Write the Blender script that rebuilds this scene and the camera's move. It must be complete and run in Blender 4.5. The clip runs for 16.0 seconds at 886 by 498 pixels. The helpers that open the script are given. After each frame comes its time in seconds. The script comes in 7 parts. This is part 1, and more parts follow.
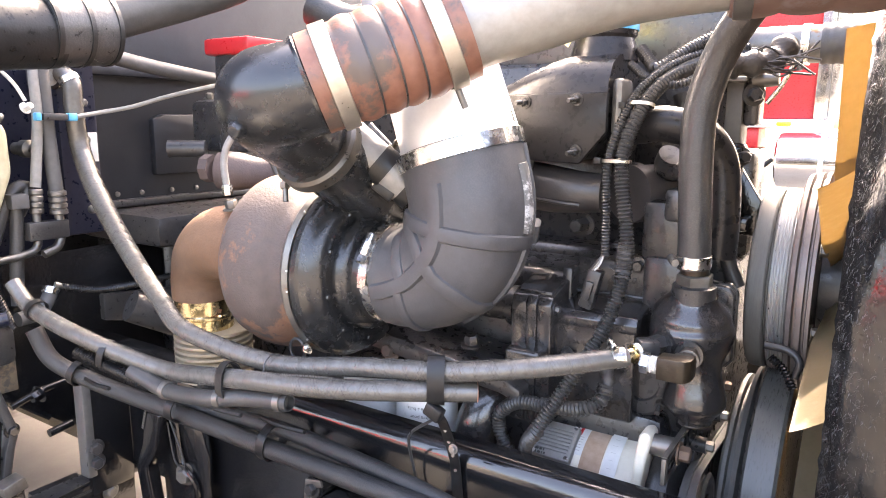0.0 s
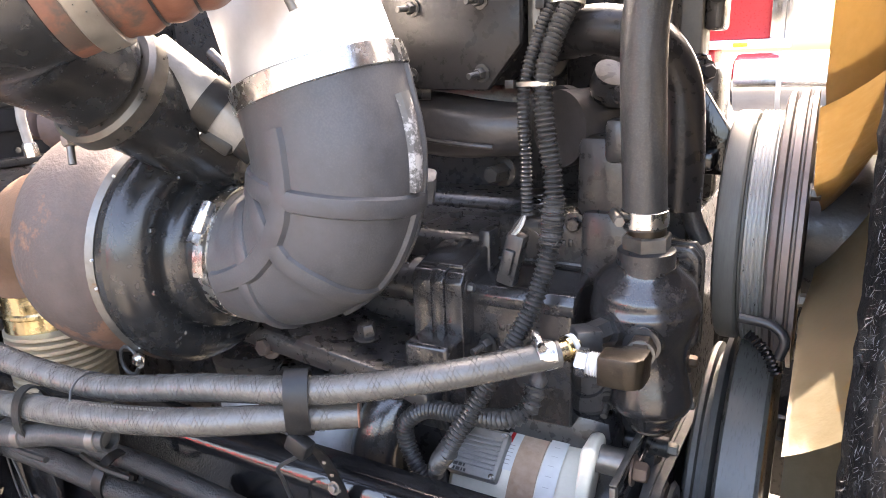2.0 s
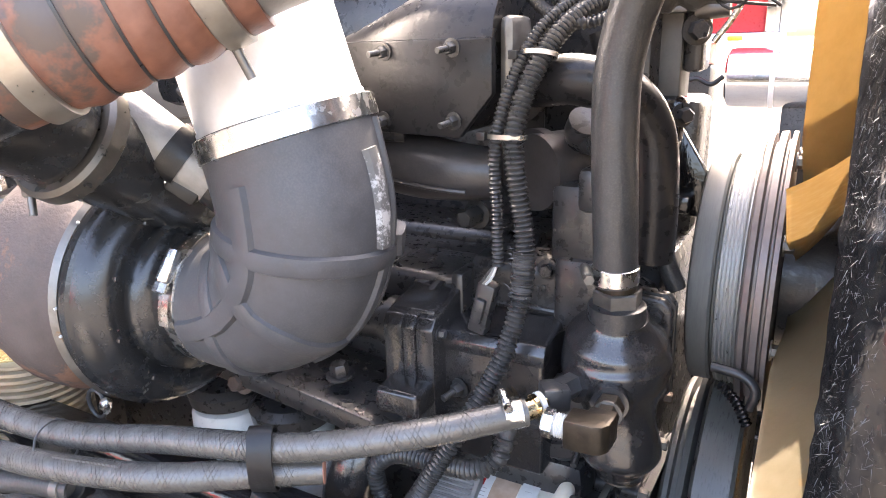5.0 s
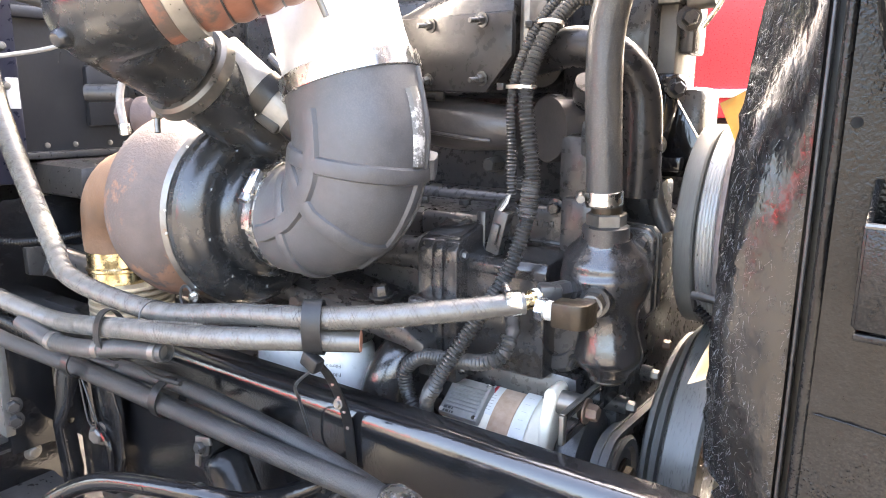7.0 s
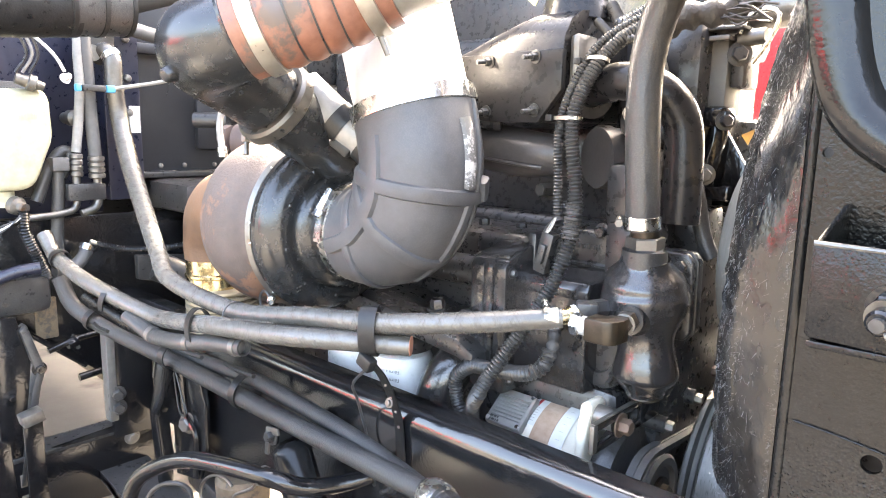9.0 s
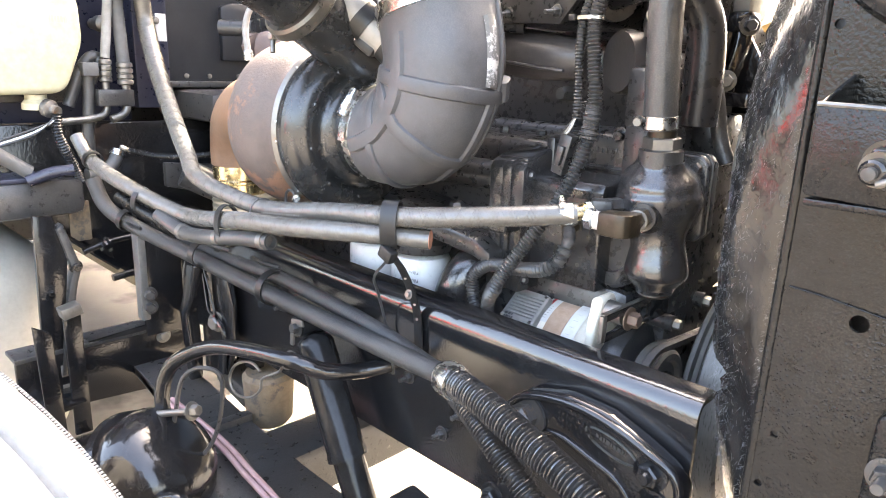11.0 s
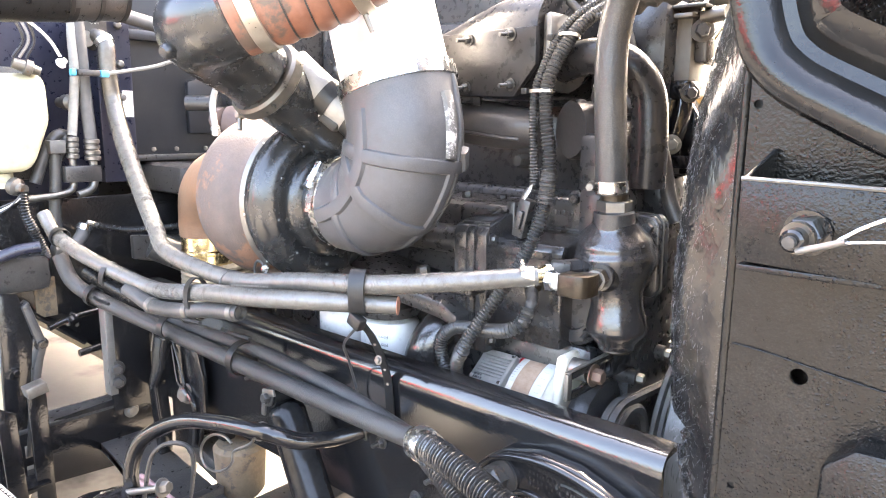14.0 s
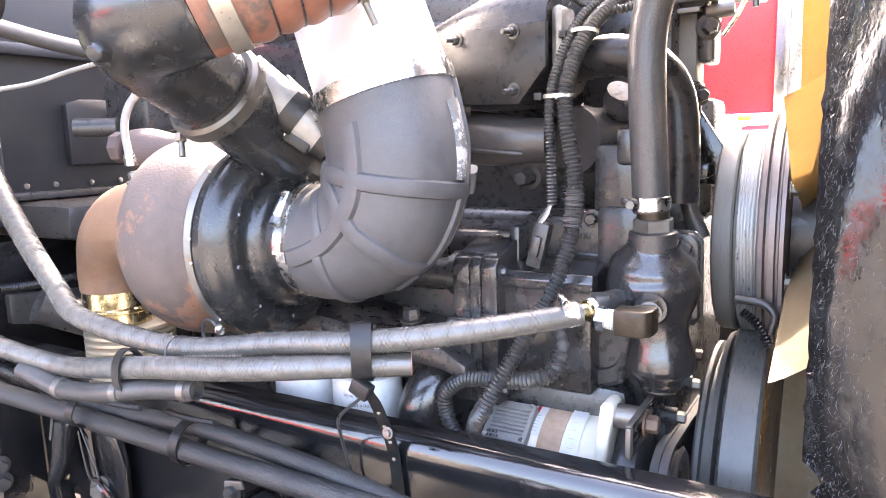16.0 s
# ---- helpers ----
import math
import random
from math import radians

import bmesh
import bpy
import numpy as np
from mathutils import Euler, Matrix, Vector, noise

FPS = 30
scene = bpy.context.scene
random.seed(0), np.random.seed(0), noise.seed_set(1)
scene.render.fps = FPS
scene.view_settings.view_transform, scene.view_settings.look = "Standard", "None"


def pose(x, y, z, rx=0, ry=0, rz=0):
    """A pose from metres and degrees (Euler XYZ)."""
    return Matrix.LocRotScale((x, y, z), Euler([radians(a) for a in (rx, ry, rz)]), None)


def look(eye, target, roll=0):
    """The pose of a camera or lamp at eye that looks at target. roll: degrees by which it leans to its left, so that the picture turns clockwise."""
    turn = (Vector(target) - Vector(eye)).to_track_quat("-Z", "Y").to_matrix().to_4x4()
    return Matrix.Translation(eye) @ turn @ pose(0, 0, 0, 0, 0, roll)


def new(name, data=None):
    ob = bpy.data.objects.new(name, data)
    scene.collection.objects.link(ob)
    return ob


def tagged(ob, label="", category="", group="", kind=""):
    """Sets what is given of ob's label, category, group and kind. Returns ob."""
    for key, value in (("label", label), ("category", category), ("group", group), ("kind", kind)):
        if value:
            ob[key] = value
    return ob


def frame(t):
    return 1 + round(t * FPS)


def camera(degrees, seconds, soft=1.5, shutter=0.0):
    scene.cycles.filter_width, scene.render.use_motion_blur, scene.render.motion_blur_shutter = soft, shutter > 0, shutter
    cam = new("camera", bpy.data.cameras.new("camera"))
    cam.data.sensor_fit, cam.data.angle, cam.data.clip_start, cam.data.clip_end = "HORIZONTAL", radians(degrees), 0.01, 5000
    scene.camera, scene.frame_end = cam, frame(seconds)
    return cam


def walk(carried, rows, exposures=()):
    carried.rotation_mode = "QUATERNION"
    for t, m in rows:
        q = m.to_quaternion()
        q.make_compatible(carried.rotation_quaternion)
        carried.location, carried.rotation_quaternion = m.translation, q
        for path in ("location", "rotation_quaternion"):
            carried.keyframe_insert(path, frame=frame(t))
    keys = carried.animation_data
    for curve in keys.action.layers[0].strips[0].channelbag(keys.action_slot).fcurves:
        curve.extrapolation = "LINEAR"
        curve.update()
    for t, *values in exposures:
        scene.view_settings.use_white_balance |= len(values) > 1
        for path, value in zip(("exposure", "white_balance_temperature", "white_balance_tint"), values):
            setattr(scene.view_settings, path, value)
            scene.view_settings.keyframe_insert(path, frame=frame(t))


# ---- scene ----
cam = camera(65.9, 16.0, soft=1.0)
PATH = [
    (0, (0.039, -0.821, 1.445), (-1.021, 0.836, 1.081), 0.5),
    (0.5, (0.026, -0.804, 1.439), (-0.982, 0.886, 1.083), 0.1),
    (1, (-0.03, -0.701, 1.432), (-0.873, 1.074, 1.063), -0.7),
    (1.5, (0.001, -0.577, 1.424), (-0.965, 1.121, 0.997), 0.1),
    (2, (-0.015, -0.535, 1.419), (-0.967, 1.141, 0.888), -2.1),
    (2.5, (-0.019, -0.518, 1.427), (-0.95, 1.129, 0.777), -3.4),
    (3, (-0.029, -0.503, 1.45), (-0.9, 1.15, 0.736), -4.9),
    (3.5, (-0.039, -0.482, 1.49), (-0.835, 1.212, 0.786), -4.4),
    (6, (0.018, -0.546, 1.475), (-1.0, 1.106, 0.99), 0.3),
    (6.5, (0.038, -0.6, 1.413), (-0.989, 1.056, 0.966), 0.2),
    (7, (0.145, -0.654, 1.373), (-0.961, 0.959, 0.951), 0.4),
    (7.5, (0.203, -0.661, 1.369), (-1.025, 0.873, 0.994), 0.8),
    (8, (0.229, -0.667, 1.369), (-1.074, 0.808, 1.014), 0.6),
    (8.5, (0.235, -0.676, 1.374), (-1.087, 0.782, 1.02), 0.9),
    (9, (0.243, -0.682, 1.372), (-1.086, 0.774, 1.03), 1.1),
    (9.5, (0.253, -0.688, 1.355), (-1.089, 0.749, 0.987), 0.9),
    (10, (0.267, -0.697, 1.32), (-1.084, 0.703, 0.857), 3.0),
    (12.5, (0.281, -0.733, 1.331), (-1.024, 0.685, 0.795), 0.6),
    (13, (0.288, -0.736, 1.334), (-1.012, 0.714, 0.877), 0.6),
    (13.5, (0.293, -0.734, 1.337), (-1.009, 0.731, 0.942), 0.6),
    (14, (0.298, -0.73, 1.344), (-1.004, 0.744, 0.981), 0.5),
    (14.5, (0.294, -0.73, 1.347), (-1.007, 0.749, 1.001), 0.5),
    (15, (0.264, -0.73, 1.352), (-1.039, 0.748, 1.007), -0.3),
    (15.5, (0.165, -0.745, 1.347), (-1.089, 0.781, 1.036), -0.1),
    (16, (0.032, -0.697, 1.34), (-0.967, 1.007, 1.027), -1.7),
]
STOPS = [
    (0.0, 4.12, 7700, 20), (1.0, 4.15, 7500, 20), (1.5, 4.03, 7450, 21), (2.0, 4.05, 7500, 18), (2.5, 4.43, 7650, 15), (3.0, 4.64, 7750, 13), (3.7, 4.62, 7700, 13),
    (5.8, 3.72, 7050, 20), (6.5, 4.2, 7150, 17), (7.0, 4.65, 7350, 14), (8.5, 4.82, 7500, 12), (10.2, 4.74, 7650, 12),
    (12.5, 4.68, 7700, 14), (13.0, 4.88, 7700, 14), (14.5, 5.0, 7400, 14), (15.5, 4.92, 7250, 18), (16.0, 4.76, 7150, 20)]
walk(cam, [(t, look(eye, target, roll)) for t, eye, target, roll in PATH], STOPS)

# ---- world, sun, exposure ----
world = bpy.data.worlds.new("daylight")
scene.world = world
world.use_nodes = True
wn = world.node_tree.nodes
sky = wn.new("ShaderNodeTexSky")
sky.sky_type = "NISHITA"
sky.sun_disc = False
SUN_EL, SUN_AZ = radians(47), radians(-14)
sky.sun_elevation, sky.sun_rotation = SUN_EL, SUN_AZ
sky.dust_density = 6.0
wn["Background"].inputs["Strength"].default_value = 0.15
world.node_tree.links.new(sky.outputs[0], wn["Background"].inputs["Color"])
sun = new("sun", bpy.data.lights.new("sun", "SUN"))
sun.data.energy, sun.data.angle, sun.data.color = 2.4, radians(0.6), (1.0, 0.95, 0.87)
to_sun = Vector((math.sin(SUN_AZ) * math.cos(SUN_EL), math.cos(SUN_AZ) * math.cos(SUN_EL), math.sin(SUN_EL)))
sun.matrix_world = look(to_sun * 20, (0, 0, 0))


# ---- materials ----
def paint(name, c1, c2, rough=0.5, metal=0.0, s1=6.0, s2=70.0, bump=0.15, bscale=120.0, wear_or_light=None, wear_or_light_at=0.62, wear_or_light_scale=14.0,
          coat=0.0, rvar=0.12, stretch=(1, 1, 1), spec=0.5, dust_glint=0.00):
    """A surface: two tones at two scales, fine relief, uneven gloss, and patches: worn, dirty, or light and shade
    painted in.
    """
    m = bpy.data.materials.new(name)
    m.use_nodes = True
    nt = m.node_tree
    n, l = nt.nodes, nt.links
    b = n["Principled BSDF"]
    tc = n.new("ShaderNodeTexCoord")
    mp = n.new("ShaderNodeMapping")
    mp.inputs["Scale"].default_value = stretch
    l.new(tc.outputs["Object"], mp.inputs["Vector"])

    def noise_node(scale, detail=4.0, rough_=0.6):
        k = n.new("ShaderNodeTexNoise")
        k.inputs["Scale"].default_value = scale
        k.inputs["Detail"].default_value = detail
        k.inputs["Roughness"].default_value = rough_
        l.new(mp.outputs[0], k.inputs["Vector"])
        return k

    big, small, fine = noise_node(s1), noise_node(s2, 3.0), noise_node(bscale, 2.0)
    mix = n.new("ShaderNodeMix")
    mix.data_type = "RGBA"
    avg = n.new("ShaderNodeMath")
    avg.operation = "ADD"
    l.new(big.outputs[0], avg.inputs[0])
    l.new(small.outputs[0], avg.inputs[1])
    rng = n.new("ShaderNodeMapRange")
    rng.inputs["From Min"].default_value, rng.inputs["From Max"].default_value = 0.7, 1.3
    l.new(avg.outputs[0], rng.inputs["Value"])
    l.new(rng.outputs[0], mix.inputs["Factor"])
    mix.inputs["A"].default_value, mix.inputs["B"].default_value = (*c1, 1), (*c2, 1)
    colour = mix.outputs["Result"]
    if wear_or_light:
        wno = noise_node(wear_or_light_scale, 6.0, 0.7)
        wr = n.new("ShaderNodeMapRange")
        wr.inputs["From Min"].default_value, wr.inputs["From Max"].default_value = wear_or_light_at, wear_or_light_at + 0.06
        l.new(wno.outputs[0], wr.inputs["Value"])
        m2 = n.new("ShaderNodeMix")
        m2.data_type = "RGBA"
        l.new(wr.outputs[0], m2.inputs["Factor"])
        l.new(colour, m2.inputs["A"])
        m2.inputs["B"].default_value = (*wear_or_light, 1)
        colour = m2.outputs["Result"]
    # Pale specks lift the blacks: dust, with glints and haze put into the colour.
    if dust_glint:
        dn = noise_node(520.0, 2.0, 0.5)
        drift = noise_node(7.0, 3.0, 0.6)
        both = n.new("ShaderNodeMath")
        both.operation = "MULTIPLY"
        l.new(dn.outputs[0], both.inputs[0])
        l.new(drift.outputs[0], both.inputs[1])
        dr = n.new("ShaderNodeMapRange")
        dr.inputs["From Min"].default_value, dr.inputs["From Max"].default_value = 0.26, 0.42
        dr.inputs["To Max"].default_value = dust_glint
        l.new(both.outputs[0], dr.inputs["Value"])
        m3 = n.new("ShaderNodeMix")
        m3.data_type = "RGBA"
        l.new(dr.outputs[0], m3.inputs["Factor"])
        l.new(colour, m3.inputs["A"])
        m3.inputs["B"].default_value = (0.24, 0.22, 0.19, 1)
        colour = m3.outputs["Result"]
    l.new(colour, b.inputs["Base Color"])
    rr = n.new("ShaderNodeMapRange")
    rr.inputs["From Min"].default_value, rr.inputs["From Max"].default_value = 0.3, 0.7
    rr.inputs["To Min"].default_value, rr.inputs["To Max"].default_value = max(0.02, rough - rvar), min(1.0, rough + rvar)
    l.new(small.outputs[0], rr.inputs["Value"])
    l.new(rr.outputs[0], b.inputs["Roughness"])
    b.inputs["Metallic"].default_value = metal
    b.inputs["Coat Weight"].default_value = coat
    b.inputs["Specular IOR Level"].default_value = spec
    b.inputs["Coat Roughness"].default_value = 0.08
    if bump:
        bp = n.new("ShaderNodeBump")
        bp.inputs["Strength"].default_value = bump
        bp.inputs["Distance"].default_value = 0.002
        l.new(fine.outputs[0], bp.inputs["Height"])
        l.new(bp.outputs[0], b.inputs["Normal"])
    return m


ENGINE = paint("engine_black", (0.018, 0.0175, 0.018), (0.04, 0.0385, 0.039), 0.3, bump=0.2, bscale=160, wear_or_light=(0.05, 0.046, 0.043), wear_or_light_at=0.74, spec=0.6, rvar=0.07, dust_glint=0.08)
BLACK = paint("gloss_black", (0.005, 0.005, 0.0055), (0.012, 0.012, 0.013), 0.10, bump=0.24, bscale=140, rvar=0.05, wear_or_light=(0.03, 0.028, 0.026), wear_or_light_at=0.74, wear_or_light_scale=70, spec=0.5, dust_glint=0.03)
SATIN = paint("satin_black", (0.019, 0.019, 0.0195), (0.042, 0.041, 0.041), 0.36, bump=0.25, wear_or_light=(0.055, 0.05, 0.046), wear_or_light_at=0.72, spec=0.5, dust_glint=0.15)
FIREWALL = paint("firewall_grey", (0.012, 0.0128, 0.0155), (0.022, 0.023, 0.0265), 0.5, bump=0.1, dust_glint=0.06)
NAVY = paint("navy_paint", (0.010, 0.012, 0.024), (0.02, 0.022, 0.038), 0.35)
RUBBER = paint("elbow_rubber", (0.044, 0.044, 0.047), (0.071, 0.071, 0.074), 0.52, bump=0.12, bscale=300, dust_glint=0.08)
HOSE = paint("hose_rubber", (0.026, 0.026, 0.026), (0.048, 0.047, 0.045), 0.4, bump=0.3, bscale=260, dust_glint=0.11)
BRAID = paint("braided_hose", (0.056, 0.052, 0.045), (0.088, 0.083, 0.073), 0.22, bump=0.3, bscale=620, s2=120, rvar=0.05, spec=0.9, dust_glint=0.03)
LOOM = paint("loom_plastic", (0.006, 0.006, 0.0065), (0.013, 0.013, 0.0135), 0.25, bump=0.05, rvar=0.05, spec=0.4, dust_glint=0.03)
SILICONE = paint("faded_silicone", (0.155, 0.062, 0.038), (0.23, 0.105, 0.068), 0.42, bump=0.2, wear_or_light=(0.085, 0.062, 0.05), wear_or_light_at=0.54, wear_or_light_scale=8)
CREAM = paint("stained_pipe", (0.23, 0.215, 0.19), (0.32, 0.305, 0.27), 0.4, metal=0.15, bump=0.15, wear_or_light=(0.3, 0.22, 0.15), wear_or_light_at=0.7, wear_or_light_scale=10)
ALU = paint("raw_aluminium", (0.80, 0.80, 0.80), (0.9, 0.9, 0.9), 0.42, metal=0.7, bump=0.1, rvar=0.08)
STEEL = paint("clamp_steel", (0.55, 0.54, 0.52), (0.72, 0.71, 0.69), 0.25, metal=1.0, bump=0.05)
DULL = paint("dull_steel", (0.12, 0.115, 0.105), (0.22, 0.21, 0.195), 0.45, metal=0.8, bump=0.2, wear_or_light=(0.18, 0.1, 0.05), wear_or_light_at=0.62, dust_glint=0.09)
RUSTY = paint("heat_rusted_iron", (0.066, 0.050, 0.044), (0.105, 0.082, 0.072), 0.72, bump=0.5, bscale=220, wear_or_light=(0.19, 0.098, 0.06), wear_or_light_at=0.55, wear_or_light_scale=9, dust_glint=0.06)
TAN = paint("scaled_iron", (0.15, 0.08, 0.045), (0.22, 0.13, 0.08), 0.7, bump=0.5, bscale=200, wear_or_light=(0.16, 0.09, 0.06), wear_or_light_at=0.64, wear_or_light_scale=9)
GOLD = paint("yellow_zinc", (0.62, 0.48, 0.25), (0.75, 0.63, 0.40), 0.22, metal=1.0, bump=0.05)
BELLOWS = paint("bellows_steel", (0.42, 0.37, 0.28), (0.55, 0.5, 0.4), 0.4, metal=0.6, bump=0.2)
BRONZE = paint("oxidised_brass", (0.022, 0.018, 0.014), (0.06, 0.046, 0.03), 0.42, metal=0.6, bump=0.3, wear_or_light=(0.07, 0.055, 0.045), wear_or_light_at=0.58)
ALTBODY = paint("cast_alloy", (0.64, 0.60, 0.50), (0.74, 0.70, 0.60), 0.42, metal=0.12, bump=0.3)
ALTRUST = paint("rusty_stator", (0.30, 0.19, 0.12), (0.45, 0.33, 0.25), 0.75, bump=0.5)
TANK = paint("yellowed_plastic", (0.31, 0.295, 0.20), (0.40, 0.385, 0.28), 0.4, bump=0.1, s1=4)
WHITE = paint("filter_white", (0.5, 0.51, 0.505), (0.58, 0.59, 0.58), 0.35, bump=0.03)
TAGGREY = paint("dull_alloy", (0.2, 0.195, 0.185), (0.3, 0.29, 0.275), 0.5, metal=0.4, bump=0.3, dust_glint=0.08)
INK = paint("ink", (0.02, 0.02, 0.02), (0.03, 0.03, 0.03), 0.6, bump=0)
LABEL = paint("label_paper", (0.5, 0.5, 0.49), (0.6, 0.6, 0.58), 0.5, bump=0.02)
# Amber patches: sun shining through the blades, put into the colour.
FAN = paint("fan_amber", (0.15, 0.122, 0.07), (0.20, 0.168, 0.108), 0.45, bump=0.1, wear_or_light=(0.30, 0.16, 0.03), wear_or_light_at=0.60, wear_or_light_scale=3)
fan_nodes, fan_links = FAN.node_tree.nodes, FAN.node_tree.links
glow = fan_nodes.new("ShaderNodeBsdfTranslucent")
glow.inputs["Color"].default_value = (0.75, 0.36, 0.05, 1)
both_ways = fan_nodes.new("ShaderNodeMixShader")
both_ways.inputs["Fac"].default_value = 0.06
fan_links.new(fan_nodes["Principled BSDF"].outputs[0], both_ways.inputs[1])
fan_links.new(glow.outputs[0], both_ways.inputs[2])
fan_links.new(both_ways.outputs[0], fan_nodes["Material Output"].inputs["Surface"])
RED = paint("red_paint", (0.40, 0.012, 0.016), (0.52, 0.022, 0.026), 0.35, bump=0.05)
CHROME = paint("polished_metal", (0.8, 0.8, 0.8), (0.9, 0.9, 0.9), 0.12, metal=1.0, bump=0.02)
BELT = paint("belt_rubber", (0.007, 0.007, 0.007), (0.016, 0.016, 0.016), 0.4, bump=0.2, spec=0.35, dust_glint=0.06)
PULLEY = paint("pulley_grey", (0.09, 0.092, 0.086), (0.14, 0.142, 0.134), 0.5, metal=0.0, bump=0.1, stretch=(8, 1, 1), dust_glint=0.09)
# Broad dark patches stand in for shaded ground mirrored by the glossy panels.
CONCRETE = paint("pale_ground", (0.105, 0.095, 0.08), (0.16, 0.148, 0.128), 0.9, s1=0.6, s2=9, bump=0.5, bscale=60, wear_or_light=(0.05, 0.046, 0.04), wear_or_light_at=0.56, wear_or_light_scale=0.5)
TYRE = paint("dusty_tyre", (0.20, 0.196, 0.186), (0.29, 0.284, 0.27), 0.85, bump=0.3)
FELT = paint("frayed_rubber", (0.005, 0.005, 0.0055), (0.013, 0.0128, 0.0128), 0.19, bump=0.28, bscale=70, wear_or_light=(0.085, 0.085, 0.09), wear_or_light_at=0.77, wear_or_light_scale=130, stretch=(2, 2, 1), spec=0.5, dust_glint=0.04)
AMBER = paint("amber_lens", (0.8, 0.45, 0.03), (0.9, 0.55, 0.05), 0.3, bump=0)
PINK = paint("pink_hose", (0.30, 0.17, 0.17), (0.4, 0.26, 0.25), 0.6, bump=0.1)
BLUE = paint("blue_plastic", (0.05, 0.3, 0.5), (0.08, 0.36, 0.55), 0.4, bump=0)

RUSTBOLT = paint("rusty_bolt", (0.09, 0.06, 0.045), (0.16, 0.11, 0.08), 0.55, metal=0.4, bump=0.3)
YELLOW = paint("masking_film", (0.72, 0.70, 0.30), (0.8, 0.78, 0.42), 0.5, bump=0.05)
WHITEHOSE = paint("pale_braid", (0.18, 0.175, 0.165), (0.28, 0.27, 0.25), 0.5, bump=0.3, bscale=400)
# Tab rubber: whitish wear, with its highlights painted into the pale patches.
PALETAB = paint("pale_tab_rubber", (0.07, 0.068, 0.066), (0.13, 0.127, 0.122), 0.55, bump=0.3, wear_or_light=(0.42, 0.41, 0.40), wear_or_light_at=0.5, wear_or_light_scale=30)
HOSEGREY = paint("greyed_rubber", (0.05, 0.05, 0.05), (0.09, 0.088, 0.085), 0.6, bump=0.2, dust_glint=0.11)
CLAMP = paint("nickel_band", (0.36, 0.32, 0.26), (0.48, 0.44, 0.37), 0.38, metal=0.85, bump=0.1, wear_or_light=(0.35, 0.26, 0.18), wear_or_light_at=0.64)
OLDSIL = paint("dusty_silicone", (0.12, 0.065, 0.05), (0.19, 0.125, 0.10), 0.6, bump=0.2, wear_or_light=(0.16, 0.12, 0.11), wear_or_light_at=0.55, wear_or_light_scale=10)
RUSTHOSE = paint("raw_hose_end", (0.30, 0.12, 0.08), (0.4, 0.2, 0.13), 0.8, bump=0.3)
CLOTH = paint("cloth_hose", (0.013, 0.013, 0.0135), (0.030, 0.030, 0.030), 0.42, bump=1.0, bscale=420, spec=0.6, dust_glint=0.16)
TAPE = paint("frayed_tape", (0.025, 0.024, 0.023), (0.06, 0.058, 0.056), 0.6, bump=0.7, bscale=180, wear_or_light=(0.2, 0.19, 0.18), wear_or_light_at=0.68, wear_or_light_scale=60)
GREYPLATE = paint("bare_plate", (0.09, 0.09, 0.087), (0.14, 0.138, 0.13), 0.5, metal=0.3, bump=0.2, dust_glint=0.11)
FIBRE = paint("fibre", (0.10, 0.103, 0.11), (0.19, 0.195, 0.205), 0.5, bump=0)
MUD = paint("dried_mud", (0.13, 0.095, 0.06), (0.21, 0.165, 0.115), 0.9, bump=0.6, wear_or_light=(0.08, 0.07, 0.06), wear_or_light_at=0.55)
CAST = paint("glossy_casting", (0.013, 0.0125, 0.013), (0.03, 0.0285, 0.0285), 0.22, bump=0.15, bscale=110, wear_or_light=(0.06, 0.052, 0.047), wear_or_light_at=0.68, wear_or_light_scale=16, spec=0.75, rvar=0.05, dust_glint=0.06)
TANKMETAL = paint("brushed_tank", (0.42, 0.40, 0.345), (0.52, 0.50, 0.44), 0.42, metal=0.35, bump=0.03)
HOUSING = paint("housing_black", (0.010, 0.0105, 0.011), (0.021, 0.0215, 0.022), 0.26, bump=0.06, bscale=150, rvar=0.03, spec=0.6)
LOOMGREY = paint("greyed_loom", (0.022, 0.022, 0.0225), (0.05, 0.0495, 0.048), 0.33, bump=0.1, wear_or_light=(0.14, 0.135, 0.13), wear_or_light_at=0.7)
BOLT = paint("dark_bolt", (0.03, 0.029, 0.028), (0.06, 0.058, 0.055), 0.36, metal=0.35, bump=0.2, wear_or_light=(0.12, 0.08, 0.05), wear_or_light_at=0.66)
HOOD = paint("hood_black", (0.005, 0.005, 0.005), (0.011, 0.0108, 0.0104), 0.15, bump=0.12, bscale=200, rvar=0.05, spec=0.3)
MANIFOLD = paint("oily_cast_iron", (0.032, 0.029, 0.029), (0.058, 0.052, 0.05), 0.36, bump=0.2, bscale=120, rvar=0.06, spec=0.5, dust_glint=0.05)
PLATE = paint("oily_black", (0.010, 0.0095, 0.0098), (0.022, 0.021, 0.0212), 0.3, bump=0.18, bscale=140, rvar=0.07, spec=0.24, wear_or_light=(0.035, 0.03, 0.028), wear_or_light_at=0.72)
TRACK = paint("worn_track", (0.42, 0.425, 0.415), (0.58, 0.58, 0.57), 0.38, metal=0.75, bump=0.1, stretch=(6, 1, 1))
TRUNK = paint("trunk_rubber", (0.007, 0.007, 0.0072), (0.015, 0.015, 0.0152), 0.36, bump=0.15, bscale=240, spec=0.25, dust_glint=0.02)
BANDDARK = paint("tarnished_band", (0.07, 0.064, 0.055), (0.13, 0.12, 0.105), 0.36, metal=0.7, bump=0.15, wear_or_light=(0.2, 0.13, 0.09), wear_or_light_at=0.66)
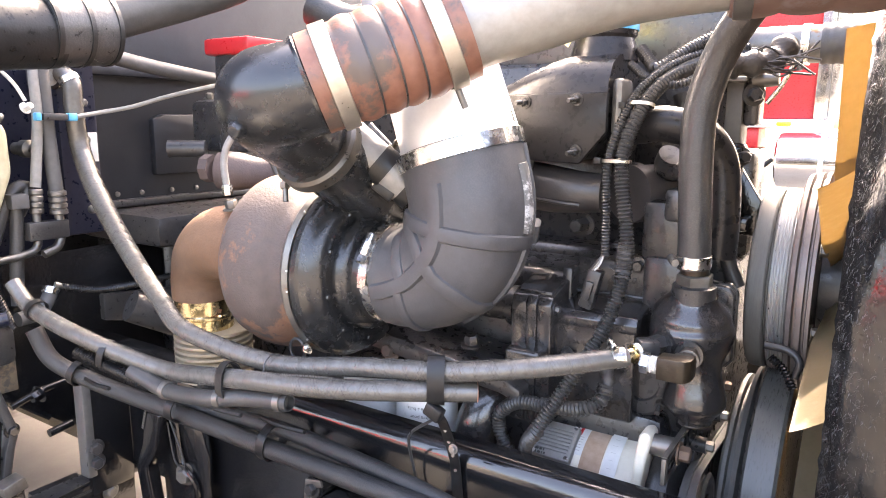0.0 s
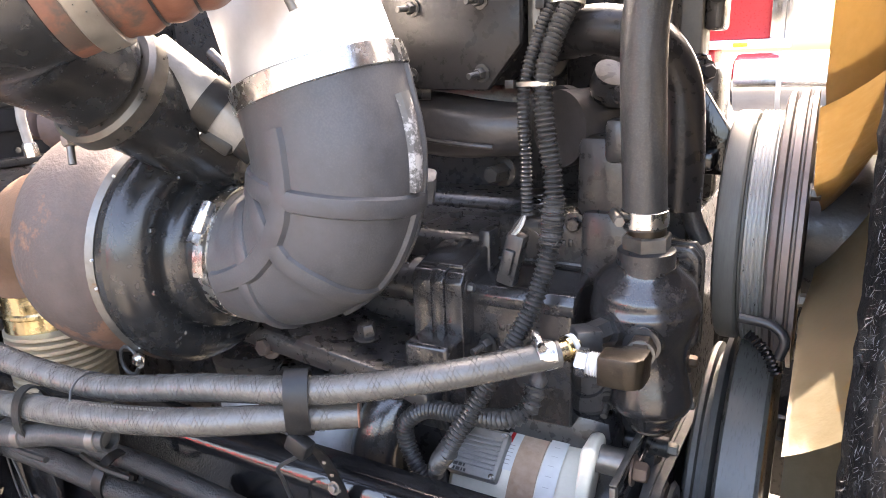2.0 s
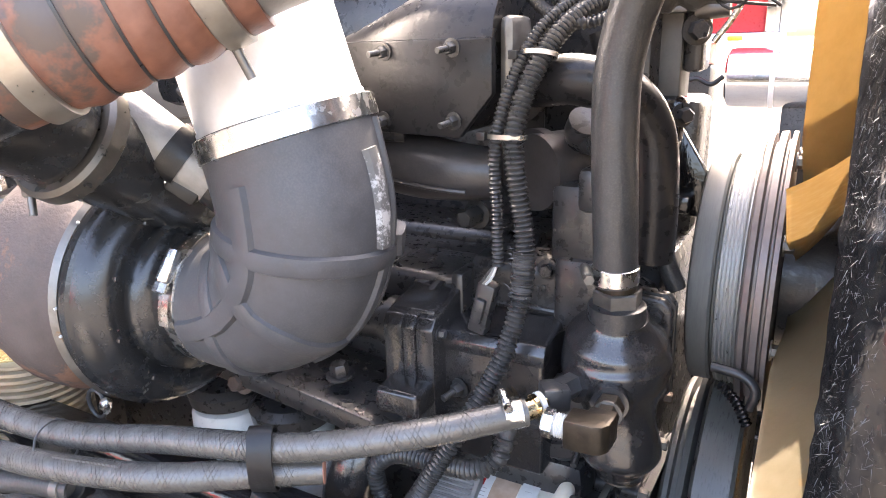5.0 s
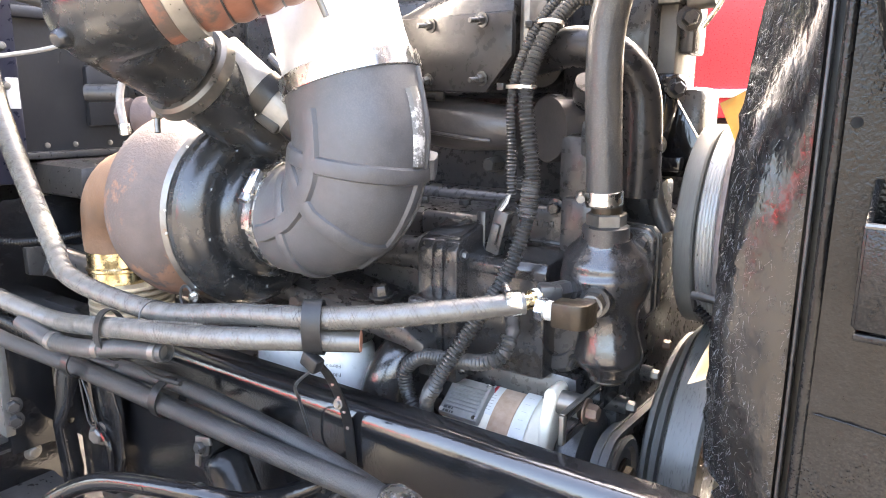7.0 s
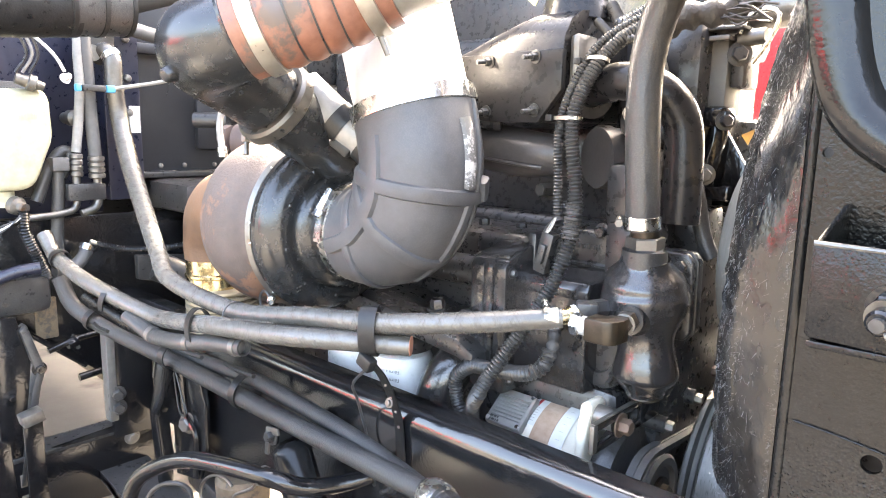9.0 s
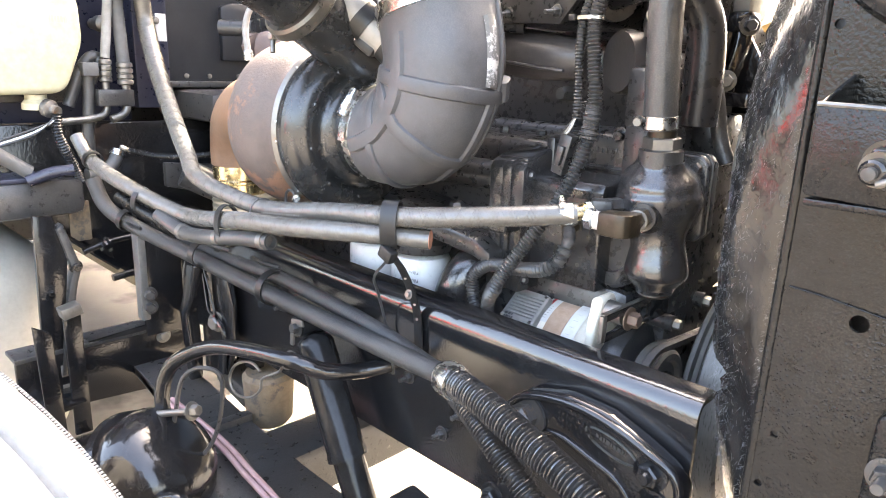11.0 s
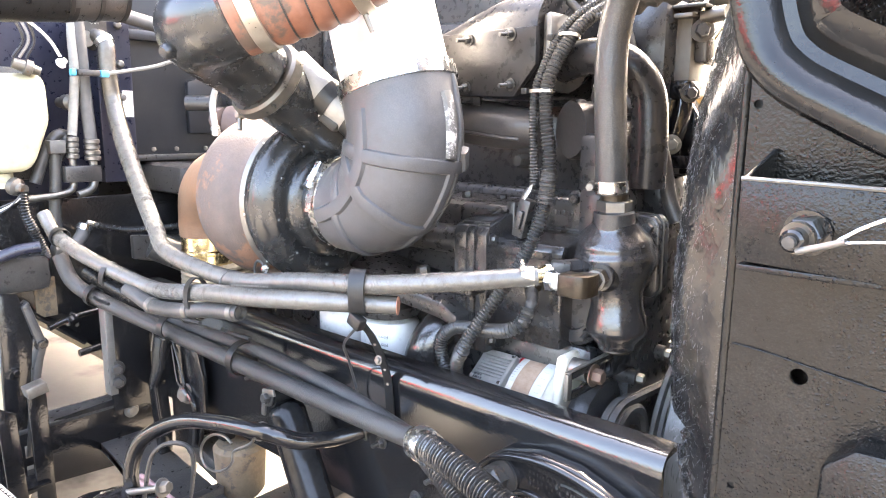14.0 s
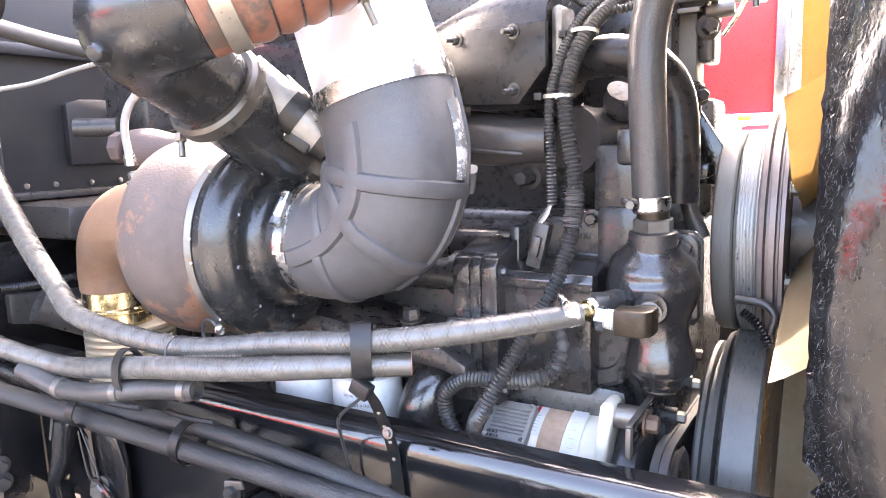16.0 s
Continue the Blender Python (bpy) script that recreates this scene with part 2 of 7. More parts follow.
CLUTCH = paint("browned_steel", (0.15, 0.125, 0.115), (0.22, 0.19, 0.178), 0.45, metal=0.3, bump=0.1, dust_glint=0.06)
DAMPER = paint("damper_grey", (0.085, 0.086, 0.08), (0.125, 0.126, 0.118), 0.34, metal=0.0, bump=0.06, stretch=(6, 1, 1))
RAILPAINT = paint("rail_gloss_black", (0.006, 0.006, 0.0065), (0.014, 0.014, 0.015), 0.09, bump=0.12, bscale=240, rvar=0.05, wear_or_light=(0.05, 0.047, 0.044), wear_or_light_at=0.72, wear_or_light_scale=90, spec=0.75, dust_glint=0.05)
SHOCK = paint("shock_black", (0.009, 0.009, 0.0093), (0.018, 0.018, 0.0182), 0.2, bump=0.12, spec=0.22, rvar=0.06, dust_glint=0.03)
MUFFLED = paint("dull_pipe", (0.028, 0.0275, 0.0265), (0.055, 0.054, 0.051), 0.55, metal=0.1, bump=0.2, dust_glint=0.06)
CONDUIT = paint("conduit_plastic", (0.012, 0.012, 0.0125), (0.024, 0.024, 0.0245), 0.22, bump=0.05, rvar=0.05, spec=0.9, dust_glint=0.06)
RUSTDARK = paint("dark_rusted_iron", (0.06, 0.043, 0.04), (0.10, 0.075, 0.07), 0.75, bump=0.4, bscale=220)
BLACKPANEL = paint("panel_gloss_black", (0.005, 0.005, 0.005), (0.011, 0.0108, 0.0104), 0.15, bump=0.34, bscale=330, rvar=0.07, s1=3, wear_or_light=(0.06, 0.055, 0.048), wear_or_light_at=0.74, wear_or_light_scale=120, spec=0.24, dust_glint=0.04)
pn, pl = BLACKPANEL.node_tree.nodes, BLACKPANEL.node_tree.links
cells, runs, drop, some, relief = (pn.new("ShaderNode" + k) for k in ("TexVoronoi", "TexNoise", "MapRange", "MapRange", "Bump"))
coord = next(k for k in pn if k.type == "TEX_COORD")
pl.new(coord.outputs["Object"], cells.inputs["Vector"])
pl.new(coord.outputs["Object"], runs.inputs["Vector"])
cells.inputs["Scale"].default_value, runs.inputs["Scale"].default_value = 340.0, 11.0
drop.inputs["From Min"].default_value, drop.inputs["From Max"].default_value = 0.42, 0.08
some.inputs["From Min"].default_value, some.inputs["From Max"].default_value = 0.45, 0.62
pl.new(cells.outputs["Distance"], drop.inputs["Value"])
pl.new(runs.outputs[0], some.inputs["Value"])
beads = pn.new("ShaderNodeMath")
beads.operation = "MULTIPLY"
pl.new(drop.outputs[0], beads.inputs[0])
pl.new(some.outputs[0], beads.inputs[1])
relief.inputs["Strength"].default_value, relief.inputs["Distance"].default_value = 0.3, 0.002
orange_peel = next(k for k in pn if k.type == "BUMP" and k != relief)
pl.new(beads.outputs[0], relief.inputs["Height"])
pl.new(orange_peel.outputs[0], relief.inputs["Normal"])
pl.new(relief.outputs[0], pn["Principled BSDF"].inputs["Normal"])


# ---- building helpers ----
SEAT = [Matrix.Identity(4)]


def seat(scale=1.0, about=(0.2, -0.72, 1.37), shift=(0, 0, 0)):
    """Where the next group of things is seated: scaled about a point, then shifted; with no arguments, as drawn."""
    a = Vector(about)
    SEAT[0] = Matrix.Translation(a + Vector(shift)) @ Matrix.Diagonal((scale, scale, scale, 1)) @ Matrix.Translation(-a)


def thing(name, base, label, category, group="", kind=""):
    e = new(name)
    e.location = SEAT[0] @ Vector(base)
    e.empty_display_size = 0.05
    return tagged(e, label, category, group, kind)


def finish(name, bm, material, smooth=True):
    bmesh.ops.transform(bm, matrix=SEAT[0], verts=bm.verts)
    bmesh.ops.recalc_face_normals(bm, faces=bm.faces)
    me = bpy.data.meshes.new(name)
    bm.to_mesh(me)
    bm.free()
    for mm in material if isinstance(material, (list, tuple)) else [material]:
        me.materials.append(mm)
    if smooth:
        for p in me.polygons:
            p.use_smooth = True
        me.set_sharp_from_angle(angle=radians(38))
    return me


def part(name, bm, material, parent, label="", smooth=True):
    ob = new(name, finish(name, bm, material, smooth))
    ob.parent = parent
    ob.matrix_parent_inverse = Matrix.Translation(-parent.location)
    return tagged(ob, label)


def single(name, bm, material, label, category, group="", kind="", smooth=True):
    return tagged(new(name, finish(name, bm, material, smooth)), label, category, group, kind)


def spline(ctrl, step=0.008):
    """Points along a smooth curve through the control points, evenly spaced."""
    p = [Vector(c) for c in ctrl]
    if len(p) == 2:
        raw = [p[0].lerp(p[1], k / 20) for k in range(21)]
    else:
        q = [p[0] * 2 - p[1], *p, p[-1] * 2 - p[-2]]
        raw = []
        for a, b, c, d in zip(q, q[1:], q[2:], q[3:]):
            for k in range(24):
                u = k / 24
                raw.append(0.5 * (2 * b + (c - a) * u + (2 * a - 5 * b + 4 * c - d) * u * u + (3 * b - a - 3 * c + d) * u**3))
        raw.append(p[-1])
    out, left = [raw[0]], 0.0
    total = sum((b - a).length for a, b in zip(raw, raw[1:]))
    n = max(2, int(total / step))
    step = total / n
    need = step
    for a, b in zip(raw, raw[1:]):
        seg = (b - a).length
        while left + seg >= need - 1e-9 and len(out) < n:
            out.append(a.lerp(b, (need - left) / seg if seg else 0))
            need += step
        left += seg
    out.append(raw[-1])
    return out


def frames(pts):
    """Tangent, normal and binormal along the points, without twist."""
    t0 = (pts[1] - pts[0]).normalized()
    n = t0.orthogonal().normalized() if abs(t0.z) > 0.95 else t0.cross(Vector((0, 0, 1))).normalized()
    out = []
    for k, p in enumerate(pts):
        t = (pts[min(k + 1, len(pts) - 1)] - pts[max(k - 1, 0)]).normalized()
        n = (n - t * n.dot(t)).normalized()
        out.append((p, t, n, t.cross(n)))
    return out


def sweep(ctrl, r, seg=20, step=0.008, bm=None, caps=True, squash=1.0):
    """A round bar along a curve; r is a radius or a function of 0..1 and of the length."""
    bm = bm or bmesh.new()
    pts = spline(ctrl, step)
    fr = frames(pts)
    rings, run = [], 0.0
    for k, (p, t, n, b) in enumerate(fr):
        if k:
            run += (pts[k] - pts[k - 1]).length
        rad = r(k / (len(fr) - 1), run) if callable(r) else r
        rings.append([bm.verts.new(p + (n * math.cos(a) + b * math.sin(a) * squash) * rad) for a in (2 * math.pi * j / seg for j in range(seg))])
    for a, b in zip(rings, rings[1:]):
        for j in range(seg):
            bm.faces.new((a[j], a[(j + 1) % seg], b[(j + 1) % seg], b[j]))
    if caps:
        bm.faces.new(rings[0][::-1])
        bm.faces.new(rings[-1])
    return bm


def pipe(ctrl, r, wall, seg=24, step=0.008, bm=None):
    """A hollow pipe with a visible wall at its ends."""
    bm = bm or bmesh.new()
    fr = frames(spline(ctrl, step))
    outer = [[bm.verts.new(p + (n * math.cos(a) + b * math.sin(a)) * r) for a in (2 * math.pi * j / seg for j in range(seg))] for p, t, n, b in fr]
    inner = [[bm.verts.new(p + (n * math.cos(a) + b * math.sin(a)) * (r - wall)) for a in (2 * math.pi * j / seg for j in range(seg))] for p, t, n, b in fr]
    for j in range(seg):
        k = (j + 1) % seg
        for a, b in zip(outer, outer[1:]):
            bm.faces.new((a[j], a[k], b[k], b[j]))
        for a, b in zip(inner, inner[1:]):
            bm.faces.new((a[k], a[j], b[j], b[k]))
        bm.faces.new((outer[0][k], outer[0][j], inner[0][j], inner[0][k]))
        bm.faces.new((outer[-1][j], outer[-1][k], inner[-1][k], inner[-1][j]))
    return bm


def lathe(profile, centre, axis, seg=40, bm=None, phase=0.0):
    """A turned body: profile of (height along the axis, radius)."""
    bm = bm or bmesh.new()
    c, ax = Vector(centre), Vector(axis).normalized()
    u = ax.cross(Vector((0, 0, 1))) if abs(ax.z) < 0.9 else ax.cross(Vector((1, 0, 0)))
    u.normalize()
    v = ax.cross(u)
    rings = []
    for h, r in profile:
        if r < 1e-6:
            rings.append([bm.verts.new(c + ax * h)])
        else:
            rings.append([bm.verts.new(c + ax * h + (u * math.cos(a) + v * math.sin(a)) * r) for a in (phase + 2 * math.pi * j / seg for j in range(seg))])
    for a, b in zip(rings, rings[1:]):
        for j in range(seg):
            k = (j + 1) % seg
            if len(a) == 1 and len(b) == 1:
                continue
            if len(a) == 1:
                bm.faces.new((a[0], b[k], b[j]))
            elif len(b) == 1:
                bm.faces.new((a[j], a[k], b[0]))
            else:
                bm.faces.new((a[j], a[k], b[k], b[j]))
    for ring, flip in ((rings[0], True), (rings[-1], False)):
        if len(ring) > 1:
            bm.faces.new(ring[::-1] if flip else ring)
    return bm


def block(lo, hi, bevel=0.004, turn=None, bm=None, segs=2):
    """A bevelled box between two corners, turned about its middle by Euler degrees."""
    made = bmesh.new()
    lo, hi = Vector(lo), Vector(hi)
    mid, size = (lo + hi) / 2, hi - lo
    bmesh.ops.create_cube(made, size=1.0, matrix=Matrix.Diagonal((*size, 1)))
    if bevel:
        bmesh.ops.bevel(made, geom=list(made.edges), offset=min(bevel, min(size) * 0.45), segments=segs, affect="EDGES", profile=0.5)
    m = pose(*mid, *(turn or (0, 0, 0)))
    bmesh.ops.transform(made, matrix=m, verts=made.verts)
    return join(bm, made)


def join(bm, made):
    if bm is None:
        return made
    me = bpy.data.meshes.new("tmp")
    made.to_mesh(me)
    made.free()
    bm.from_mesh(me)
    bpy.data.meshes.remove(me)
    return bm


def slab(outline, axis, at, thick, bevel=0.003, bm=None, segs=2):
    """A plate cut to an outline in the plane across an axis ('x', 'y' or 'z'), from at to at + thick."""
    made = bmesh.new()
    n = "xyz".index(axis)

    def place(a, b, d):
        p = [a, b]
        p.insert(n, d)
        return p

    f = made.faces.new([made.verts.new(place(a, b, at)) for a, b in outline])
    ext = bmesh.ops.extrude_face_region(made, geom=[f])
    d = [0, 0, 0]
    d[n] = thick
    bmesh.ops.translate(made, vec=d, verts=[v for v in ext["geom"] if isinstance(v, bmesh.types.BMVert)])
    if bevel:
        bmesh.ops.bevel(made, geom=list(made.edges), offset=bevel, segments=segs, affect="EDGES", profile=0.5)
    return join(bm, made)


def hexbolt(at, axis, r=0.009, h=0.009, washer=True, stud=0.0, bm=None):
    """A hexagon head with its washer, and a stud end where there is one. at is on the surface."""
    bm = bm or bmesh.new()
    z = 0.0
    if washer:
        lathe([(0, r * 1.5), (r * 0.22, r * 1.5), (r * 0.25, r * 1.3)], at, axis, 20, bm)
        z = r * 0.24
    lathe([(z, r), (z + h * 0.8, r), (z + h, r * 0.82)], at, axis, 6, bm, phase=0.3)
    if stud:
        prof = [(z + h, r * 0.5)]
        k = 0
        while k * r * 0.28 < stud:
            prof += [(z + h + k * r * 0.28, r * 0.52), (z + h + (k + 0.5) * r * 0.28, r * 0.45)]
            k += 1
        lathe(prof, at, axis, 12, bm)
    return bm


def band(centre, axis, r, width, thick=0.0015, bm=None, seg=48):
    """A flat metal band round a hose."""
    w = width / 2
    return lathe([(-w, r - 0.004), (-w, r), (-w * 0.9, r + thick), (w * 0.9, r + thick), (w, r), (w, r - 0.004)], centre, axis, seg, bm)


def worm_screw(at, axis, out, bm=None, size=1.0):
    """The screw housing of a hose clamp: at on the band, axis of the hose, out from it."""
    bm = bm or bmesh.new()
    ax, o = Vector(axis).normalized(), Vector(out).normalized()
    tan = ax.cross(o)
    c = Vector(at) + o * 0.005 * size
    lathe([(-0.013 * size, 0.0055 * size), (0.010 * size, 0.0055 * size), (0.012 * size, 0.004 * size)], c, tan, 16, bm)
    lathe([(0.012 * size, 0.005 * size), (0.019 * size, 0.005 * size)], c, tan, 6, bm)
    return bm


def strap(fr, k, r, width=0.01, thick=0.0016, bm=None):
    """A tie or band round a swept hose at its point number k."""
    p, t, n, b = fr[k]
    return band(p, t, r, width, thick, bm, 28)


def ring_of(centre, axis, r, count, start=0.0):
    """Places and outward ways on a circle."""
    ax = Vector(axis).normalized()
    u = ax.cross(Vector((0, 0, 1))).normalized() if abs(ax.z) < 0.9 else ax.cross(Vector((1, 0, 0))).normalized()
    v = ax.cross(u)
    return [(Vector(centre) + (u * math.cos(a) + v * math.sin(a)) * r, u * math.cos(a) + v * math.sin(a)) for a in (start + 2 * math.pi * k / count for k in range(count))]


def corr(r, pitch=0.006, depth=0.0015):
    """The ribbed radius of split loom."""
    return lambda u, s: r + depth * math.cos(2 * math.pi * s / pitch)


def bars(at, right, up, rows, height=0.0025, gap=0.002, seed=3, bm=None):
    """Plain bars in place of small writing: rows of widths in metres."""
    bm = bm or bmesh.new()
    rng = random.Random(seed)
    right, up = Vector(right).normalized(), Vector(up).normalized()
    for k, width in enumerate(rows):
        x = 0.0
        while x < width:
            w = min(width - x, rng.uniform(0.002, 0.006))
            o = Vector(at) - up * k * (height + gap) + right * x
            vs = [bm.verts.new(o + right * a + up * b) for a, b in ((0, 0), (w, 0), (w, height), (0, height))]
            bm.faces.new(vs)
            x += w + 0.0015
    return bm


def surface_rib(fr, r_of, path, width=0.006, height=0.004, bm=None):
    """A raised rib on the skin of a swept tube, along (u, angle in degrees) places."""
    bm = bm or bmesh.new()
    pts = []
    for (u0, a0), (u1, a1) in zip(path, path[1:]):
        for j in range(10):
            s = j / 10
            pts.append((u0 + (u1 - u0) * s, radians(a0 + (a1 - a0) * s)))
    pts.append((path[-1][0], radians(path[-1][1])))
    places = []
    for u, a in pts:
        x = max(0.0, min(1.0, u)) * (len(fr) - 1)
        k = min(int(x), len(fr) - 2)
        f = x - k
        p, n, b = (fr[k][j].lerp(fr[k + 1][j], f) for j in (0, 2, 3))
        out = (n * math.cos(a) + b * math.sin(a)).normalized()
        places.append((p + out * r_of(u, 0), out))
    rows = []
    for k, (p, out) in enumerate(places):
        t = (places[min(k + 1, len(places) - 1)][0] - places[max(k - 1, 0)][0]).normalized()
        side = t.cross(out).normalized()
        rows.append([bm.verts.new(p + side * (width * s) + out * h) for s, h in ((-1, -0.002), (-0.75, height * 0.8), (-0.4, height), (0.4, height), (0.75, height * 0.8), (1, -0.002))])
    for a, b in zip(rows, rows[1:]):
        for j in range(5):
            bm.faces.new((a[j], a[j + 1], b[j + 1], b[j]))
    bm.faces.new(rows[0][::-1])
    bm.faces.new(rows[-1])
    return bm


# ---- ground and distance ----
ground = bmesh.new()
bmesh.ops.create_grid(ground, x_segments=60, y_segments=60, size=400)
single("ground", ground, CONCRETE, "pale dusty concrete yard in bright daylight with painted shade patches", "ground", kind="structure", smooth=False)

trailer = thing("red_trailer", (-2.0, 6.5, 0.0), "red trailer with a white kerb rail and amber lamps", "trailer")
part("body", block((-7.9, 6.0, 1.50), (-0.52, 8.5, 3.9), 0.02), RED, trailer, "bright red side panel")
part("side_rail", block((-8.0, 5.95, 1.425), (-0.36, 6.05, 1.50), 0.01), ALU, trailer, "white side rail")
part("corner_post", block((-0.52, 5.94, 1.50), (-0.30, 6.3, 3.9), 0.012), CHROME, trailer, "bright metal corner post")
part("post_seam", block((-0.415, 5.932, 1.50), (-0.405, 5.942, 3.9), 0.002), DULL, trailer)
part("chassis", block((-7.8, 6.05, 1.24), (-0.95, 6.5, 1.425), 0.02), RED, trailer, "red lower frame")
for k in range(6):
    part("marker_lamp", block((-0.80 - k * 0.36, 5.925, 1.440), (-0.68 - k * 0.36, 5.95, 1.478), 0.012), AMBER, trailer, "amber marker lamp")
part("axle_gear", block((-1.55, 6.3, 0.85), (-0.95, 6.9, 1.24), 0.05), SATIN, trailer)
for k in range(2):
    part("wheel", lathe([(-0.14, 0.28), (-0.14, 0.46), (-0.1, 0.5), (0.1, 0.5), (0.14, 0.46), (0.14, 0.28)], (-1.7 - 1.2 * k, 6.5, 0.5), (0, 1, 0), 40), BELT, trailer)
part("air_hose", sweep([(-1.30, 6.0, 1.24), (-1.16, 5.95, 1.10), (-1.02, 5.95, 1.13), (-0.9, 5.95, 1.08), (-0.80, 5.95, 1.15)], 0.022, 10, 0.03), BELT, trailer)
tank2 = thing("fuel_tank", (-0.1, 5.5, 0.6), "polished aluminium fuel tank on a far truck", "fuel tank")
part("shell", lathe([(-0.86, 0.0), (-0.86, 0.19), (-0.84, 0.222), (-0.80, 0.23), (0.55, 0.23), (0.57, 0.19), (0.57, 0.0)], (0.14, 5.5, 1.16), (1, 0, 0), 48), CHROME, tank2)
for x in (-0.38, 0.3):
    part("strap", band((x, 5.5, 1.16), (1, 0, 0), 0.231, 0.035, 0.006), ALU, tank2)
part("stand", block((-0.3, 5.42, 0.0), (0.6, 5.6, 0.95), 0.02), SATIN, tank2)

opposite = thing("red_truck", (-8.0, -12.0, 0.0), "red truck parked opposite, seen in the glossy paint", "truck")
part("body", block((-13.0, -13.0, 1.45), (-5.2, -11.0, 2.25), 0.1), RED, opposite)
part("skirt", block((-12.9, -12.9, 0.4), (-5.3, -11.1, 1.45), 0.05), SATIN, opposite)
for x in (-11.0, -6.6):
    part("wheel", lathe([(-0.14, 0.28), (-0.14, 0.46), (-0.1, 0.5), (0.1, 0.5), (0.14, 0.46), (0.14, 0.28)], (x, -11.05, 0.5), (0, 1, 0), 40), BELT, opposite)

# ---- frame rail and its casting ----
rail = thing("frame_rail", (-1.2, 0.05, 0.68), "glossy black painted steel chassis frame rail", "frame rail")
c_sec = [(0.0, 0.69), (0.0, 0.930), (0.0015, 0.940), (0.006, 0.950), (0.0125, 0.957), (0.022, 0.960), (0.048, 0.960), (0.048, 0.952), (0.018, 0.952), (0.012, 0.949), (0.008, 0.94), (0.008, 0.694), (0.014, 0.689), (0.09, 0.688), (0.09, 0.68), (0.012, 0.68)]
part("channel", slab(c_sec, "x", -2.6, 2.6, 0.0), RAILPAINT, rail)
for x, z in ((-0.53, 0.821), (-0.479, 0.82), (-0.7, 0.78), (-0.85, 0.84), (-0.40, 0.75), (-0.36, 0.80)):
    part("bolt", hexbolt((x, 0.0, z), (0, -1, 0), 0.008, 0.008, True, 0.012), SATIN, rail)
far_rail = thing("frame_rail", (-1.2, 0.85, 0.68), "black painted chassis frame rail across the engine", "frame rail")
part("channel", slab([(0.9 - y, z) for y, z in c_sec], "x", -2.6, 2.6, 0.0), BLACK, far_rail)

hanger = thing("spring_hanger", (-0.12, -0.02, 0.7), "cast black spring hanger bracket bolted to the rail", "bracket")
part("casting", slab([(-0.262, 0.52), (-0.262, 0.855), (-0.245, 0.885), (-0.216, 0.905), (-0.158, 0.92), (-0.10, 0.918), (-0.05, 0.902), (-0.01, 0.885), (0.01, 0.865), (0.016, 0.52)], "y", -0.03, 0.028, 0.008, segs=3), BLACK, hanger)
part("rim", sweep([(-0.25, -0.032, 0.868), (-0.216, -0.032, 0.898), (-0.158, -0.032, 0.912), (-0.10, -0.032, 0.91), (-0.04, -0.032, 0.893), (0.0, -0.032, 0.872), (0.006, -0.032, 0.80), (0.006, -0.032, 0.6)], 0.006, 10), BLACK, hanger)
part("inner_rim", sweep([(-0.22, -0.031, 0.835), (-0.17, -0.031, 0.862), (-0.11, -0.031, 0.85), (-0.07, -0.031, 0.835), (-0.05, -0.031, 0.80), (-0.045, -0.031, 0.7)], 0.005, 10), BLACK, hanger)
part("oval_boss", sweep([(-0.087 + 0.036 * math.cos(a), -0.031, 0.880 + 0.012 * math.sin(a) - 0.008 * math.cos(a)) for a in [2 * math.pi * k / 24 for k in range(25)]], 0.0015, 8, 0.004), BOLT, hanger)
rng = random.Random(5)
for k, width in enumerate((0.078, 0.062, 0.062, 0.022)):
    x = 0.0
    while x < width:
        part("cast_mark", block((-0.165 + x, -0.0335, 0.9035 - k * 0.0095 - 0.12 * x), (-0.165 + x + rng.uniform(0.003, 0.005), -0.0295, 0.9095 - k * 0.0095 - 0.12 * x), 0.0012), BLACK, hanger)
        x += rng.uniform(0.0062, 0.0085)
part("cast_mark", bars((-0.108, -0.0315, 0.883), (1, 0, -0.2), (0.1, 0, 1), (0.042,), 0.006, 0.003, 9), BOLT, hanger, smooth=False)
part("stud_nut", hexbolt((-0.214, -0.03, 0.869), (0, -1, 0), 0.0205, 0.02, True, 0.016), BOLT, hanger)
for x, z in ((-0.032, 0.869), (-0.025, 0.828), (-0.264, 0.719), (-0.15, 0.72)):
    part("bolt", hexbolt((x, -0.03, z), (0, -1, 0), 0.0145, 0.012, True, 0.008), BLACK, hanger)

# ---- steer wheel, spring, shock absorber, brake chamber ----
tyre = thing("steer_tyre", (-0.65, -0.728, 0.0), "sun-bleached dusty steer tyre with ribbed shoulder", "tyre")
AXW = Vector((math.sin(radians(-20)), math.cos(radians(-20)), 0))
part("carcass", lathe([(-0.14, 0.29), (-0.145, 0.40), (-0.135, 0.475), (-0.115, 0.503), (-0.07, 0.512), (-0.066, 0.50), (-0.056, 0.50), (-0.052, 0.514), (-0.006, 0.516), (-0.002, 0.503), (0.008, 0.503), (0.012, 0.516), (0.056, 0.514), (0.06, 0.50), (0.07, 0.50), (0.074, 0.512), (0.115, 0.503), (0.135, 0.475), (0.145, 0.40), (0.14, 0.29)], (-0.65, -0.728, 0.512), AXW, 120), TYRE, tyre)
bm = bmesh.new()
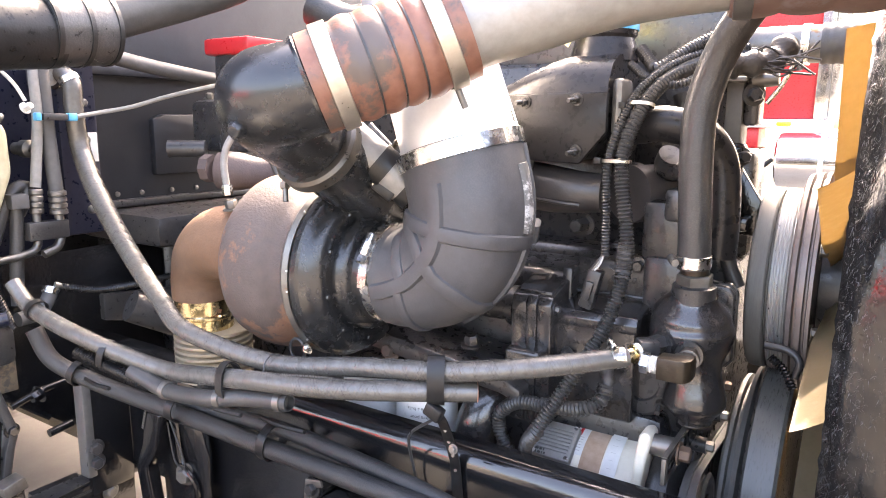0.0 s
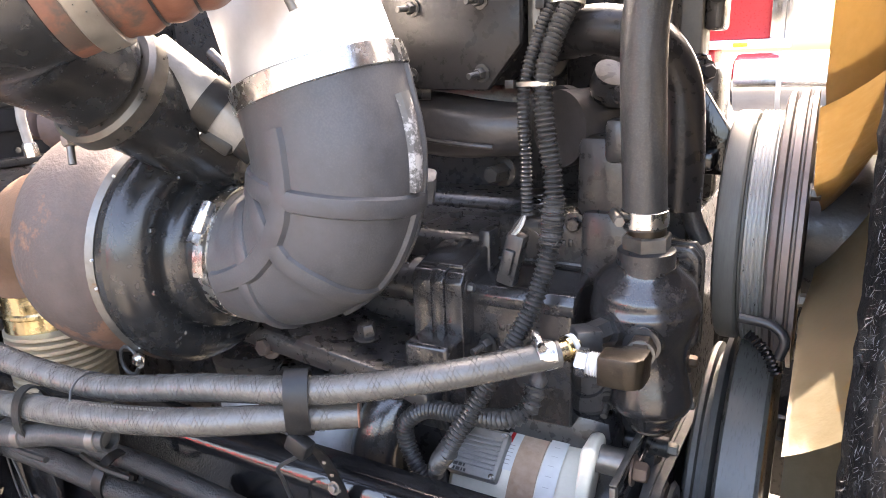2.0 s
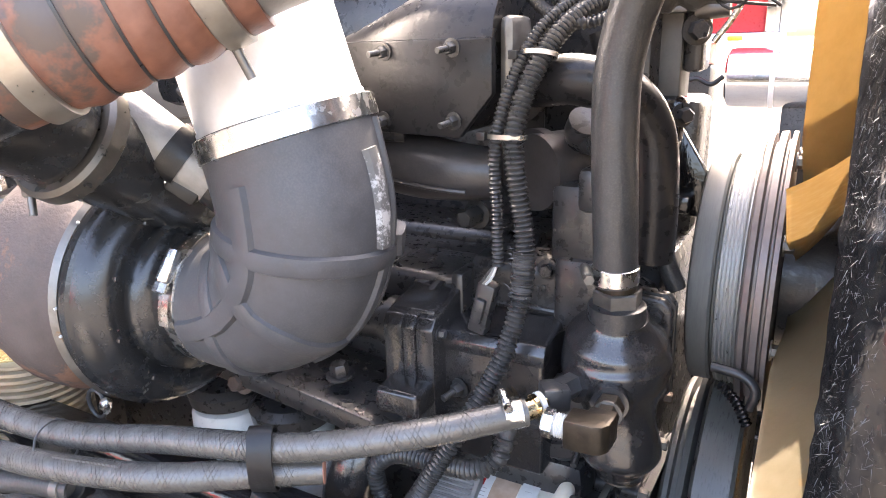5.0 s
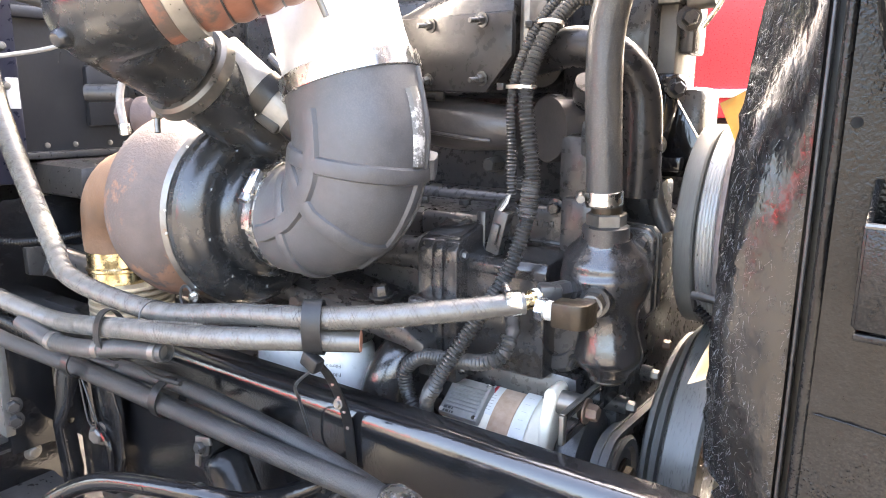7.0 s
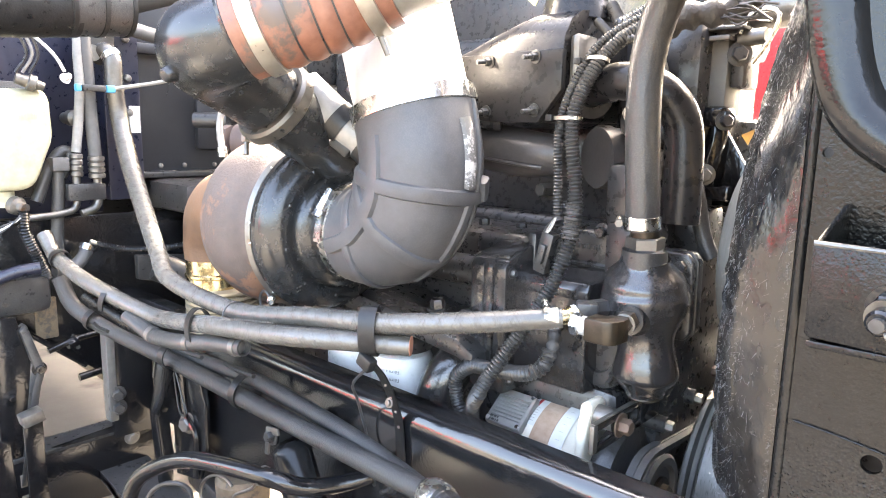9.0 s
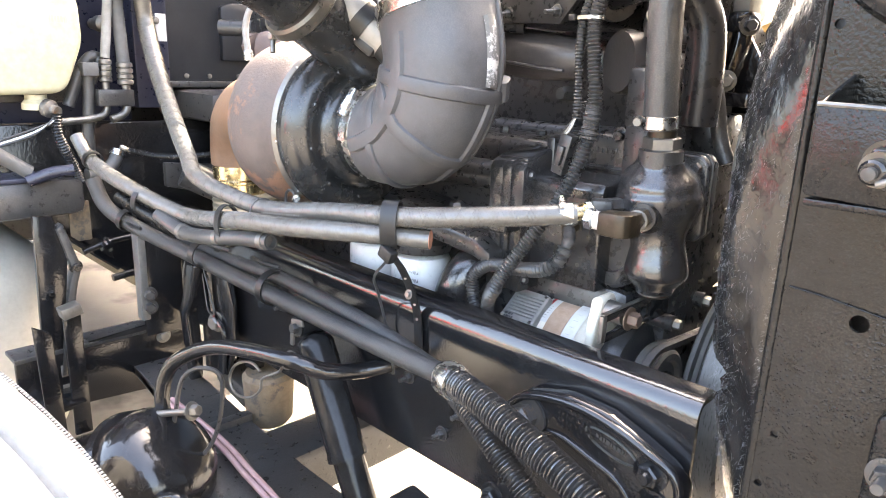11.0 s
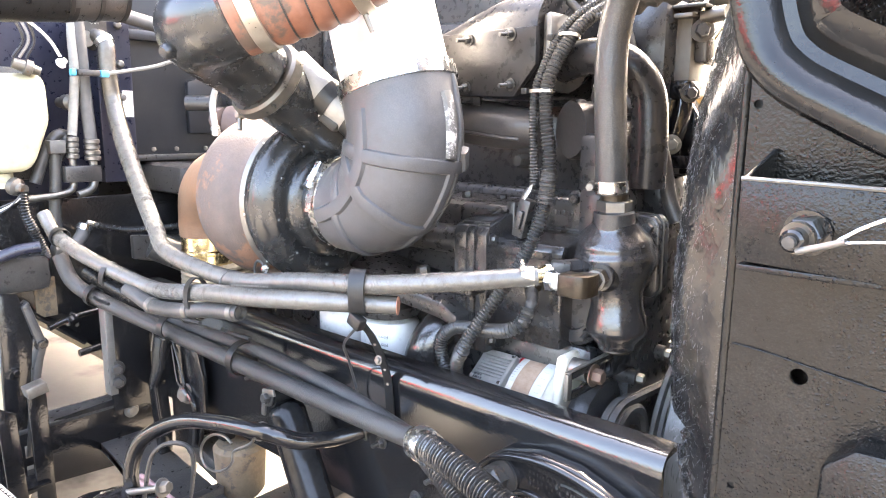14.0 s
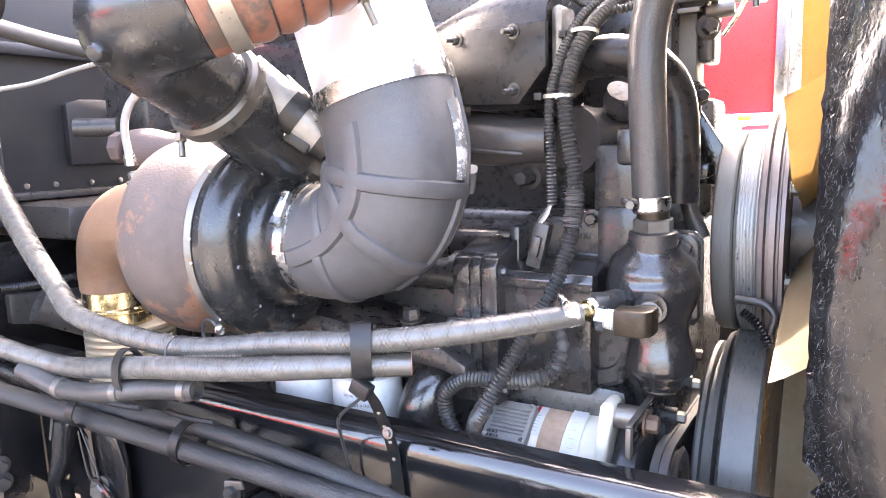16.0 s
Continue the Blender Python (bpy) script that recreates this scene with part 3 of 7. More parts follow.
for k in range(760):
    a = 2 * math.pi * k / 760
    up, fd = Vector((0, 0, 1)), AXW.cross(Vector((0, 0, 1)))
    out = up * math.sin(a) + fd * math.cos(a)
    side = up * math.cos(a) - fd * math.sin(a)
    c = Vector((-0.65, -0.728, 0.512)) + AXW * 0.122 + out * 0.497
    vs = [bm.verts.new(c + AXW * x + side * y + out * z) for x, y, z in ((-0.003, -0.0011, 0.0022), (0.004, -0.0011, -0.0016), (0.004, 0.0011, -0.0016), (-0.003, 0.0011, 0.0022), (0.001, -0.001, 0.0024), (0.001, 0.001, 0.0024))]
    for f in ((0, 1, 4), (3, 5, 2), (1, 2, 5, 4), (0, 4, 5, 3)):
        bm.faces.new([vs[j] for j in f])
ridges = part("shoulder_ridge", bm, TYRE, tyre, smooth=False)
ridges["kind"] = "stuff"
part("rim", lathe([(-0.10, 0.05), (-0.12, 0.27), (-0.14, 0.292), (0.14, 0.292), (0.13, 0.27), (0.05, 0.25), (0.04, 0.05)], (-0.65, -0.728, 0.512), AXW, 60), ALU, tyre)

spring = thing("leaf_spring", (-0.6, -0.06, 0.55), "flat black leaf spring under the rail", "leaf spring")
for k in range(3):
    d = 0.017 * k
    top = spline([(-0.14 - 0.05 * k, 0, 0.60 - d), (-0.4, 0, 0.555 - d), (-0.7, 0, 0.532 - d), (-1.06, 0, 0.562 - d), (-1.5 + 0.12 * k, 0, 0.62 - d)], 0.06)
    prof = [(p.x, p.z) for p in top] + [(p.x, p.z - 0.015) for p in top[::-1]]
    part("leaf", slab(prof, "y", -0.135, 0.11, 0.0), SATIN, spring)
part("clip", block((-0.98, -0.14, 0.50), (-0.955, -0.02, 0.566), 0.002), SATIN, spring)

shock = thing("shock_absorber", (-0.52, -0.11, 0.45), "black telescopic shock absorber leaning beside the rail", "shock absorber")
SX, SD = Vector((-0.671, -0.062, 0.871)), Vector((0.108, 0.0, -0.213)).normalized()
part("top_eye", lathe([(-0.024, 0.010), (-0.024, 0.019), (0.024, 0.019), (0.024, 0.010)], SX, (0, 1, 0), 28), SHOCK, shock)
part("eye_bolt", hexbolt(SX + Vector((0, -0.026, 0)), (0, -1, 0.1), 0.010, 0.010), BOLT, shock)
part("eye_plate", slab([(SX.x - 0.020, SX.z - 0.036), (SX.x - 0.014, SX.z + 0.014), (SX.x + 0.018, SX.z + 0.020), (SX.x + 0.022, SX.z + 0.008), (SX.x - 0.004, SX.z + 0.002), (SX.x - 0.010, SX.z - 0.036)], "y", -0.092, 0.005, 0.0015), DULL, shock, "worn steel eye plate")
part("dust_cover", lathe([(0.018, 0.0), (0.018, 0.02), (0.026, 0.030), (0.036, 0.033), (0.225, 0.034), (0.232, 0.0355), (0.240, 0.0355), (0.241, 0.030)], SX, SD, 36), SHOCK, shock)
part("body_tube", lathe([(0.20, 0.0), (0.20, 0.028), (0.48, 0.028), (0.49, 0.02), (0.49, 0.0)], SX, SD, 32), SHOCK, shock)

chamber = thing("brake_chamber", (-0.82, -0.27, 0.45), "glossy black air brake chamber with a clamp ring", "brake chamber")
BA = Vector((-0.55, -0.35, -0.6)).normalized()
BC = Vector((-0.785, -0.278, 0.645))
part("dome", lathe([(-0.04, 0.0), (-0.037, 0.05), (-0.022, 0.082), (0.006, 0.102), (0.05, 0.108)], BC, BA, 56), BLACK, chamber)
part("clamp_ring", lathe([(0.042, 0.105), (0.042, 0.117), (0.055, 0.123), (0.068, 0.117), (0.068, 0.105)], BC, BA, 56), BLACK, chamber)
part("lower_shell", lathe([(0.066, 0.108), (0.11, 0.104), (0.145, 0.075), (0.155, 0.0)], BC, BA, 56), BLACK, chamber)
part("clamp_bolt", sweep([BC + Vector((-0.09, -0.02, 0.05)), BC + Vector((0.03, 0.03, 0.09))], 0.006, 10), DULL, chamber)
part("clamp_nut", hexbolt(BC + Vector((0.03, 0.03, 0.09)), (0.12, 0.05, 0.04), 0.011, 0.014), DULL, chamber)
part("hanger_strap", sweep([BC + Vector((0.05, -0.05, -0.13)), BC + Vector((0.02, -0.075, -0.06)), BC + Vector((0.06, -0.06, -0.03)), BC + Vector((0.11, -0.03, -0.02)), BC + Vector((0.12, -0.02, -0.12))], 0.011, 12), BLACK, chamber)
part("strap_bolt", hexbolt(BC + Vector((0.115, -0.045, -0.045)), (0.3, -1, 0.2), 0.012, 0.012, True, 0.014), DULL, chamber)
part("mount", block((-0.86, -0.23, 0.45), (-0.70, -0.12, 0.56), 0.01, (0, 20, 0)), SATIN, chamber)

air = thing("brake_hose", (-0.6, -0.2, 0.8), "glossy black brake air hose arched over the chamber", "hose")
AH = [(-0.845, -0.255, 0.655), (-0.868, -0.25, 0.72), (-0.86, -0.235, 0.775), (-0.81, -0.215, 0.815), (-0.74, -0.20, 0.845), (-0.65, -0.185, 0.862), (-0.56, -0.165, 0.868), (-0.53, -0.13, 0.852), (-0.51, -0.08, 0.845), (-0.49, -0.04, 0.85), (-0.475, -0.002, 0.86)]
part("tube", sweep(AH, 0.0135, 20), BLACK, air)
part("guard", lathe([(-0.018 + 0.009 * k + d, r) for k in range(4) for d, r in ((0, 0.014), (0.002, 0.018), (0.006, 0.018), (0.008, 0.014))], (-0.85, -0.254, 0.66), (0.2, 0, 1), 24), LOOM, air)
part("fitting", hexbolt((-0.49, -0.035, 0.851), (0.4, 0.9, 0.2), 0.013, 0.03), SATIN, air)
part("wire_loop", sweep([(-0.70 + 0.055 * math.cos(a), -0.175, 0.79 + 0.034 * math.sin(a) + 0.02 * math.cos(a)) for a in [0.5 + 2 * math.pi * k / 14 for k in range(14)]] + [(-0.60, -0.17, 0.84), (-0.575, -0.18, 0.87)], 0.0025, 8), DULL, air, "bent grey wire")
part("pipe_tie", band((-0.575, -0.168, 0.867), (1, 0.2, 0), 0.0135, 0.006), DULL, air)
single("sensor_cable", sweep([(-0.80, -0.26, 0.70), (-0.79, -0.245, 0.78), (-0.76, -0.22, 0.805), (-0.735, -0.20, 0.78), (-0.75, -0.22, 0.66), (-0.80, -0.30, 0.58)], 0.004, 8), SATIN, "thin black sensor cable on the brake chamber", "cable")
for d in (0.0, 0.013):
    single("air_line", sweep([(-1.05, -0.155 - d, 0.61), (-0.84, -0.15 - d, 0.60), (-0.741, -0.15 - d, 0.582), (-0.649, -0.15 - d, 0.566), (-0.45, -0.16 - d, 0.53)], 0.0055, 10), PINK, "dusty pink air line beside the leaf spring", "hose", "air lines at the spring")
bump_stop = thing("bump_stop", (-0.36, -0.1, 0.6), "moulded black rubber bump stop on the spring", "bump stop")
part("cap", block((-0.388, -0.13, 0.655), (-0.333, -0.075, 0.70), 0.008, (0, 8, 0), segs=3), BELT, bump_stop)
part("base", block((-0.394, -0.135, 0.55), (-0.327, -0.07, 0.648), 0.006, (0, 8, 0)), BELT, bump_stop)
single("axle_beam", block((-0.92, -0.55, 0.42), (-0.78, 1.3, 0.54), 0.02), SATIN, "black steel front axle beam", "axle")

# ---- engine ----
engine = thing("engine", (-0.6, 0.45, 0.75), "dusty black painted diesel truck engine with oil film and painted-in glints", "engine")
part("crankcase", block((-1.15, 0.24, 0.70), (-0.16, 0.72, 1.20), 0.02), ENGINE, engine)
part("cylinder_head", block((-1.2, 0.56, 1.195), (-0.16, 0.68, 1.40), 0.015), ENGINE, engine)
part("valve_cover", block((-1.15, 0.42, 1.38), (-0.40, 0.66, 1.56), 0.03), ENGINE, engine)
part("intake_manifold", block((-1.12, 0.47, 1.5), (-0.20, 0.72, 1.72), 0.03), ENGINE, engine)
part("front_housing", block((-0.33, 0.36, 1.36), (-0.19, 0.62, 1.55), 0.015), ENGINE, engine)
part("front_cover", block((-0.255, 0.24, 0.62), (-0.20, 0.70, 1.24), 0.015), ENGINE, engine)
part("deck_fillet", sweep([(-1.1, 0.40, 1.20), (-0.6, 0.40, 1.20), (-0.34, 0.40, 1.20)], 0.02, 12), ENGINE, engine)
for k in range(6):
    part("head_bolt", hexbolt((-0.72 + k * 0.085, 0.30, 1.199), (0, -0.1, 1), 0.010, 0.012), ENGINE, engine)
part("side_cover", slab([(0.166, 0.99), (0.163, 1.146), (0.170, 1.155), (0.232, 1.168), (0.27, 1.17), (0.27, 0.99)], "x", -0.382, 0.135, 0.005, segs=3), CAST, engine)
part("cover_lip", slab([(0.1615, 1.133), (0.1605, 1.147), (0.167, 1.1575), (0.175, 1.159), (0.175, 1.133)], "x", -0.384, 0.139, 0.002), CAST, engine)
for k, (x, w) in enumerate(((-0.345, 0.005), (-0.338, 0.007), (-0.329, 0.006), (-0.321, 0.004), (-0.315, 0.006))):
    part("cast_mark", block((x, 0.1628, 1.104), (x + w, 0.1655, 1.114 - 0.002 * (k % 2)), 0.001), CAST, engine)
part("mark_frame", sweep([(-0.35, 0.1645, 1.119), (-0.305, 0.1645, 1.119), (-0.305, 0.1645, 1.100)], 0.0009, 6, 0.004), CAST, engine)
part("cover_wall", slab([(0.236, 1.165), (0.236, 1.218), (0.242, 1.228), (0.30, 1.233), (0.30, 1.165)], "x", -0.372, 0.17, 0.005, segs=3), ENGINE, engine)
part("wall_bead", sweep([(-0.37, 0.2355, 1.172), (-0.30, 0.2355, 1.174), (-0.246, 0.2355, 1.173)], 0.0035, 8), ENGINE, engine)
for x0, x1, lift in ((-0.441, -0.4145, 0.0), (-0.4141, -0.3965, 0.0015), (-0.3961, -0.372, 0.0)):
    part("pump_section", slab([(0.137 - lift, 0.965), (0.134 - lift, 1.166 + lift), (0.142 - lift, 1.177 + lift), (0.212, 1.197 + lift), (0.30, 1.2 + lift), (0.30, 0.965)], "x", x0, x1 - x0, 0.003), CAST, engine)
part("pump_cap", slab([(0.15, 1.176), (0.205, 1.190), (0.205, 1.196), (0.15, 1.183)], "x", -0.436, 0.058, 0.002), CAST, engine)
part("gear_shoulder", block((-0.50, 0.212, 1.15), (-0.372, 0.33, 1.205), 0.016, segs=4), ENGINE, engine)
part("web", block((-0.386, 0.205, 1.10), (-0.368, 0.26, 1.215), 0.006), ENGINE, engine)
for z in (0.985, 1.158):
    part("flange_bolt", hexbolt((-0.372, 0.150, z), (1, 0, 0), 0.006, 0.007), ENGINE, engine)
part("mount_arm", slab([(-0.72, 1.085), (-0.44, 1.048), (-0.405, 1.03), (-0.405, 1.005), (-0.44, 1.018), (-0.72, 1.05)], "y", 0.10, 0.14, 0.005), ENGINE, engine)
part("arm_lug", block((-0.432, 0.095, 1.068), (-0.373, 0.14, 1.100), 0.006, segs=3), CAST, engine)
part("arm_bolt", hexbolt((-0.516, 0.14, 1.075), (0, -0.15, 1), 0.0125, 0.016), ENGINE, engine)
part("arm_bolt", hexbolt((-0.665, 0.115, 1.045), (0, -1, 0.2), 0.013, 0.018), RUSTY, engine)
part("oil_gallery", sweep([(-0.66, 0.2, 1.135), (-0.5, 0.19, 1.14), (-0.44, 0.19, 1.145)], 0.026, 24), ENGINE, engine)
part("gallery_flange", lathe([(0, 0.02), (0, 0.034), (0.012, 0.034), (0.014, 0.03)], (-0.465, 0.19, 1.142), (1, 0, 0)), ENGINE, engine)
part("drain_plug", hexbolt((-0.352, 0.163, 1.085), (-0.3, -1, -0.1), 0.0085, 0.010, True, 0.018), BOLT, engine)
part("lower_web", block((-0.66, 0.19, 0.80), (-0.20, 0.26, 1.0), 0.03), ENGINE, engine)
part("timing_boss", lathe([(-0.03, 0.055), (0.02, 0.055), (0.026, 0.048), (0.026, 0.03), (0.02, 0.028), (0.02, 0.0)], (-0.245, 0.22, 1.05), (0, -1, 0), 40), ENGINE, engine)
for k, (p, o) in enumerate(ring_of((-0.245, 0.195, 1.05), (0, -1, 0), 0.042, 3, 0.4)):
    part("boss_stud", hexbolt(p, (0.1, -1, -0.2), 0.008, 0.01, True, 0.018), BOLT, engine)
part("water_rail", sweep([(-0.33, 0.27, 1.435), (-0.28, 0.235, 1.442), (-0.235, 0.225, 1.445), (-0.19, 0.235, 1.43), (-0.165, 0.25, 1.39), (-0.157, 0.25, 1.32), (-0.157, 0.25, 1.25)], 0.027, 28), PLATE, engine)
part("rail_flange", lathe([(0, 0.02), (0, 0.04), (0.012, 0.04), (0.014, 0.036)], (-0.325, 0.268, 1.434), (0.9, -0.4, 0)), BOLT, engine)
part("bypass_tube", sweep([(-0.24, 0.27, 1.375), (-0.21, 0.245, 1.375), (-0.17, 0.25, 1.375)], 0.015, 16), ENGINE, engine)
part("bypass_elbow", sweep([(-0.25, 0.3, 1.37), (-0.245, 0.265, 1.385), (-0.235, 0.25, 1.4)], 0.019, 16), ENGINE, engine)
for x, z in ((-0.225, 1.21), (-0.205, 1.205), (-0.27, 1.225)):
    part("cover_bolt", hexbolt((x, 0.238, z), (0, -1, 0), 0.009, 0.010), ENGINE, engine)
part("timing_step", block((-0.262, 0.226, 1.15), (-0.19, 0.30, 1.245), 0.012), ENGINE, engine)
part("timing_step", block((-0.27, 0.235, 1.23), (-0.20, 0.32, 1.33), 0.012), ENGINE, engine)
part("sensor_boss", block((-0.235, 0.225, 1.30), (-0.20, 0.30, 1.35), 0.008), ENGINE, engine)
for k in range(5):
    part("cast_mark", block((-0.312 + 0.0085 * k, 0.234, 1.196), (-0.306 + 0.0085 * k, 0.2375, 1.205 - 0.002 * (k % 2)), 0.001), ENGINE, engine)

manifold = thing("exhaust_manifold", (-0.6, 0.25, 1.3), "smooth black cast exhaust manifold runner", "manifold")
part("runner", sweep([(-0.70, 0.26, 1.335), (-0.6, 0.235, 1.345), (-0.5, 0.225, 1.347), (-0.4, 0.225, 1.338), (-0.335, 0.235, 1.336)], lambda u, s: 0.032 + 0.004 * math.cos(u * 9), 28, squash=1.1), MANIFOLD, manifold)
part("cast_seam", sweep([(-0.56, 0.192, 1.333), (-0.48, 0.188, 1.33), (-0.40, 0.19, 1.322), (-0.36, 0.2, 1.318)], 0.003, 8), MANIFOLD, manifold)
part("port_flange", lathe([(0, 0.03), (0, 0.05), (0.014, 0.05), (0.016, 0.044)], (-0.30, 0.29, 1.335), (-0.5, -0.85, 0), 32), MANIFOLD, manifold)
part("port_housing", sweep([(-0.27, 0.33, 1.335), (-0.285, 0.29, 1.335), (-0.30, 0.26, 1.335)], 0.046, 28), MANIFOLD, manifold)
part("flange_bolt", hexbolt((-0.364, 0.240, 1.283), (-0.1, -1, 0), 0.012, 0.03, True), BOLT, manifold)
part("rear_runner", sweep([(-0.70, 0.26, 1.335), (-0.9, 0.26, 1.335), (-1.05, 0.22, 1.335), (-1.16, 0.16, 1.34)], lambda u, s: 0.036 + 0.006 * math.cos(u * 20), 24), RUSTDARK, manifold, "heat-browned cast iron")
part("end_lug", lathe([(0, 0.015), (0.0, 0.03), (0.02, 0.03)], (-1.18, 0.14, 1.345), (1, 0.3, 0), 8), RUSTDARK, manifold)

seat(1.0, shift=(0.004, -0.02, -0.003))
cooler = thing("aftercooler", (-0.42, 0.25, 1.38), "black cast aftercooler housing with a flat bolted cover", "aftercooler")
cover_plate = part("cover", slab([(-0.50, 1.392), (-0.356, 1.388), (-0.316, 1.436), (-0.316, 1.494), (-0.53, 1.492)], "y", 0.19, 0.012, 0.003), PLATE, cooler)
part("body", slab([(-0.51, 1.392), (-0.356, 1.392), (-0.32, 1.436), (-0.32, 1.50), (-0.535, 1.49)], "y", 0.2, 0.25, 0.006, segs=2), PLATE, cooler)
hump = bmesh.new()
rows = []
for i in range(13):
    u = i / 12
    x = -0.535 + 0.218 * u
    top = 1.494 + 0.062 * min(1, math.sin(min(1, u * 1.35) * math.pi / 2)) ** 1.2
    rows.append([hump.verts.new((x, y, 1.488 + (top - 1.488) * h)) for y, h in ((0.192, 0.0), (0.196, 0.35), (0.212, 0.72), (0.24, 0.94), (0.28, 1.0), (0.36, 1.0), (0.42, 0.8), (0.44, 0.0))])
for a, b in zip(rows, rows[1:]):
    for j in range(7):
        hump.faces.new((a[j], a[j + 1], b[j + 1], b[j]))
hump.faces.new(rows[0])
hump.faces.new(rows[-1][::-1])
part("hump", hump, PLATE, cooler)
part("neck", lathe([(0, 0.055), (0.02, 0.05), (0.035, 0.046), (0.04, 0.05), (0.05, 0.05)], (-0.36, 0.29, 1.545), (0, 0, 1)), PLATE, cooler)
part("neck_tape", lathe([(0, 0.048), (0, 0.052), (0.02, 0.052), (0.02, 0.048)], (-0.36, 0.29, 1.592), (0, 0, 1)), BLUE, cooler, "blue masking tape")
part("neck_wrap", lathe([(0, 0.045), (0, 0.049), (0.06, 0.049), (0.06, 0.0)], (-0.36, 0.29, 1.612), (0, 0, 1)), YELLOW, cooler, "pale yellow masking film")
part("loose_film", slab([(-0.425, 1.585), (-0.40, 1.565), (-0.385, 1.59), (-0.388, 1.625), (-0.42, 1.615)], "y", 0.236, 0.002, 0.0), YELLOW, cooler, "torn pale yellow film")
part("bare_patch", block((-0.316, 0.205, 1.43), (-0.298, 0.26, 1.515), 0.008), DULL, cooler, "scraped grey metal lug")
for x, z in ((-0.448, 1.481), (-0.362, 1.484), (-0.361, 1.407), (-0.452, 1.405)):
    part("stud_nut", hexbolt((x, 0.19, z), (-0.15, -1, -0.1), 0.0068, 0.009, True, 0.016), BOLT, cover_plate)

seat()

# ---- turbocharger, axis along the engine ----
TY, TZ = 0.043, 1.205
turbo = thing("turbocharger", (-0.72, TY, 1.07), "turbocharger with a black compressor and a rust-brown turbine", "turbocharger")
part("turbine_housing", lathe([(-0.185, 0.06), (-0.182, 0.085), (-0.172, 0.112), (-0.158, 0.133), (-0.138, 0.148), (-0.112, 0.154), (-0.085, 0.153), (-0.066, 0.149), (-0.054, 0.142), (-0.046, 0.132), (-0.036, 0.127), (-0.02, 0.127), (-0.010, 0.131), (-0.004, 0.137), (0, 0.137), (0.0, 0.06)], (-0.712, TY, TZ), (1, 0, 0), 72), RUSTY, turbo, "rust-brown cast iron")
part("scroll_foot", sweep([(-0.80, 0.12, 1.28), (-0.80, 0.19, 1.31), (-0.80, 0.25, 1.32)], 0.06, 24), RUSTY, turbo)
v_band = part("v_band", lathe([(-0.007, 0.13), (-0.007, 0.143), (0.0, 0.148), (0.007, 0.143), (0.007, 0.13)], (-0.709, TY, TZ), (1, 0, 0), 64), DULL, turbo)
compressor = part("compressor_housing", lathe([(0.004, 0.10), (0.004, 0.140), (0.007, 0.1455), (0.018, 0.146), (0.021, 0.142), (0.033, 0.139), (0.043, 0.132), (0.050, 0.121), (0.052, 0.110), (0.050, 0.101), (0.049, 0.0975), (0.062, 0.0955), (0.067, 0.092), (0.070, 0.086), (0.073, 0.080), (0.115, 0.078)], (-0.702, TY, TZ), (1, 0, 0), 72), HOUSING, turbo, "black casting")
part("compressor_outlet", sweep([(-0.655, 0.10, 1.29), (-0.650, 0.03, 1.335), (-0.647, -0.04, 1.378), (-0.646, -0.082, 1.405)], lambda u, s: 0.05 + 0.006 * abs(2 * u - 1), 32), HOUSING, turbo)
for k, (p, o) in enumerate(ring_of((-0.652, TY, TZ), (1, 0, 0), 0.112, 10, 0.2)):
    part("rim_bolt", hexbolt(p, (1, 0, 0), 0.0042, 0.005, False), CAST, compressor)
for k, (p, o) in enumerate(ring_of((-0.70, TY, TZ), (1, 0, 0), 0.143, 28, 0.1)):
    if k % 3 == 0:
        part("paint_chip", lathe([(0, 0.0018), (0.0025, 0.0015), (0.003, 0.0)], p + Vector((-0.002, 0, 0)), o, 8), LABEL, compressor, "bare chipped spot")
part("id_marks", bars((-0.6435, -0.055, 1.118), (0, 1, 0.3), (0, 0.0, 1), (0.012, 0.008), 0.003, 0.003, 8), DULL, compressor, smooth=False)
part("band_bolt", sweep([(-0.706, -0.062, 1.092), (-0.68, -0.078, 1.094)], 0.0042, 10), STEEL, v_band, "bright band bolt")
part("band_nut", hexbolt((-0.70, -0.066, 1.0925), (0.85, -0.5, 0.06), 0.008, 0.008, False), STEEL, v_band)
part("band_eye", sweep([(-0.722 + 0.016 * math.cos(a), -0.062, 1.085 + 0.018 * math.sin(a)) for a in [2 * math.pi * k / 14 for k in range(15)]], 0.0026, 8), SATIN, v_band)
FLX = Vector((0.06, -0.84, 0.54)).normalized()
FLC = Vector((-0.646, -0.084, 1.406))
outlet_band = part("outlet_clamp", lathe([(-0.011, 0.05), (-0.011, 0.062), (-0.007, 0.067), (0.009, 0.067), (0.013, 0.062), (0.013, 0.05)], FLC, FLX, 48), BANDDARK, turbo, "tarnished steel band clamp")
part("clamp_tbolt", sweep([(-0.694, -0.105, 1.366), (-0.686, -0.112, 1.33)], 0.004, 10), DULL, outlet_band)
part("clamp_nut", hexbolt((-0.692, -0.107, 1.358), (0.2, -0.15, -0.95), 0.008, 0.01, False), DULL, outlet_band)
part("clamp_eye", lathe([(-0.009, 0.004), (-0.009, 0.008), (0.009, 0.008), (0.009, 0.004)], (-0.70, -0.098, 1.372), (0.8, 0.4, 0.3), 16), DULL, outlet_band)
part("oil_fitting", hexbolt((-0.935, 0.0, 1.290), (0, -0.25, 1), 0.011, 0.014, True), DULL, turbo)
part("oil_fitting_nut", hexbolt((-0.935, -0.008, 1.316), (0, -0.1, 1), 0.0095, 0.018, False), STEEL, turbo)
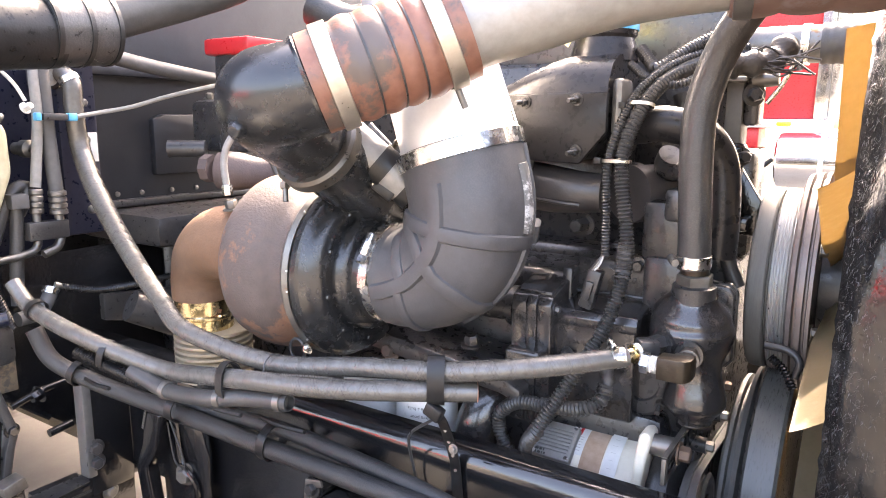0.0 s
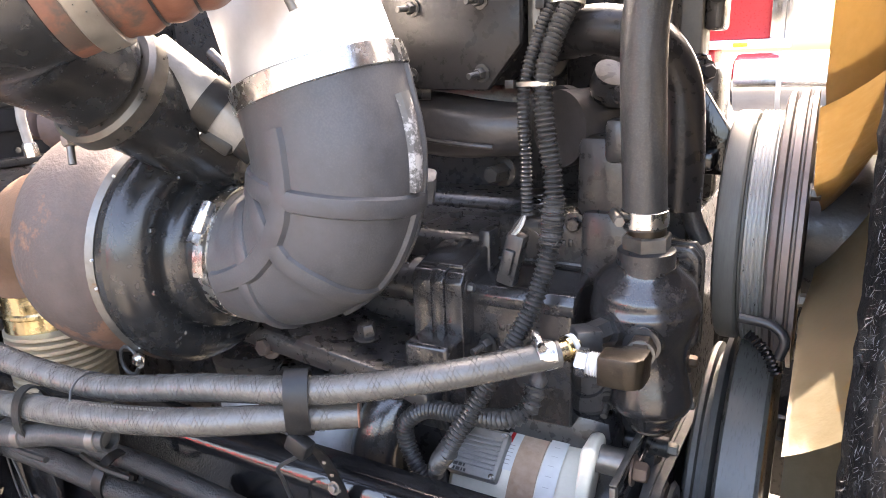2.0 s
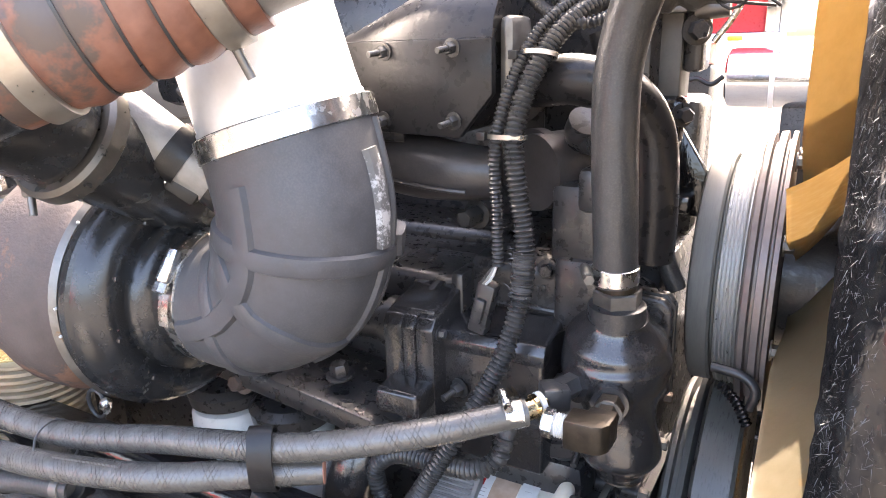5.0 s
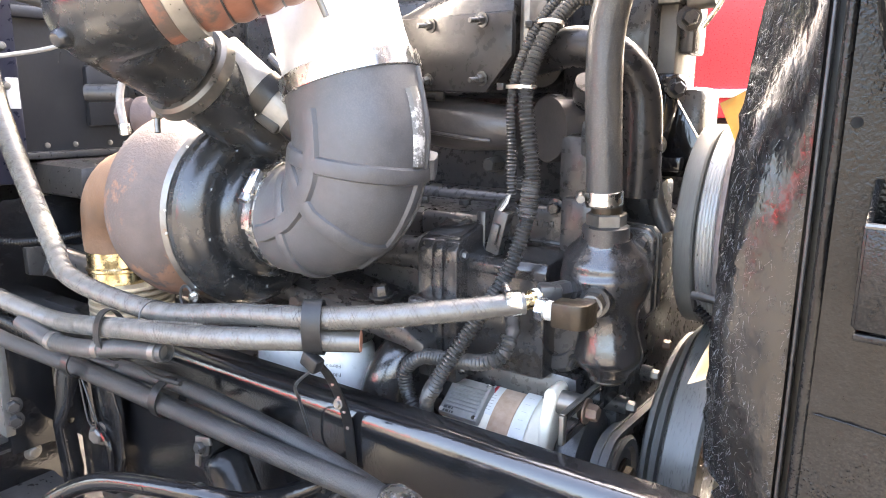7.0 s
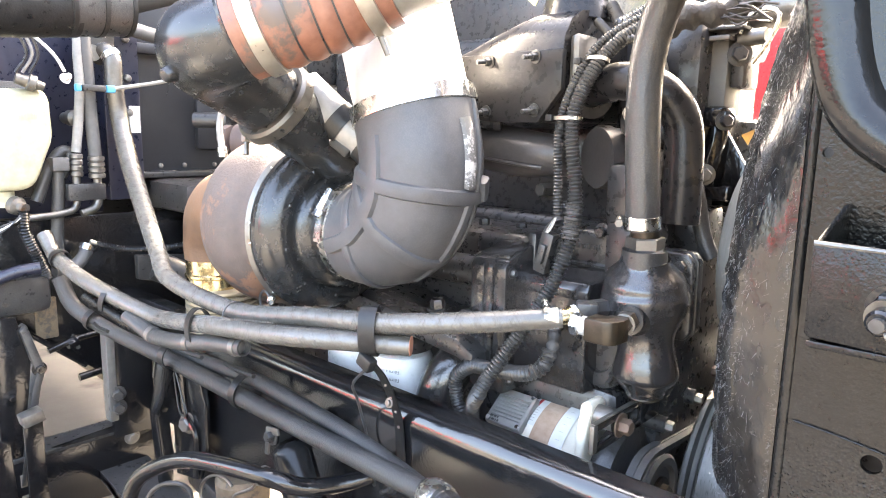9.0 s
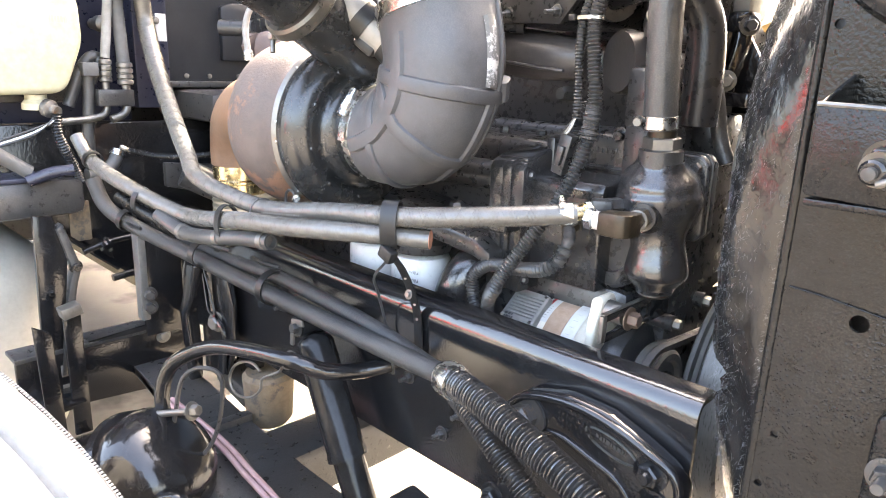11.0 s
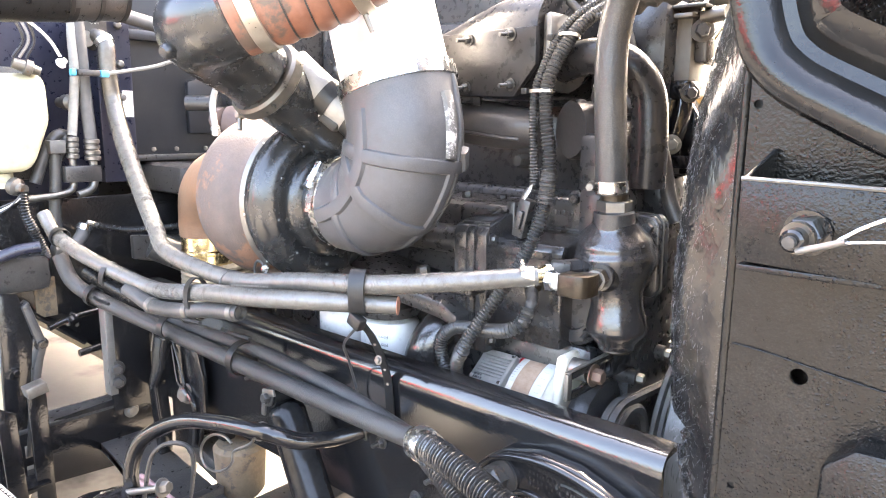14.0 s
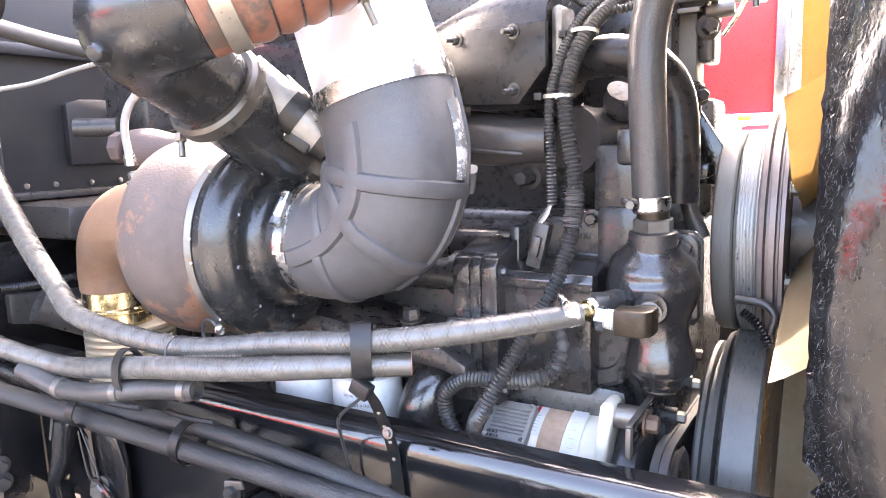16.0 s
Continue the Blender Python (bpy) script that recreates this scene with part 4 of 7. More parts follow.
part("oil_feed", sweep([(-0.935, -0.010, 1.33), (-0.937, -0.012, 1.375), (-0.928, -0.005, 1.41), (-0.905, 0.01, 1.435), (-0.86, 0.04, 1.45)], 0.0062, 12), WHITEHOSE, turbo, "pale braided oil line")
boost = thing("boost_sensor", (-0.55, 0.05, 1.38), "bright metal elbow fitting with black bands on the outlet", "fitting")
part("sleeve", sweep([(-0.645, -0.035, 1.432), (-0.60, -0.005, 1.385), (-0.565, 0.022, 1.347)], lambda u, s: 0.031 - 0.003 * u, 28), TAGGREY, boost, "bright cast alloy tube")
part("black_band", sweep([(-0.603, -0.007, 1.388), (-0.588, 0.004, 1.372)], 0.0318, 28), BELT, boost)
part("end_cap", sweep([(-0.568, 0.020, 1.350), (-0.556, 0.028, 1.337)], 0.029, 24), BELT, boost)
part("plug", block((-0.606, -0.018, 1.336), (-0.570, 0.006, 1.354), 0.004, (0, 38, 30)), BELT, boost)
part("plug_clip", block((-0.612, -0.024, 1.352), (-0.592, -0.008, 1.362), 0.003, (0, 38, 30)), STEEL, boost)
rod = thing("throttle_rod", (-0.6, 0.15, 1.42), "thin black rod with a bright clevis behind the tube", "rod")
part("rod", sweep([(-0.70, 0.10, 1.44), (-0.66, 0.11, 1.40), (-0.645, 0.12, 1.37)], 0.006, 10), SATIN, rod)
part("clevis", hexbolt((-0.655, 0.115, 1.40), (1, 0.1, -0.2), 0.013, 0.04), BRONZE, rod)
part("link", sweep([(-0.62, 0.12, 1.395), (-0.52, 0.16, 1.39), (-0.44, 0.2, 1.385)], 0.012, 12), ENGINE, rod)

# ---- exhaust outlet ----
exhaust = thing("exhaust_outlet", (-1.05, 0.043, 0.8), "scaled orange-brown exhaust elbow with a bright zinc sleeve", "exhaust pipe")
part("elbow", sweep([(-0.85, TY, 1.215), (-0.94, TY, 1.217), (-1.02, TY + 0.004, 1.212), (-1.075, TY + 0.008, 1.182), (-1.10, TY + 0.012, 1.135), (-1.103, TY + 0.014, 1.095)], lambda u, s: 0.086 - 0.026 * min(1, u * 1.15), 40), TAN, exhaust)
part("sleeve", lathe([(0, 0.05), (0, 0.058), (0.025, 0.058), (0.028, 0.061), (0.033, 0.061), (0.036, 0.058), (0.075, 0.058), (0.075, 0.05)], (-1.103, TY + 0.014, 1.027), (0, 0, 1), 48), GOLD, exhaust, "bright yellow zinc sleeve")
prof = []
for k in range(18):
    prof += [(-k * 0.012, 0.070), (-k * 0.012 - 0.003, 0.078), (-k * 0.012 - 0.008, 0.078)]
part("bellows", lathe(prof, (-1.095, TY + 0.028, 1.030), (0, 0, 1), 48), BELLOWS, exhaust, "ribbed tan bellows")

# ---- rubber intake elbow and aluminium tube ----
EL = [(-0.612, TY, 1.208), (-0.572, TY, 1.207), (-0.520, TY, 1.222), (-0.479, TY, 1.265), (-0.467, 0.045, 1.32), (-0.477, 0.048, 1.368), (-0.490, 0.049, 1.412)]
EL_R = lambda u, s: 0.079 + 0.013 * min(1, u * 2.0)
intake = thing("intake_elbow", (-0.5, TY, 1.12), "dark grey moulded rubber intake elbow with raised ribs", "hose")
part("elbow_hose", sweep(EL, EL_R, 64, 0.005), RUBBER, intake)
EF = frames(spline(EL, 0.005))
part("ring_rib", surface_rib(EF, EL_R, [(0.60, -60), (0.60, -8), (0.605, 24), (0.607, 60), (0.605, 90), (0.60, 150)], 0.0125, 0.0055), RUBBER, intake)
part("ring_rib", surface_rib(EF, EL_R, [(0.45, 0), (0.428, 14), (0.424, 40), (0.41, 62), (0.40, 90), (0.40, 140)], 0.0125, 0.0055), RUBBER, intake)
part("ring_rib", surface_rib(EF, EL_R, [(0.235, 4), (0.215, 30), (0.20, 60), (0.19, 90), (0.19, 130)], 0.009, 0.0045), RUBBER, intake)
part("long_rib", surface_rib(EF, EL_R, [(0.81, -2), (0.71, -3), (0.61, -1), (0.54, 0), (0.45, 0), (0.344, 0), (0.246, 2), (0.15, 6), (0.08, 9)], 0.0135, 0.0055), RUBBER, intake)
part("branch_rib", surface_rib(EF, EL_R, [(0.44, -2), (0.49, -18), (0.54, -36), (0.57, -60)], 0.011, 0.005), RUBBER, intake)
part("branch_rib", surface_rib(EF, EL_R, [(0.27, 0), (0.275, -22), (0.285, -50)], 0.011, 0.0045), RUBBER, intake)
part("edge_rib", surface_rib(EF, EL_R, [(0.60, 98), (0.557, 96), (0.508, 94), (0.41, 96), (0.30, 98)], 0.010, 0.005), RUBBER, intake)
part("outer_seam", surface_rib(EF, EL_R, [(0.93, 106), (0.8, 106), (0.66, 106), (0.5, 106), (0.35, 106), (0.2, 106)], 0.0035, 0.0045), RUBBER, intake)
part("tab", surface_rib(EF, EL_R, [(0.845, 88), (0.80, 89), (0.72, 90), (0.635, 92)], 0.0105, 0.0065), PALETAB, intake)
part("lug", surface_rib(EF, EL_R, [(0.66, 112), (0.635, 116), (0.60, 120)], 0.013, 0.012), RUBBER, intake)
TUBE_AX = Vector((-0.29, -0.03, 0.956)).normalized()
tube = thing("intake_tube", (-0.5, 0.048, 1.42), "bright raw aluminium intake tube above the rubber elbow", "pipe")
part("tube", pipe([(-0.484, 0.0485, 1.39), (-0.533, 0.044, 1.55), (-0.575, 0.04, 1.69)], 0.086, 0.003, 56), ALU, tube)
part("weld_seam", sweep([(-0.402, 0.07, 1.43), (-0.45, 0.066, 1.56), (-0.49, 0.062, 1.70)], 0.0016, 8), ALU, tube)
part("rolled_bead", band((-0.4925, 0.048, 1.419), TUBE_AX, 0.0862, 0.006, 0.002), ALU, tube)
CL1 = Vector((-0.4875, 0.049, 1.404))
part("hose_clamp", band(CL1, TUBE_AX, 0.0935, 0.024, 0.002), STEEL, intake, "wide bright steel clamp band")
part("clamp_bolt", sweep([CL1 + Vector((-0.094, -0.03, -0.032)), CL1 + Vector((-0.086, -0.055, -0.03))], 0.0065, 12), DULL, intake)
CL2 = Vector((-0.604, TY, 1.208))
part("hose_clamp", band(CL2, (1, 0, 0), 0.0805, 0.018, 0.0018), STEEL, intake, "bright steel worm clamp")
wo = Vector((0.0, -0.80, 0.60)).normalized()
part("worm_screw", worm_screw(CL2 + wo * 0.081, (1, 0, 0), wo, size=1.5), STEEL, intake)
wt = Vector((1, 0, 0)).cross(wo)
tail = []
for k in range(5):
    a = radians(150 + k * 11)
    o = Vector((0, math.cos(a), -math.sin(a) + 0.0))
    tail.append(CL2 + Vector((0.0, -math.cos(radians(38 - 11 * k)), math.sin(radians(38 - 11 * k)))) * (0.0835 + 0.0012 * k))
bm = bmesh.new()
rows = [[bm.verts.new(p + Vector((s * 0.0075, 0, 0))) for s in (-1, 1)] for p in tail]
for a, b in zip(rows, rows[1:]):
    bm.faces.new((a[0], a[1], b[1], b[0]))
bmesh.ops.solidify(bm, geom=list(bm.faces), thickness=0.001)
part("clamp_tail", bm, STEEL, intake)

# ---- charge air pipe ----
charge = thing("charge_pipe", (-0.35, -0.05, 1.5), "stained metal charge air pipe on faded orange silicone hoses", "pipe")
part("cast_elbow", sweep([(-0.646, -0.095, 1.413), (-0.645, -0.135, 1.438), (-0.634, -0.182, 1.460), (-0.605, -0.216, 1.472), (-0.565, -0.212, 1.479), (-0.52, -0.178, 1.499)], lambda u, s: 0.055 + 0.007 * math.sin(u * math.pi), 48, 0.005), HOUSING, charge, "black cast elbow")
part("elbow_bead", lathe([(-0.004, 0.05), (-0.004, 0.0585), (0.0, 0.061), (0.004, 0.0585), (0.004, 0.05)], (-0.548, -0.202, 1.487), (0.68, 0.62, 0.37), 48), HOUSING, charge)
part("cast_mark", bars((-0.672, -0.232, 1.44), (0.75, -0.5, -0.3), (0.2, 0.1, 1), (0.022, 0.022, 0.018, 0.022), 0.0045, 0.0035, 21), HOUSING, charge, smooth=False)
part("boss", lathe([(0, 0.012), (0.012, 0.010), (0.016, 0.007), (0.017, 0.0)], (-0.603, -0.262, 1.437), (0.2, -0.9, -0.3), 20), HOUSING, charge)
HS = [(-0.545, -0.200, 1.488), (-0.50, -0.162, 1.51), (-0.45, -0.115, 1.535), (-0.405, -0.083, 1.558)]
HF = frames(spline(HS, 0.004))
part("silicone_hose", sweep(HS, lambda u, s: 0.0612 + (0.0034 * abs(math.sin(math.pi * (u - 0.22) / 0.14)) if 0.22 < u < 0.78 else 0.0), 56, 0.002), SILICONE, charge, "faded orange silicone hose")
for u in (0.36, 0.50, 0.64):
    p, t, n, b = HF[round(u * (len(HF) - 1))]
    part("wire_ring", lathe([(-0.0012, 0.060), (-0.0012, 0.0628), (0.0012, 0.0628), (0.0012, 0.060)], p, t, 56), BOLT, charge)
for u in (0.14, 0.86):
    p, t, n, b = HF[round(u * (len(HF) - 1))]
    part("tbolt_clamp", band(p, t, 0.0635, 0.021, 0.0018, seg=56), CLAMP, charge, "dull nickel T-bolt clamp")
p, t, n, b = HF[round(0.86 * (len(HF) - 1))]
NB = Vector((-0.4155, -0.095, 1.505))
part("clamp_spring", lathe([(0.003 * k + d, r) for k in range(7) for d, r in ((0, 0.0055), (0.0015, 0.0075))], NB, (0.25, 0.25, -0.93), 16), DULL, charge)
part("clamp_bolt", sweep([NB, NB + Vector((0.013, 0.013, -0.042))], 0.0042, 12), DULL, charge)
part("clamp_ear", hexbolt(NB + Vector((-0.004, -0.004, 0.012)), (0.25, 0.25, -0.93), 0.009, 0.01), DULL, charge)
part("pipe", sweep([(-0.44, -0.108, 1.54), (-0.385, -0.07, 1.566), (-0.33, -0.045, 1.582), (-0.26, -0.02, 1.603), (-0.18, 0.0, 1.616), (-0.09, 0.02, 1.622)], lambda u, s: 0.0535 - 0.003 * u, 44), CREAM, charge, "stained cream metal pipe")
FH = [(-0.125, 0.012, 1.621), (-0.05, 0.03, 1.624), (0.09, 0.06, 1.622)]
part("front_hose", sweep(FH, lambda u, s: 0.058 + 0.0045 * abs(math.sin(math.pi * s / 0.052)) ** 0.6, 44, 0.003), OLDSIL, charge, "dusty faded bellows hose")
for c in ((-0.108, 0.0165, 1.6215), (0.075, 0.0565, 1.6225)):
    part("tbolt_clamp", band(c, (0.98, 0.2, -0.03), 0.061, 0.02, 0.0018), DULL, charge)

# ---- water hoses ----
def hose(name, ctrl, r, label, mat=HOSE, cat="hose"):
    h = thing(name, ctrl[len(ctrl) // 2], label, cat)
    part("tube", sweep(ctrl, r, 24, 0.006), mat, h)
    return h, frames(spline(ctrl, 0.006))


def braid(parent, fr, k0, k1, radius, pitch=0.045, strands=9):
    """The woven cover of a hose: fine threads wound both ways round it, just proud of the rubber."""
    bm = bmesh.new()
    for turn in (-1, 1):
        for n in range(strands):
            path = []
            for k in range(k0, k1):
                c, t, u, v = fr[k]
                a = 2 * math.pi * n / strands + turn * (k - k0) * 0.006 / pitch * 2 * math.pi
                path.append(c + (u * math.cos(a) + v * math.sin(a)) * radius(k))
            sweep(path, 0.00055, 4, 0.006, bm=bm, caps=False)
    cover = part("woven_cover", bm, BRAID, parent)
    cover["kind"] = "stuff"


HA = [(-1.458, -0.018, 1.524), (-1.425, -0.018, 1.537), (-1.404, -0.009, 1.519), (-1.402, -0.009, 1.46), (-1.398, -0.002, 1.373), (-1.30, -0.025, 1.278), (-1.145, -0.067, 1.190), (-1.0, -0.112, 1.137), (-0.89, -0.142, 1.106), (-0.718, -0.119, 1.080), (-0.57, -0.09, 1.095), (-0.426, -0.057, 1.108), (-0.32, 0.0, 1.12), (-0.231, 0.073, 1.130)]
h1, F1 = hose("heater_hose", HA, lambda u, s: 0.0195 - 0.005 * min(1, max(0, (u - 0.22) / 0.3)), "grey braided heater hose from the cab to the engine", BRAID)
braid(h1, F1, 30, len(F1) - 6, lambda k: 0.0195 - 0.005 * min(1, max(0, (k / (len(F1) - 1) - 0.22) / 0.3)))
HB = [(-1.30, -0.21, 1.145), (-1.262, -0.205, 1.108), (-1.19, -0.205, 1.09), (-1.10, -0.20, 1.074), (-1.0, -0.165, 1.042), (-0.93, -0.146, 1.030), (-0.82, -0.148, 1.045), (-0.718, -0.153, 1.062), (-0.63, -0.14, 1.068), (-0.543, -0.118, 1.075), (-0.47, -0.076, 1.076), (-0.406, -0.034, 1.075)]
h2, F2 = hose("heater_hose", HB, 0.0145, "cut-off grey braided heater hose strapped below another", BRAID)
braid(h2, F2, 6, len(F2) - 4, lambda k: 0.0145)
part("cut_end", lathe([(0, 0.0142), (0.001, 0.0142), (0.0012, 0.011), (0.0, 0.0)], HB[-1], (0.74, 0.5, 0), 24), RUSTHOSE, h2, "raw reddish cut end")
clamp1 = part("end_clamp", band((-0.243, 0.065, 1.1295), (0.77, 0.63, 0.08), 0.0148, 0.02, 0.0012), STEEL, h1, "bright worm clamp")
part("worm_screw", worm_screw((-0.247, 0.058, 1.144), (0.77, 0.63, 0.08), (0, -0.2, 1), size=0.9), STEEL, clamp1)
part("end_clamp", strap(F1, 10, 0.0198, 0.014), STEEL, h1)
part("print_mark", bars((-0.66, -0.1568, 1.085), (0.95, 0.12, 0.1), (0, -0.2, 1), (0.09,), 0.003, 0.002, 31), HOSEGREY, h2, smooth=False)
HC = [(-1.0, -0.175, 1.025), (-0.92, -0.165, 1.005), (-0.82, -0.165, 1.015), (-0.74, -0.15, 1.028), (-0.665, -0.139, 1.035)]
h3 = thing("drain_hose", HC[2], "short open-ended black pipe tied under the hoses", "hose")
part("tube", pipe(HC, 0.0135, 0.003, 24), HOSE, h3)
for u in (0.25, 0.62, 0.97):
    f = frames(spline(HC, 0.008))
    part("band", strap(f, int(u * (len(f) - 1)), 0.0138, 0.012), DULL, h3)
part("spring_guard", sweep([(-1.11, -0.205, 1.045), (-1.03, -0.185, 1.02), (-0.95, -0.168, 1.005)], corr(0.011, 0.005, 0.0015), 14, 0.00125), LOOM, h3)
h4, F4 = hose("coolant_hose", [(-0.172, 0.168, 1.245), (-0.174, 0.165, 1.30), (-0.178, 0.16, 1.40), (-0.176, 0.16, 1.47), (-0.155, 0.158, 1.54), (-0.12, 0.16, 1.60), (-0.08, 0.165, 1.65)], 0.0225, "thick black rubber coolant hose standing upright")
clamp4 = part("hose_clamp", band((-0.1725, 0.1675, 1.256), (-0.02, -0.05, 1), 0.0228, 0.018, 0.0014), STEEL, h4, "bright worm clamp")
part("worm_screw", worm_screw((-0.194, 0.158, 1.256), (-0.02, -0.05, 1), (-0.9, -0.4, 0), size=1.1), DULL, clamp4)
LO = [(-1.262, -0.20, 1.06), (-1.235, -0.185, 1.0), (-1.16, -0.15, 0.962), (-1.04, -0.105, 0.928), (-0.92, -0.085, 0.912), (-0.79, -0.08, 0.906), (-0.62, -0.08, 0.904), (-0.46, -0.08, 0.903), (-0.36, -0.082, 0.905), (-0.295, -0.086, 0.909)]
h5, F5 = hose("lower_hose", LO, 0.0155, "black cloth-covered hose along the rail", CLOTH)
LO2 = [(-1.12, -0.08, 0.935), (-0.95, -0.06, 0.925), (-0.78, -0.05, 0.928), (-0.62, -0.05, 0.920), (-0.50, -0.052, 0.910), (-0.40, -0.06, 0.90), (-0.30, -0.075, 0.893)]
h6, F6 = hose("lower_hose", LO2, 0.0135, "thin black cloth-covered hose beside another", CLOTH)
part("end_sleeve", strap(F5, len(F5) - 4, 0.0165, 0.03), BELT, h5, "black end sleeve")
part("end_sleeve", strap(F6, len(F6) - 4, 0.0145, 0.03), BELT, h6, "black end sleeve")
LM = [(-0.292, -0.096, 0.911), (-0.262, -0.104, 0.914), (-0.223, -0.112, 0.912), (-0.171, -0.12, 0.903), (-0.095, -0.128, 0.885), (-0.027, -0.135, 0.862), (0.05, -0.142, 0.825)]
single("ribbed_conduit", sweep(LM, corr(0.0178, 0.0052, 0.0026), 20, 0.0007), CONDUIT, "fat black ribbed conduit hanging below the rail", "conduit")
LM2 = [(-0.31, -0.082, 0.893), (-0.262, -0.10, 0.886), (-0.223, -0.11, 0.872), (-0.194, -0.115, 0.857), (-0.12, -0.12, 0.812), (-0.05, -0.126, 0.76), (0.0, -0.13, 0.71)]
single("ribbed_conduit", sweep(LM2, corr(0.0138, 0.0048, 0.0022), 18, 0.0007), CONDUIT, "thin black ribbed conduit hanging below the rail", "conduit")
coupling = thing("hose_coupling", (-0.30, -0.087, 0.90), "shiny steel clamp where hose meets conduit", "clamp")
part("band", lathe([(-0.017, 0.016), (-0.017, 0.0235), (-0.013, 0.0245), (0.013, 0.0245), (0.017, 0.0235), (0.017, 0.016)], (-0.296, -0.094, 0.911), (0.9, -0.3, 0.1), 28), STEEL, coupling)

# ties round the bundles
def tie(name, centre, axis, rx, label, width=0.012, tail=None):
    t = thing(name, centre, label, "cable tie", "ties on the hoses")
    part("loop", sweep([Vector(centre) + p for p in oval(axis, *rx)], 0.0022, 8, 0.004, squash=1.0), BELT, t) if width == 0 else part("loop", oval_band(centre, axis, rx, width), BELT, t)
    if tail:
        part("tail", sweep(tail, 0.003, 8), BELT, t)
    return t


def oval(axis, a, b, n=28):
    ax = Vector(axis).normalized()
    u = ax.cross(Vector((0, 0, 1))).normalized()
    v = u.cross(ax)
    return [u * a * math.cos(2 * math.pi * k / n) + v * b * math.sin(2 * math.pi * k / n) for k in range(n + 1)]


def oval_band(centre, axis, rx, width, thick=0.0022):
    ax = Vector(axis).normalized()
    bm = bmesh.new()
    o1, o2 = oval(axis, *rx), oval(axis, rx[0] + thick, rx[1] + thick)
    c = Vector(centre)
    ring = []
    for p, q in zip(o1[:-1], o2[:-1]):
        ring.append([bm.verts.new(c + x + ax * w) for x, w in ((p, -width / 2), (q, -width / 2), (q, width / 2), (p, width / 2))])
    for k in range(len(ring)):
        a, b = ring[k], ring[(k + 1) % len(ring)]
        for j in range(4):
            bm.faces.new((a[j], a[(j + 1) % 4], b[(j + 1) % 4], b[j]))
    return bm


tie("hose_tie", (-0.452, -0.068, 1.094), (0.85, 0.5, 0.0), (0.019, 0.034), "wide black strap round two heater hoses", 0.024)
tie("hose_tie", (-0.782, -0.15, 1.040), (0.99, -0.05, 0.1), (0.020, 0.036), "wide black strap round two heater hoses", 0.016)
tie("hose_tie", (-1.055, -0.184, 1.045), (0.9, 0.3, -0.25), (0.019, 0.026), "black tie round the braided hose", 0.012)
tie("hose_tie", (-1.235, -0.205, 1.102), (0.95, 0.0, -0.3), (0.018, 0.018), "black tie round the braided hose", 0.012)
tie("hose_tie", (-0.785, -0.066, 0.911), (0.98, 0.1, -0.12), (0.031, 0.031), "black rubber loop round the lower hoses", 0.016)
tie("hose_tie", (-0.98, -0.10, 0.94), (0.98, 0.15, -0.12), (0.03, 0.026), "black rubber loop round the lower hoses", 0.016)
tie("hose_tie", (-1.19, -0.165, 0.978), (0.95, 0.2, -0.3), (0.019, 0.022), "black rubber loop round the lower hose", 0.014)
wire_tie = thing("wire_tie", (-0.708, -0.125, 1.07), "thin wire twisted round the heater hose", "wire")
part("wire", sweep([Vector((-0.704, -0.126, 1.072)) + p for p in oval((0.95, 0.05, 0.25), 0.026, 0.026)], 0.0013, 6), SATIN, wire_tie)
buckle = thing("strap_hanger", (-0.44, -0.04, 1.0), "black strap with a buckle hanging to the rail", "strap")
part("buckle", block((-0.462, -0.086, 1.042), (-0.435, -0.07, 1.062), 0.003, (0, 25, 0)), BELT, buckle)
WEB = spline([(-0.452, -0.075, 1.062), (-0.455, -0.058, 1.040), (-0.458, -0.040, 1.020), (-0.460, -0.020, 0.985), (-0.456, -0.008, 0.945), (-0.452, -0.006, 0.90), (-0.449, -0.006, 0.868)], 0.012)
bm = bmesh.new()
strips = [[bm.verts.new(p + Vector((w, d, 0.15 * w))) for w, d in ((-0.0085, 0), (0.0085, 0), (0.0085, -0.0025), (-0.0085, -0.0025))] for p in WEB]
for a, b in zip(strips, strips[1:]):
    for j in range(4):
        bm.faces.new((a[j], a[(j + 1) % 4], b[(j + 1) % 4], b[j]))
bm.faces.new(strips[0])
bm.faces.new(strips[-1][::-1])
part("webbing", bm, BELT, buckle)
for k in (6, 8, 10, 12):
    part("eyelet", lathe([(0, 0.0), (0, 0.0028), (0.0006, 0.0028), (0.0008, 0.0014), (0.0002, 0.0)], WEB[k] + Vector((0, -0.0025, 0)), (0, -1, 0.2), 12), DULL, buckle)
part("wire", sweep([(-0.45, -0.08, 1.04), (-0.50, -0.06, 1.0), (-0.525, -0.03, 0.96), (-0.525, -0.012, 0.90), (-0.51, -0.015, 0.86)], 0.0022, 8), SATIN, buckle)
part("rivet", hexbolt((-0.437, -0.045, 0.985), (0, -1, 0.2), 0.005, 0.004), DULL, buckle)
for at, end in (((-0.85, -0.16, 1.0), (-0.73, -0.175, 1.012)), ((-0.74, -0.13, 0.99), (-0.63, -0.145, 1.0)), ((-1.12, -0.19, 0.99), (-1.03, -0.2, 0.995))):
    single("tie_tail", sweep([at, ((at[0] + end[0]) / 2, (at[1] + end[1]) / 2 - 0.004, (at[2] + end[2]) / 2), end], 0.0035, 6), BELT, "cut end of a black cable tie", "cable tie", "ties on the hoses")

# ---- wiring looms ----
loom = thing("wiring_loom", (-0.28, 0.14, 1.2), "black corrugated engine wiring loom with taped joint", "cable")
